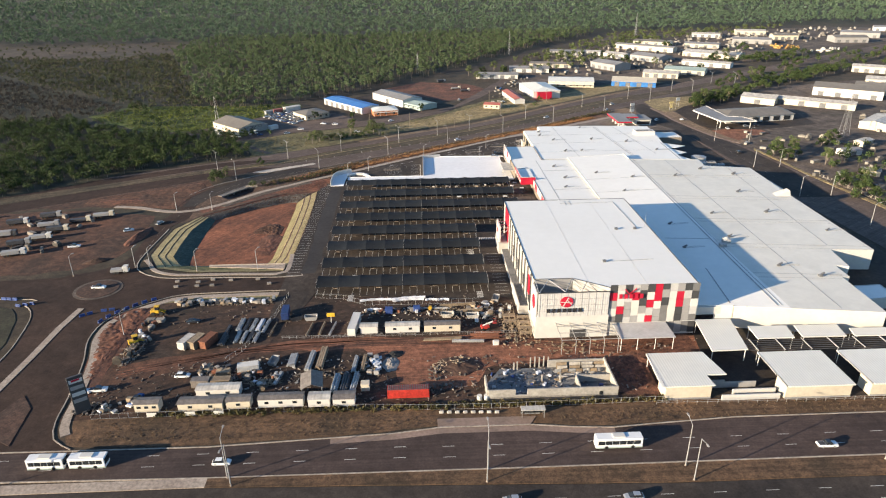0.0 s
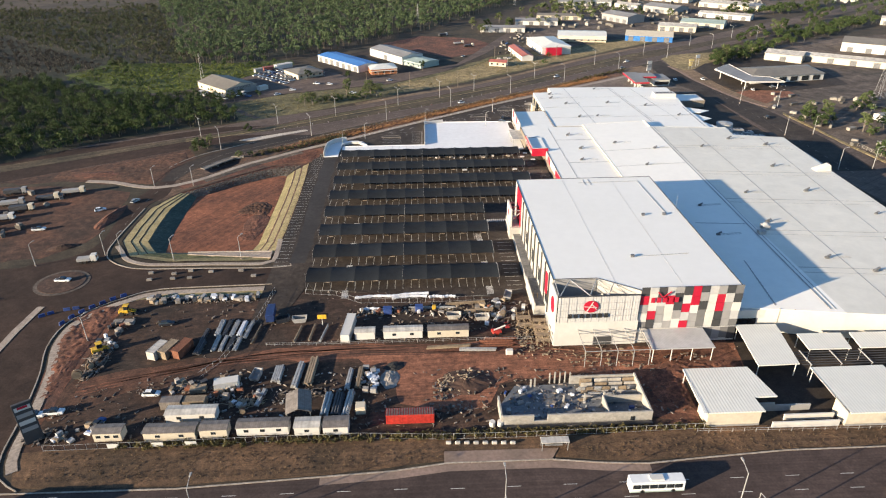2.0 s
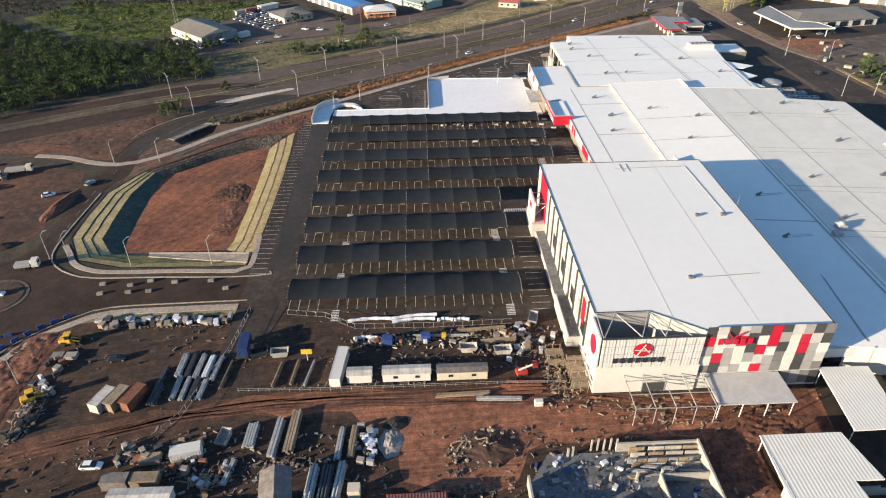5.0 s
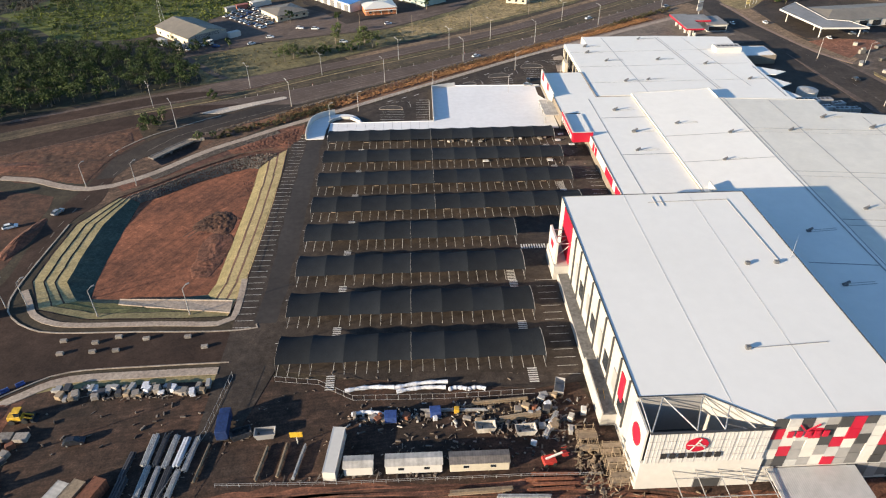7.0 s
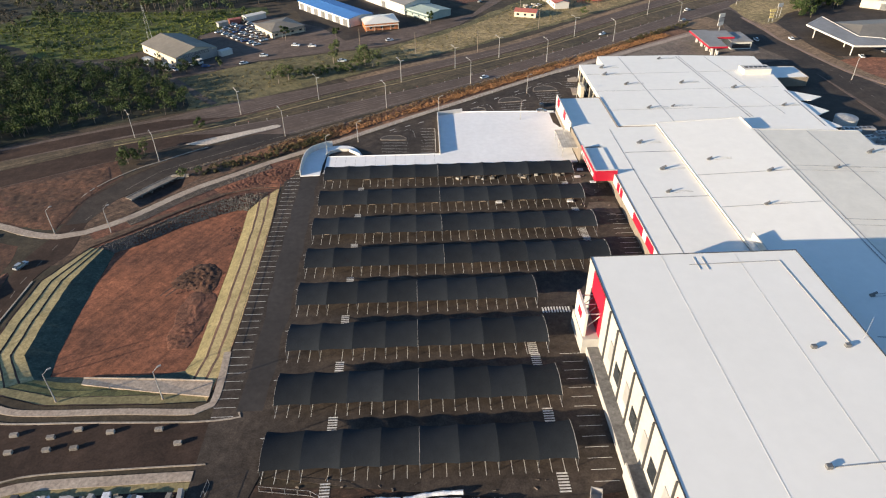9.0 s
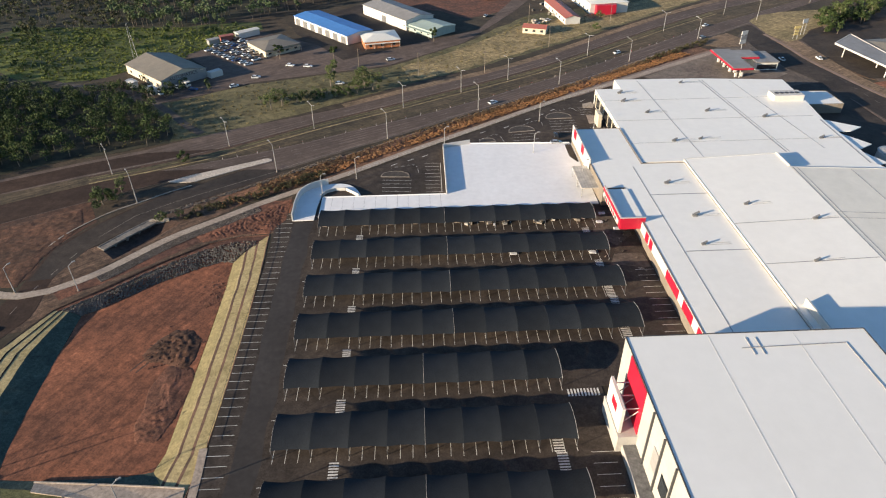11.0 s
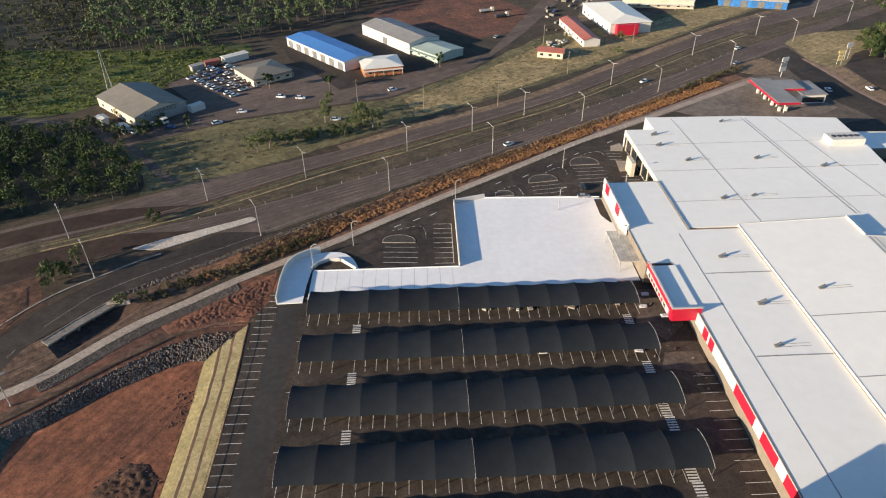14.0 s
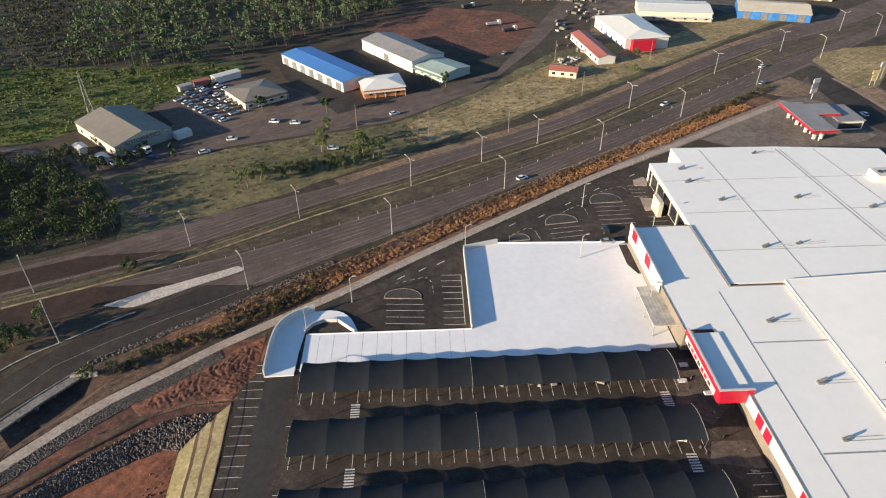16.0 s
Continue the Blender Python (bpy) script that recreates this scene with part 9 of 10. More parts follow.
kiosk(64.6, 141.2, 82.2, 157.7, True, "cream shop pod under a white ribbed roof")
kiosk(97.0, 139.8, 115.8, 156.6, False, "cream shop pod under a wide white roof")
kiosk(120.5, 139.8, 140, 156.4, False, "cream shop pod under a wide white roof")
for poly, lab in (([(86.2, 175.8), (97.5, 175.6), (95, 158), (84.2, 157.8)], "white ribbed walkway canopy on steel posts"), ([(101, 170.8), (113, 170.6), (112, 163.6), (100.6, 163.8)], "white canopy beside the service yard"), ([(115.5, 170.6), (129, 170.4), (128, 163.6), (114.6, 163.8)], "white canopy beside the service yard"), ([(131.5, 168), (150, 167.6), (149, 163.2), (130.6, 163.6)], "white canopy beside the service yard")):
    t = thing("walkway_canopy", sum(p[0] for p in poly) / 4, sum(p[1] for p in poly) / 4, 0, 0, lab, "canopy", "walkway canopies")
    part("roof", Geo().prism(poly, 4.2, 4.5), M_ROOF_Y, t, world=True)
    for x, y in poly:
        cx_, cy_ = sum(p[0] for p in poly) / 4, sum(p[1] for p in poly) / 4
        px_, py_ = x + (cx_ - x) * 0.08, y + (cy_ - y) * 0.08
        part("post", Geo().cyl((px_, py_, 0), (px_, py_, 4.2), 0.12, n=6), M_WHITE, t, world=True)
pergola = thing("steel_pergola", 120, 160, 0, 0, "dark steel pergola beams between the pods", "pergola")
for k in range(6):
    part("beam", Geo().bar((96, 158.2 + 1.0 * k, 4.0), (150, 157.6 + 1.0 * k, 4.0), 0.12, 0.25), M_DARKSTEEL, pergola, world=True)
for k in range(7):
    part("rafter", Geo().bar((98 + 8 * k, 157.6, 4.2), (98 + 8 * k, 163.8, 4.2), 0.2, 0.3), M_STEEL, pergola, world=True)
    part("post", Geo().cyl((98 + 8 * k, 158, 0), (98 + 8 * k, 158, 4.1), 0.1, n=6), M_STEEL, pergola, world=True)
flat("paving_pods", [(84, 141), (150, 140), (160, 166), (120, 170), (86, 176), (83, 158)], 0.06, M_ASPHALT, "dark new paving between the shop pods", "pavement")
for (x0, x1, y) in ((80, 96, 140.4), (84, 96, 142.8)):
    solid("screen_wall", Geo().box(x0, y, 0.05, x1, y + 0.35, 1.7), M_WHITE, "low white screen wall between the pods", "wall", "screen walls")
solid("service_wall", Geo().box(77, 146, 0.05, 83, 146.3, 2.6).box(83, 146, 0.05, 92, 146.3, 1.9), M_GREY, "grey service yard wall", "wall")


M_JUMBLE_SITE = mat("mixed_scrap", (0.19, 0.155, 0.125), (0.095, 0.075, 0.06), rough=0.7, big=0.3, fine=1.5, amount=0.8, spread=0.7, lines="island")


def rubble(x, y, rx, ry, n, seed, label, timber=False, high=0.6, big=1.0):
    """Loose offcuts, boards and boxes strewn over a patch of ground."""
    rs = random.Random(seed)
    g = Geo()
    for k in range(n):
        a, f = rs.uniform(0, 6.28), rs.random() ** 0.55
        px_, py_ = x + rx * f * math.cos(a), y + ry * f * math.sin(a)
        z = max(0.06, high * (1 - f) * rs.uniform(0.3, 1.2))
        if rs.random() < 0.55:
            th = rs.choice([0.1, 1.5, 0.3, 1.2]) + rs.uniform(-0.4, 0.4)
            d = Vector((math.cos(th), math.sin(th), rs.uniform(-0.12, 0.12))).normalized() * rs.uniform(0.3, 1.3) * big
            c = Vector((px_, py_, z + 0.05))
            g.bar(c - d, c + d, rs.uniform(0.06, 0.3), rs.uniform(0.04, 0.12))
        else:
            w, d, h = rs.uniform(0.2, 0.9) * big, rs.uniform(0.2, 0.7) * big, rs.uniform(0.12, 0.6)
            b = Geo().cbox(-w / 2, -d / 2, 0, w / 2, d / 2, h, 0.04).turned(rs.uniform(0, 180), px_, py_, max(0.04, z - 0.3))
            g.add(b.v, b.f)
    return solid("rubble_heap", g, M_TIMBER if timber else M_JUMBLE_SITE, label, "rubble heap", kind="stuff")


rubble(9.5, 161, 7, 4.5, 120, 1, "heap of broken timber and rubble", True, 1.4)
rubble(3.5, 158, 2.5, 4, 40, 2, "heap of broken concrete", high=1.0)
rubble(46, 169, 10, 3, 26, 5, "scattered scaffold timber under the porch", True)
rubble(68, 168, 8, 2.0, 20, 7, "scattered timber under the awning")
rubble(-90, 146, 5, 3, 90, 4, "scrap heap by the site fence", high=1.0)
rubble(-62, 162.5, 5, 2.4, 80, 6, "mixed scrap in the yard", high=1.0)
rubble(-90, 175, 3.0, 9, 190, 8, "long scrap heap of broken building goods beside the bank", high=1.5, big=1.2)
rubble(-10, 194.2, 11, 1.0, 60, 9, "row of packing and parts in the storage strip")
rubble(12, 195.5, 13, 3.0, 110, 10, "scattered packing and boards in the storage strip", True, 0.4)
rubble(18, 190, 9, 4, 90, 11, "scattered boards and frames beside the cinema")
rubble(29, 180, 4, 7, 110, 12, "broken timber and boards at the cinema corner", True)
rubble(45, 156, 8, 2.4, 90, 13, "jumble of formwork panels beside the shell")
rubble(30, 151, 11, 5.5, 150, 14, "scattered frames and tools on the slab", high=0.35, big=0.7)
rubble(-46, 155.5, 5, 1.6, 70, 15, "jumble of pale boards and frames in the yard", True)
rubble(-53, 160, 3, 5, 90, 16, "dark jumble of frames and boards", high=1.2)
rubble(-30, 158.5, 8, 1.5, 60, 17, "offcuts lying among the beam stacks")
rubble(-71, 203.6, 16, 1.4, 90, 18, "broken blocks and packing along the pallets")
rubble(-41, 191.5, 2.5, 1.2, 26, 19, "coils and parts beside the dark truck")
rubble(-17, 180, 16, 0.8, 40, 20, "low barrier pieces along the haul road")
rubble(-60, 150.5, 10, 1.2, 40, 37, "offcuts behind the site huts")
rubble(5, 150, 6, 2.5, 40, 38, "scattered boards on the bare earth")
heap("spoil_mound", 10, 160.5, 0, 7.5, 5, 1.5, M_DIRT_DARK, "heap of red earth and debris", 4, "earth heap")
heap("spoil_mound", 72, 160, 0, 5, 3.5, 1.3, M_DIRT, "heap of red earth by the awning", 5, "earth heap")
heap("spoil_mound", 60, 143, 0, 4, 1.6, 0.8, M_DIRT, "low heap of red earth", 6, "earth heap")
heap("spoil_mound", -10.0, 163, 0, 2.6, 4.2, 0.7, M_BLOCK, "low spill of pale gravel", 7, "gravel heap")
heap("spoil_mound", -131, 243, 0, 6, 2.4, 1.4, M_DIRT_DARK, "row of earth along the truck yard", 8, "earth heap", 20)
heap("spoil_mound", -124, 268, 0, 3, 12, 1.8, M_DIRT, "long bank of red earth beside the road", 9, "earth heap", -8)
heap("spoil_mound", -150, 316, 0, 14, 5, 0.7, M_DIRT, "mounds of red earth beyond the yard", 10, "earth heap")
# Low black heap that fills the dark patch beside the gravel spill.
heap("tarpaulin", -9.0, 168, 0, 3.2, 2.0, 0.9, M_RUBBER, "low black heap beside the gravel spill", 17, "tarpaulin", 20)
heap("spoil_mound", -97.5, 172, 0, 3.6, 12, 0.4, M_DIRT, "red earth bank along the footpath", 13, "earth heap", 8)
heap("spoil_mound", -98, 194, 0, 5, 7, 0.4, M_DIRT, "red earth bank along the footpath", 14, "earth heap", 20)


# Litter and ruts over the whole yard.
litter = Geo()
rl = random.Random(77)
SITE = [(-92, 146), (60, 144), (64, 158), (86, 164), (86, 176), (34, 180), (30, 198), (-38, 204), (-86, 203), (-92, 190)]
count = 0
while count < 560:
    x, y = rl.uniform(-92, 86), rl.uniform(144, 204)
    if not inside(x, y, SITE) or (-48 < x < 30 and 172 < y < 178) or (17 < x < 53 and 144 < y < 159):
        continue
    if noise.noise((x * 0.1, y * 0.1, 3.0)) < 0.08 or (-90 < x < -62 and 164 < y < 201) or (-60 < x < 84 and 166 < y < 179):
        continue
    count += 1
    if rl.random() < 0.5:
        a = rl.uniform(0, math.pi)
        d = Vector((math.cos(a), math.sin(a), 0)) * rl.uniform(0.12, 0.55)
        c = Vector((x, y, 0.1))
        litter.bar(c - d, c + d, rl.uniform(0.05, 0.16), 0.08)
    else:
        w, d, h = rl.uniform(0.1, 0.4), rl.uniform(0.1, 0.35), rl.uniform(0.08, 0.25)
        b = Geo().cbox(-w / 2, -d / 2, 0, w / 2, d / 2, h, 0.03).turned(rl.uniform(0, 180), x, y, 0.04)
        litter.add(b.v, b.f)
solid("yard_litter", litter, mat("yard_offcuts", (0.19, 0.15, 0.12), (0.10, 0.078, 0.062), rough=0.8, big=0.3, fine=1.5, amount=0.8, spread=0.8, lines="island"), "small offcuts and litter over the building yard", "litter", kind="stuff")
for k in range(7):
    rut = curve_line([(-90, 160 + 0.9 * k), (-72, 166.5 + 0.5 * k), (-52, 171.5 + 0.5 * k), (-28, 173.3 + 0.6 * k), (0, 173 + 0.7 * k), (32, 171 + 0.8 * k), (62, 165 + 0.9 * k), (84, 165.5 + 0.8 * k)], 3)
    rut = [(x, y + 0.5 * noise.noise((x * 0.1, k * 3.1, 0.0))) for x, y in rut]
    solid("wheel_rut", Geo().strip(rut, 0.45 + 0.15 * (k % 3), 0.0, 0.046), M_RED_YARD if k % 2 else M_DIRT, "dark wheel rut along the haul track", "wheel rut", "wheel ruts", kind="structure")
# Red steel pile, bin and the layered formwork of the shell.
for k in range(4):
    stack_of("beam_stack", 20 + RNG.uniform(-1, 1), 175.3 + 1.1 * k, RNG.uniform(-4, 4), 9, 3, 0.12, M_RUST, "stack of rust red steel sections", "beam stack", True, "stored materials")
solid("waste_bin", Geo().cbox(21.5, 171.3, 0.05, 23.4, 172.5, 1.4, 0.1), M_WHITE, "small white waste bin on the haul road", "bin")
for k in range(4):
    for j in range(4):
        z = 0.2 + 0.55 * k
        part("formwork", Geo().box(38.4 + 3.7 * j + RNG.uniform(-0.2, 0.2), 157.4 - 0.9 * (3 - k), 0.2, 41.6 + 3.7 * j + RNG.uniform(-0.2, 0.2), 157.6 - 0.9 * (3 - k), 0.5 + z), M_PALEROOF if (j + k) % 3 else M_TIMBER, shell, world=True)
for x in (14.8, 16.7):
    solid("plastic_drum", Geo().cyl((x, 144.6, 0.03), (x, 144.6, 1.3), 0.75, 0.7, 14), M_WHITE, "round white plastic drum beside the shell", "drum", "drums")
crate_roof = [o for o in bpy.data.objects if o.name == "shipping_container"][0]
g = Geo()
for k in range(19):
    g.box(-5.6 + 0.6 * k, -1.2, 2.6, -5.3 + 0.6 * k, 1.2, 2.68)
part("roof_rib", g, mat("faded_container_roof", (0.20, 0.13, 0.11), (0.14, 0.10, 0.09), rough=0.8, big=0.4, fine=1.5, amount=0.8), crate_roof, "faded grey red roof ribs")
for x in (-73.4, -63.4, -55.9):
    solid("fence_sign", Geo().cbox(x, 141.25, 0.5, x + 2.6, 141.35, 1.7, 0.03), M_WHITE, "white sign board on the site fence", "sign", "fence signs")


def scaffold(x, y, nx, ny, bay, h, label):
    """Tube scaffold: standards, ledgers and boards on two lifts."""
    t = thing("scaffold", x, y, 0.04, 0, label, "scaffold", "scaffolds")
    for i in range(nx + 1):
        for j in range(ny + 1):
            part("standard", Geo().cyl((i * bay, j * bay, 0), (i * bay, j * bay, h + 0.3 * ((i + j) % 3)), 0.06, n=5), M_TIMBER, t)
    for z in (h * 0.5, h):
        for i in range(nx + 1):
            part("ledger", Geo().bar((i * bay, -0.3, z), (i * bay, ny * bay + 0.3, z), 0.08, 0.08), M_TIMBER, t)
        for j in range(ny + 1):
            part("ledger", Geo().bar((-0.3, j * bay, z), (nx * bay + 0.3, j * bay, z), 0.08, 0.08), M_TIMBER, t)
        for j in range(ny):
            if (j + int(z)) % 2:
                part("board", Geo().box(-0.2, j * bay + 0.2, z + 0.05, nx * bay + 0.2, (j + 1) * bay - 0.3, z + 0.1), M_TIMBER, t)


scaffold(30.6, 174.6, 2, 5, 1.7, 3.6, "timber and tube scaffold at the cinema corner")
scaffold(26.6, 183.0, 2, 3, 1.8, 2.4, "low tube scaffold beside the cinema")


def cable_reel(x, y, r, ang):
    t = thing("cable_reel", x, y, 0.04 + r, ang, "large wooden cable reel standing in the scrap", "cable reel", "cable reels")
    for s in (-0.5, 0.5):
        part("flange", Geo().cyl((0, s - 0.06, 0), (0, s + 0.06, 0), r, n=18), M_TIMBER, t)
    part("drum", Geo().cyl((0, -0.44, 0), (0, 0.44, 0), r * 0.55, n=14), M_RUST, t)


cable_reel(-92.0, 167.6, 1.2, 20)
cable_reel(-90.4, 171.5, 0.9, 60)
cable_reel(-45.5, 152.0, 0.8, 10)
for x, y in ((-91.2, 192.8), (-88.0, 192.6)):
    solid("concrete_trough", Geo().cbox(x - 1.4, y - 1.0, 0.05, x + 1.4, y + 1.0, 1.0, 0.08), M_BLOCK, "pale concrete block at the yard edge", "concrete block", "concrete blocks")


def debris(seed, poly, spacing, material, label, keep=0.7, size=1.0):
    """Small offcuts and packing strewn thinly over a stretch of yard."""
    g, rs = Geo(), random.Random(seed)
    for x, y in scatter(seed, poly, spacing, keep):
        l, w, h = size * rs.uniform(0.15, 1.3), size * rs.uniform(0.08, 0.4), size * rs.uniform(0.05, 0.4)
        b = Geo().box(-l / 2, -w / 2, 0, l / 2, w / 2, h).turned(rs.uniform(0, 180), x, y, 0.045)
        g.add(b.v, b.f)
    return solid("yard_debris", g, material, label, "debris", kind="stuff")


debris(61, [(-28, 183), (32, 183), (31, 199), (-18, 198)], 1.5, M_JUMBLE_SITE, "small offcuts and packing on the yard floor")
debris(62, [(-22, 192), (30, 190), (30, 198), (-18, 198)], 1.3, M_PALEROOF, "pale packing and boards in the storage strip", 0.45)
debris(63, [(-95, 144), (-10, 144), (-10, 168), (-60, 170), (-92, 160)], 1.9, M_JUMBLE_SITE, "small offcuts strewn over the builders' yard")
debris(64, [(-58, 150), (-12, 150), (-12, 166), (-58, 168)], 1.9, M_STEEL, "grey steel offcuts in the builders' yard", 0.5)
debris(65, [(0, 143), (62, 143), (62, 165), (0, 167)], 1.8, M_JUMBLE_SITE, "rubble round the unfinished shell")
debris(66, [(17.5, 145), (52, 145), (52, 158), (22, 158)], 1.1, M_DARKSTEEL, "tools and formwork parts on the slab", 0.6)
debris(67, [(18, 145), (52, 145), (52, 158), (22, 158)], 1.4, M_PALEROOF, "pale boards and buckets on the slab", 0.5)
debris(68, [(-38, 206), (24, 203), (24, 207), (-38, 208.5)], 2.0, M_JUMBLE_SITE, "small litter along the parking edge", 0.5, 0.7)
debris(69, [(24, 170), (60, 163), (60, 172), (34, 175), (30, 186), (24, 186)], 1.2, M_TIMBER, "timber offcuts at the cinema's corner", 0.7)
debris(70, [(-92, 198), (-52, 204), (-52, 192), (-90, 186)], 2.6, M_JUMBLE_SITE, "small scraps in the upper yard", 0.5)
debris(71, [(46, 296), (57, 296), (57, 334), (44, 334)], 2.0, M_JUMBLE_SITE, "building scraps beside the entrance", 0.5)

# ---- machines and vehicles ----


def wheel_mesh(r, w):
    g = Geo().cyl((0, -w / 2, 0), (0, w / 2, 0), r, n=14)
    me = g.mesh("tyre")
    me.materials.append(M_RUBBER)
    return me


RIM_ME = Geo().cyl((0, -0.115, 0), (0, 0.115, 0), 0.2, n=10).mesh("rim")
RIM_ME.materials.append(M_STEEL)
TYRE_ME = wheel_mesh(0.33, 0.21)


def loft(sections, half):
    """A body from cross-sections along x: (x, z of bottom, z of top, half width at the bottom, half width at the top)."""
    g = Geo()
    for x, z0, z1, w0, w1 in sections:
        g.v += [(x, -w0, z0), (x, w0, z0), (x, w1, z1 - 0.06), (x, w1 - 0.08, z1), (x, -w1 + 0.08, z1), (x, -w1, z1 - 0.06)]
    n = 6
    for s in range(len(sections) - 1):
        for i in range(n):
            g.f.append((s * n + i, s * n + (i + 1) % n, (s + 1) * n + (i + 1) % n, (s + 1) * n + i))
    g.f += [tuple(range(n - 1, -1, -1)), tuple(range((len(sections) - 1) * n, len(sections) * n))]
    return g


CAR_PAINTS = [mat("white_car_paint", (0.72, 0.72, 0.71), rough=0.25, big=1, fine=2, amount=0.2, fine_amount=0.03), mat("silver_car_paint", (0.45, 0.46, 0.47), rough=0.25, metal=0.5, big=1, fine=2, amount=0.2, fine_amount=0.03),
              mat("blue_car_paint", (0.03, 0.07, 0.2), rough=0.25, big=1, fine=2, amount=0.2, fine_amount=0.03), mat("red_car_paint", (0.35, 0.03, 0.03), rough=0.25, big=1, fine=2, amount=0.2, fine_amount=0.03), mat("dark_car_paint", (0.03, 0.03, 0.035), rough=0.25, big=1, fine=2, amount=0.2, fine_amount=0.03)]
CAR_NAMES = ["white", "silver", "dark blue", "red", "black"]
car_body = {}


def car(x, y, ang, paint=0, ute=False, where="parked car", z=0.07):
    key = (paint, ute)
    nm = CAR_NAMES[paint]
    t = thing("car" if not ute else "pickup_truck", x, y, z, ang, f"{nm} {'pickup truck' if ute else 'hatchback car'} {where}", "car" if not ute else "pickup truck", "cars")
    if key not in car_body:
        if ute:
            b = loft([(-2.45, 0.45, 1.0, 0.86, 0.86), (-0.55, 0.4, 1.02, 0.88, 0.88), (0.9, 0.35, 1.05, 0.88, 0.86), (2.2, 0.35, 0.98, 0.86, 0.8), (2.45, 0.45, 0.8, 0.78, 0.72)], 0.9)
            c = loft([(-0.7, 0.98, 1.05, 0.82, 0.8), (-0.55, 0.98, 1.68, 0.82, 0.68), (0.55, 0.98, 1.7, 0.82, 0.68), (1.15, 0.98, 1.06, 0.82, 0.78)], 0.9)
            tr = Geo().box(-2.3, -0.72, 1.0, -0.75, 0.72, 1.03)
        else:
            b = loft([(-2.15, 0.45, 0.85, 0.78, 0.74), (-1.9, 0.32, 0.95, 0.86, 0.82), (0.9, 0.3, 0.96, 0.88, 0.84), (1.9, 0.32, 0.82, 0.85, 0.76), (2.2, 0.45, 0.7, 0.74, 0.66)], 0.9)
            c = loft([(-2.0, 0.9, 0.97, 0.78, 0.74), (-1.45, 0.9, 1.42, 0.79, 0.62), (0.25, 0.9, 1.46, 0.8, 0.63), (1.15, 0.9, 0.98, 0.8, 0.74)], 0.9)
            tr = Geo().box(-1.35, -0.58, 1.44, 0.2, 0.58, 1.48)
        car_body[key] = (b.mesh("body"), c.mesh("cabin"), tr.mesh("roof_panel"))
    b, c, r = car_body[key]
    part("body", b, CAR_PAINTS[paint], t, smooth=False)
    part("cabin", c, M_GLASS, t, "dark glazed cabin")
    part("bed" if ute else "roof_panel", r, M_DARKSTEEL if ute else CAR_PAINTS[paint], t)
    for wx in (-1.35, 1.35):
        for wy in (-0.78, 0.78):
            w = part("wheel", TYRE_ME, None, t)
            w.matrix_basis = pose(wx, wy, 0.33)
            part("rim", RIM_ME, None, w)
    return t


def bus(x, y, ang, length, label):
    t = thing("bus", x, y, 0.09, ang, label, "bus", "buses")
    a, w, h = length / 2, 1.25, 3.05
    part("body", Geo().cbox(-a, -w, 0.35, a, w, h, 0.14), CAR_PAINTS[0], t)
    part("skirt", Geo().box(-a + 0.05, -w - 0.02, 0.3, a - 0.05, w + 0.02, 0.62), M_GREENROOF, t, "pale green skirt")
    for s in (-1, 1):
        n = int(length / 1.7)
        for k in range(n):
            x0 = -a + 0.5 + (length - 1.0) * k / n
            part("window", Geo().box(x0, s * w - 0.03, 1.35, x0 + (length - 1.0) / n - 0.12, s * w + 0.03, 2.45), M_GLASS, t)
    part("windscreen", Geo().box(a - 0.03, -w + 0.15, 1.1, a + 0.04, w - 0.15, 2.7), M_GLASS, t)
    part("roof_unit", Geo().cbox(-1.6, -0.8, h, 1.4, 0.8, h + 0.28, 0.08), M_WHITE, t)
    for wx in (-a + 2.6, a - 2.4):
        for wy in (-w + 0.12, w - 0.12):
            part("wheel", Geo().cyl((wx, wy - 0.14, 0.48), (wx, wy + 0.14, 0.48), 0.48, n=14), M_RUBBER, t)
    return t


bus(47, 124.3, 0, 11.5, "white single-deck bus on the highway")
bus(-80.5, 124.1, 0, 8.6, "white front half of an articulated bus on the highway")
bus(-90.2, 124.1, 0, 8.6, "white rear half of an articulated bus on the highway")
car(-49, 123.0, 0, 0, where="driving on the highway")
car(97.8, 121.4, 0, 0, True, where="driving on the highway")
car(18.6, 107.6, 180, 1, where="driving on the highway")
car(45.6, 107.2, 180, 1, where="driving on the highway")
car(-70, 159.7, 0, 0, where="parked in the building yard")
car(-79.0, 149.0, 75, 2, True, where="parked in the building yard")
car(-95.8, 153.2, 5, 0, True, where="parked beside the side road")
car(-91.5, 154.0, 5, 0, True, where="parked beside the side road")
car(-76.5, 191, 10, 4, where="parked in the building yard")
car(-147, 258, 10, 0, True, where="parked in the truck yard")
car(-131, 275, 25, 0, where="parked in the truck yard")
car(-119.5, 218.5, 0, 0, True, where="parked on the roundabout")
car(-120, 283, 70, 1, where="on the side road")
for k in range(30):
    i, j = k % 8, k // 8
    car(-117 + 3.7 * i + 2.2 * j + RNG.uniform(-0.5, 0.5), 506 - 3.4 * i + 7.4 * j + RNG.uniform(-0.5, 0.5), 50 + RNG.uniform(-8, 8), RNG.choice([0, 0, 0, 0, 1, 1, 2, 4]), k % 5 == 0, "parked in the car yard")
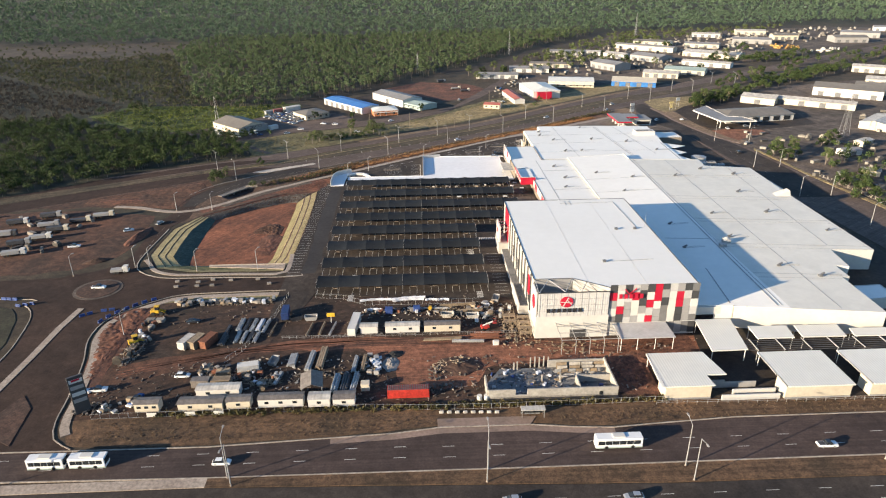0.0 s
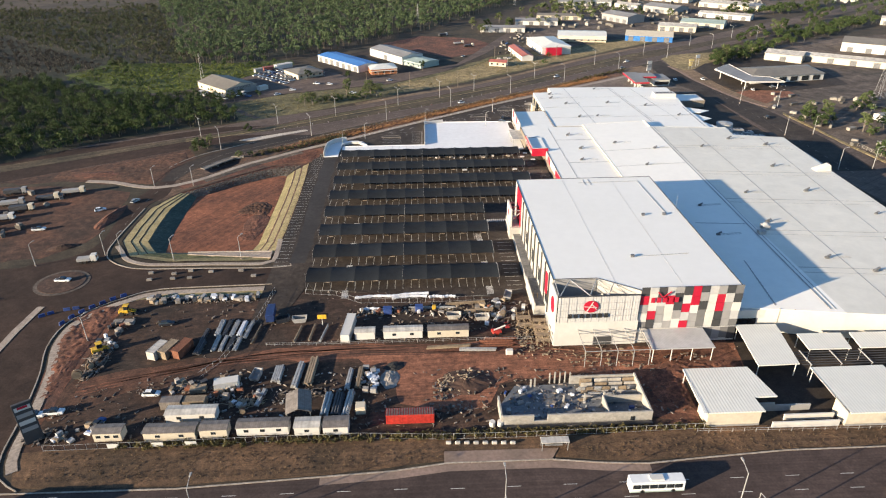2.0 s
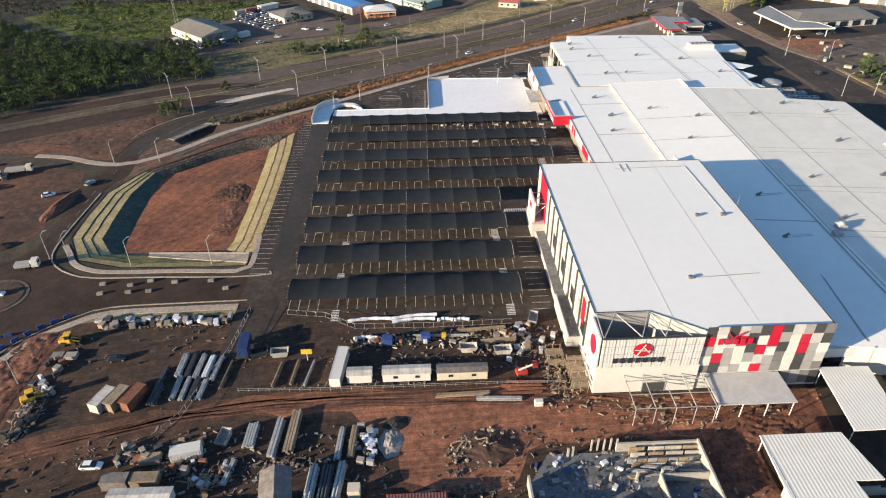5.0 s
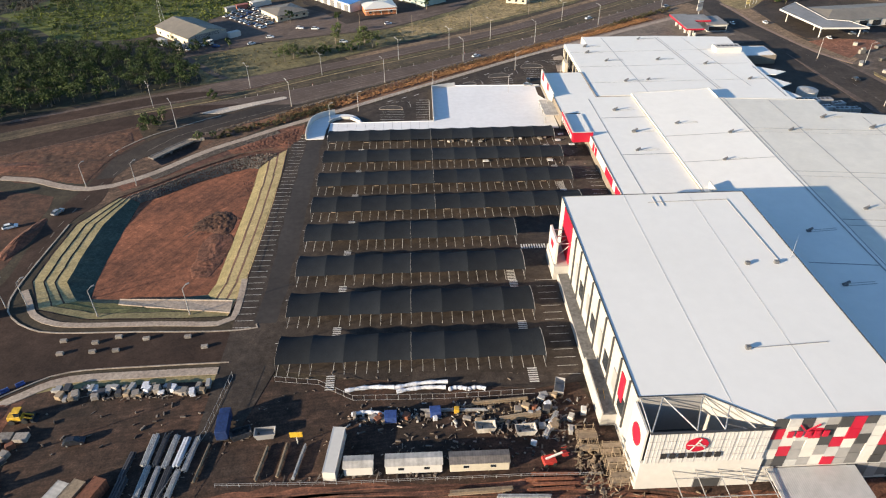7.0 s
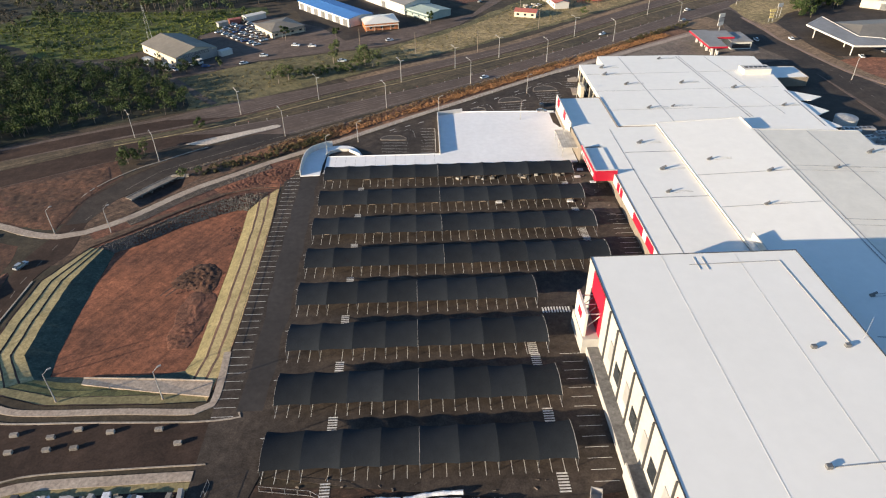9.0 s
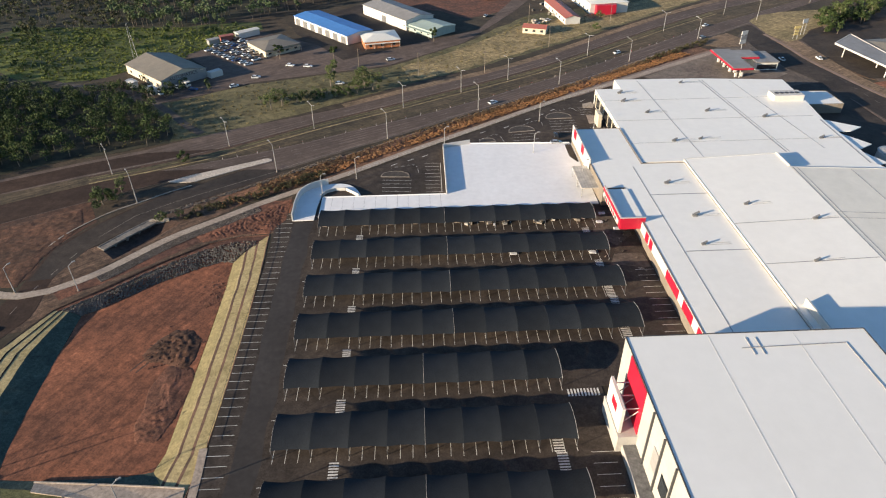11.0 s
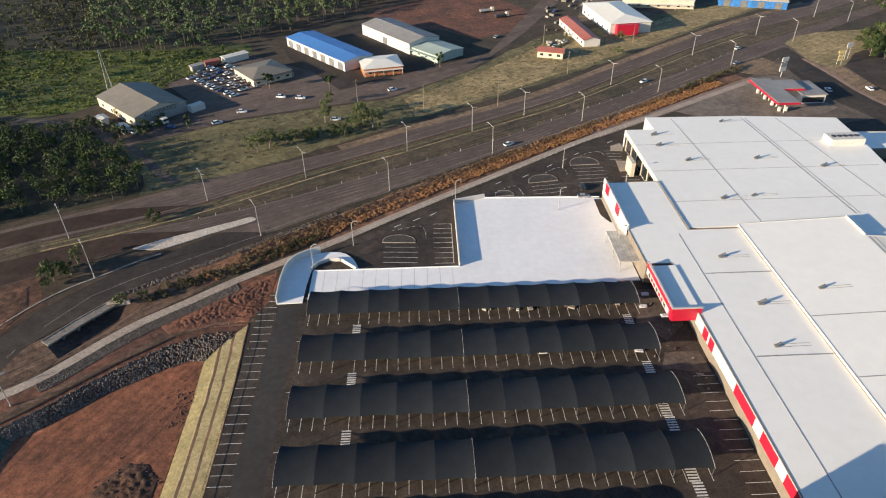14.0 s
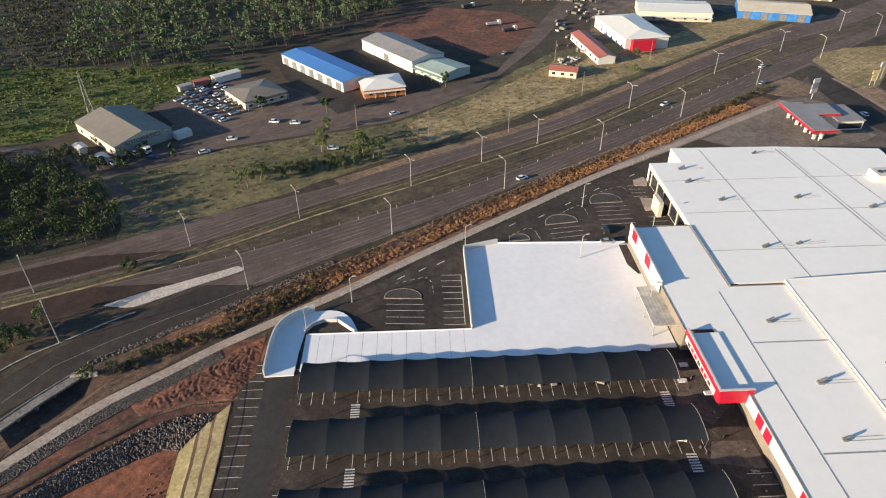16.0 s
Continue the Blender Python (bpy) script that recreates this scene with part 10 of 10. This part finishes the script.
for x, y, a, p in ((-84, 463, 10, 0), (-70, 479, -10, 0), (-61, 477, 0, 0), (-20, 484, 25, 0), (-118, 452, -40, 0), (-124, 445, -40, 0), (-110, 449, 0, 2), (-92, 452, 30, 0), (26, 424, 32, 0), (97, 486, 212, 0), (160, 530, 33, 0), (150, 508, 33, 1), (72, 548, 40, 0), (66, 541, 40, 1), (78, 610, 60, 2), (36, 560, 60, 1), (46, 382.8, 0, 1), (47, 389, 90, 4), (176, 470, 90, 0), (216, 440, 80, 0), (232, 446, 10, 1), (240, 448, 10, 4), (195, 470, 90, 0), (196, 380, 90, 4), (-43, 452, 10, 0)):
    car(x, y, a, p, where="on the road" if y > 500 else "standing on the asphalt")


def truck(x, y, ang, cab_m, bed_m, label, length=8.0, load=1.2):
    t = thing("truck", x, y, 0.05, ang, label, "truck", "trucks")
    a = length / 2
    part("chassis", Geo().box(-a, -0.5, 0.6, a, 0.5, 0.9), M_DARKSTEEL, t)
    c = part("cab", Geo().cbox(a - 2.0, -1.15, 0.7, a, 1.15, 2.9, 0.15), cab_m, t)
    part("windscreen", Geo().box(a - 0.03, -1.0, 1.8, a + 0.04, 1.0, 2.6), M_GLASS, c)
    part("tray", Geo().cbox(-a, -1.2, 0.95, a - 2.2, 1.2, 0.95 + load, 0.06), bed_m, t)
    for wx in (-a + 1.2, -a + 2.4, a - 1.3):
        for wy in (-1.0, 1.0):
            part("wheel", Geo().cyl((wx, wy - 0.15, 0.5), (wx, wy + 0.15, 0.5), 0.5, n=12), M_RUBBER, t)
    return t


truck(-46.2, 193, 95, M_DKBLUE, M_DKBLUE, "dark blue truck with a tall box", 7.0, 2.4)
for k_, (x, y, a, m, lab) in enumerate(((-168, 251, 15, M_WHITE, "white truck parked in the yard"), (-172, 262, 15, M_GREY, "grey flatbed truck parked in the yard"), (-166, 268, 12, M_WHITE, "white truck parked in the yard"), (-163, 277, 12, M_CREAM, "cream truck parked in the yard"), (-170, 283, 14, M_GREY, "grey truck parked in the yard"), (-158, 288, 12, M_CREAM, "cream truck parked in the yard"), (-150, 294, 12, M_CREAM, "long cream truck parked in the yard"), (-175, 295, 12, M_GREY, "grey truck parked in the yard"), (-183, 272, 14, M_DARKSTEEL, "dark truck parked in the yard"), (-186, 287, 14, M_WHITE, "white truck parked in the yard"), (-116, 455, -42, M_WHITE, "white tow truck outside the workshop"), (44, 600, 20, M_CREAM, "cream trailer in the storage yard"), (36, 612, 15, M_CREAM, "cream trailer in the storage yard"), (24, 652, 30, M_WHITE, "white trailer in the storage yard"))):
    truck(x, y, a, m, M_DARKSTEEL if k_ % 2 else M_GREY, lab, 9.0, RNG.uniform(0.8, 2.0))
truck(-117, 231.5, 10, M_WHITE, M_GREY, "white tipper truck beside the roundabout", 6.5, 1.0)


def loader(x, y, ang, label):
    t = thing("wheel_loader", x, y, 0.04, ang, label, "loader")
    part("body", Geo().cbox(-2.2, -0.9, 0.8, 0.6, 0.9, 1.9, 0.12), M_YELLOW, t)
    part("cab", Geo().cbox(-0.7, -0.75, 1.9, 0.7, 0.75, 3.1, 0.12), M_GLASS, t)
    part("cab_roof", Geo().cbox(-0.85, -0.85, 3.1, 0.85, 0.85, 3.25, 0.05), M_YELLOW, t)
    part("boom", Geo().bar((0.4, -0.5, 1.6), (2.6, -0.5, 0.8), 0.2, 0.35).bar((0.4, 0.5, 1.6), (2.6, 0.5, 0.8), 0.2, 0.35), M_YELLOW, t)
    part("bucket", Geo().add([(2.5, -1.2, 0.15), (2.5, 1.2, 0.15), (3.5, 1.2, 0.1), (3.5, -1.2, 0.1), (2.4, -1.2, 1.0), (2.4, 1.2, 1.0)], [(0, 1, 2, 3), (4, 5, 1, 0), (0, 3, 4), (1, 5, 2), (3, 2, 1, 0)]), M_DARKSTEEL, t)
    for wx in (-1.4, 1.2):
        for wy in (-0.95, 0.95):
            part("wheel", Geo().cyl((wx, wy - 0.22, 0.65), (wx, wy + 0.22, 0.65), 0.65, n=14), M_RUBBER, t)


loader(-90.5, 197.6, 5, "yellow wheel loader at the yard corner")
loader(-90.5, 178.5, 30, "yellow wheel loader beside the bank")
hoist = thing("boom_lift", 20, 181.5, 0.03, 10, "red articulated boom lift by the huts", "boom lift")
part("base", Geo().cbox(-1.3, -1.0, 0.4, 1.3, 1.0, 1.2, 0.1), M_CONTRED, hoist)
part("boom", Geo().bar((-0.8, 0, 1.3), (2.6, 0, 2.4), 0.3, 0.35), M_WHITE, hoist)
part("basket", Geo().box(2.5, -0.7, 1.9, 3.7, 0.7, 2.0).box(2.5, -0.7, 2.9, 3.7, -0.64, 3.0).box(2.5, 0.64, 2.9, 3.7, 0.7, 3.0), M_CONTRED, hoist)
for wx in (-0.9, 0.9):
    for wy in (-0.95, 0.95):
        part("wheel", Geo().cyl((wx, wy - 0.15, 0.42), (wx, wy + 0.15, 0.42), 0.42, n=12), M_RUBBER, hoist)
sg = thing("site_sign", -30.5, 188.5, 0.03, 0, "yellow site sign on a white stand", "sign")
part("board", Geo().cbox(-1.3, -0.1, 2.2, 1.3, 0.1, 3.6, 0.03), M_YELLOW, sg)
part("stand", Geo().cyl((0, 0, 0), (0, 0, 2.3), 0.12, n=6), M_WHITE, sg)
sg2 = thing("pylon_sign", -91.5, 145.0, 0, 35, "tall black and white pylon sign by the side road", "sign")
part("slab", Geo().cbox(-1.9, -0.35, 0, 1.9, 0.35, 11.5, 0.05), M_CHAR, sg2)
for k, z in enumerate((9.6, 7.6, 5.6, 3.6)):
    part("panel", Geo().box(-1.6, -0.42, z, 1.6, 0.42, z + 1.1), M_WHITE if k % 2 == 0 else M_GREY, sg2)
part("red_panel", Geo().box(-1.0, -0.45, 10.1, 1.0, -0.43, 10.7), M_RED, sg2)

# Bus shelter and concrete blocks by the highway.
sh = thing("bus_shelter", 28, 136.6, 0.17, 0, "bus shelter with a white roof and glass sides", "bus shelter")
part("roof", Geo().cbox(-3.2, -1.0, 2.4, 3.2, 1.0, 2.55, 0.04), M_PALEROOF, sh)
part("back_glass", Geo().box(-3.0, 0.85, 0.3, 3.0, 0.9, 2.2), M_GLASS, sh)
for x in (-2.9, 2.9):
    part("post", Geo().box(x - 0.06, 0.8, 0, x + 0.06, 0.92, 2.4), M_STEEL, sh)
    part("post", Geo().box(x - 0.06, -0.8, 0, x + 0.06, -0.7, 2.4), M_STEEL, sh)
part("bench", Geo().box(-2, 0.3, 0.42, 2, 0.7, 0.48), M_STEEL, sh)
for k in range(8):
    solid("water_barrier", Geo().cbox(3.6 + 2.1 * k, 139.0 - 0.1 * k, 0.05, 4.8 + 2.1 * k, 139.6 - 0.1 * k, 0.65, 0.12), M_PALEROOF, "white plastic barrier block by the fence", "barrier", "white barriers")
EKO = offset_line(curve_line(EK, 2.0), 1.1)
for x, y, a in [(-116, 197.5, 30), (-114, 198.8, 30), (-110, 200.6, 15), (-107.5, 201.2, 15)] + [(*EKO[k], math.degrees(math.atan2(EKO[k + 1][1] - EKO[k][1], EKO[k + 1][0] - EKO[k][0]))) for k in range(len(EKO) - 1) if 192 < EKO[k][1] < 208] + [(-142 + 2.1 * k, 206 + 0.6 * k, -15) for k in range(3)] + [(-150 + 2.1 * k, 211.5 - 0.3 * k, -10) for k in range(3)]:
    g = Geo().cbox(-0.95, -0.3, 0, 0.95, 0.3, 0.35, 0.05).cbox(-0.9, -0.17, 0.35, 0.9, 0.17, 0.95, 0.06)
    solid("traffic_barrier", g.turned(a, x, y, 0.06), M_BLUE, "blue plastic traffic barrier along the road works", "barrier", "blue barriers")
for x, y in ((-92, 222), (-84, 221), (-79, 222.8), (-72, 221.8), (-91, 217.5), (-83.5, 217.8), (-78, 218), (-62, 222), (-57, 218.2)):
    solid("concrete_block", Geo().cbox(-0.8, -0.45, 0, 0.8, 0.45, 0.7, 0.06).turned(8, x, y, 0.06), M_BLOCK, "concrete block closing the unfinished road", "concrete block", "concrete blocks")


# ---- fences ----


def mesh_fence(name, line, h, step, label, material=M_STEEL, rails=(0.15, 0.95)):
    t = thing(name, line[0][0], line[0][1], 0.04, 0, label, "fence")
    for a, b in zip(line[:-1], line[1:]):
        d = math.hypot(b[0] - a[0], b[1] - a[1])
        n = max(1, round(d / step))
        for k in range(n):
            f0, f1 = k / n, (k + 1) / n
            p = (a[0] + (b[0] - a[0]) * f0, a[1] + (b[1] - a[1]) * f0)
            q = (a[0] + (b[0] - a[0]) * f1, a[1] + (b[1] - a[1]) * f1)
            part("post", Geo().cyl((*p, 0.0), (*p, h), 0.05, n=5), material, t, world=True)
            for r in rails:
                part("rail", Geo().bar((*p, h * r), (*q, h * r), 0.05, 0.05), material, t, world=True)
    return t


mesh_fence("site_fence", [(-88, 141.5), (-66, 141.6), (-40, 141.9), (-16, 141.9), (3, 140.6), (20, 140.4), (62, 141.0), (66, 140.6)], 1.8, 2.4, "temporary steel mesh fence along the site", rails=(0.12, 0.97))
mesh_fence("site_fence", [(-38, 206), (-28, 204.5), (-20, 199.5), (0, 199.0), (20, 199.5)], 1.8, 2.4, "temporary steel fence round the storage strip", rails=(0.12, 0.97))
mesh_fence("site_fence", [(-48, 208), (-50, 192), (-56, 172), (-60, 166)], 1.8, 2.4, "temporary steel fence through the yard", rails=(0.12, 0.97))
mesh_fence("site_fence", [(-45, 179), (-24, 178.4), (14, 178.4), (30, 178)], 1.1, 2.4, "low barrier rail beside the haul road", rails=(0.5, 0.97))
mesh_fence("pod_fence", [(62, 139.8), (84, 139.2), (150, 138.2)], 1.3, 2.6, "low steel fence in front of the pods", rails=(0.5, 0.97))
mesh_fence("path_fence", VN[2:8], 1.2, 3.0, "pale post and rail fence along the path", M_WHITE, rails=(0.5, 0.97))
mesh_fence("basin_fence", [(-52.3, 246), (-52.4, 318), (-54, 332)], 0.8, 3.0, "dark post and rail edge of the car park", M_DARKSTEEL, rails=(0.9,))
mesh_fence("bridge_rail", [(-53, 363.4), (-18, 387.4), (20, 414.4), (68, 447.4), (132, 492.4)], 0.8, 4.0, "steel guard rail along the highway", rails=(0.85,))
mesh_fence("estate_fence", [(217.5, 330), (227, 265), (236, 170)], 1.8, 3.0, "pale estate boundary fence", M_CREAM, rails=(0.3, 0.6, 0.95))

# ---- road markings ----
mk = Geo()
for k in range(50):
    x = -260 + 12 * k
    for y in (122.4, 126.2):
        mk.box(x, y + (0.4 if x < 0 else 0.0), 0.083, x + 3.0, y + 0.12 + (0.4 if x < 0 else 0.0), 0.09)
    for y in (108.0, 104.5):
        mk.box(x, y, 0.083, x + 3.0, y + 0.12, 0.09)


def dashes(line, off, dash, gap, w=0.15, z=0.075):
    ln_ = offset_line(line, off)
    for a, b in zip(ln_[:-1], ln_[1:]):
        d = math.hypot(b[0] - a[0], b[1] - a[1])
        ux, uy = (b[0] - a[0]) / d, (b[1] - a[1]) / d
        s = 0.0
        while s < d:
            e = min(s + dash, d)
            p, q = (a[0] + ux * s, a[1] + uy * s), (a[0] + ux * e, a[1] + uy * e)
            nx, ny = -uy * w / 2, ux * w / 2
            mk.add([(p[0] + nx, p[1] + ny, z), (p[0] - nx, p[1] - ny, z), (q[0] - nx, q[1] - ny, z), (q[0] + nx, q[1] + ny, z)], [(0, 1, 2, 3)])
            s += dash + gap


solid("lane_markings", mk, M_PAINT, "white painted lane lines on the roads", "road markings", kind="stuff")
mk = Geo()
MEDS, MEDN = B_NEAR[1:-1], B_FAR_S[1:-1]
for line, offs in ((MEDS, (-2.0, -3.6, -5.6, -7.3, -9.4)), (MEDN, (2.0, 3.6, 5.8, 7.4))):
    for k, o in enumerate(offs):
        wob = [(x + 0.35 * math.sin(0.021 * x + k * 2), y + 0.35 * math.cos(0.033 * x + k)) for x, y in curve_line(offset_line(line, o)[1:], 9)]
        solid("wheel_track", Geo().strip(wob, 0.75, 0.05, 0.0735), M_TRACK, "darker wheel track worn along the highway", "wheel track", "wheel tracks", kind="structure")
dashes(MEDS, -0.6, 40, 0)
dashes(MEDS, -4.4, 3, 9)
dashes(MEDS, -8.2, 3, 9)
dashes(MEDN, 0.6, 40, 0)
dashes(MEDN, 4.4, 3, 9)
dashes(B_NEAR_S[4:-1], 0.6, 40, 0)
dashes([(-105, 326), (-98, 338), (-88, 346), (-76, 354), (-57, 366)], 1.0, 40, 0)
dashes([(194, 500), (191, 440), (193, 358), (194.5, 298), (200, 235)], 0, 3, 5)
dashes([(-115, 245), (-116.5, 275), (-114, 300), (-108, 322)], 0, 3, 5)
solid("lane_markings_worn", mk, M_OLDPAINT, "worn pale lane lines on the dusty highway", "road markings", kind="stuff")
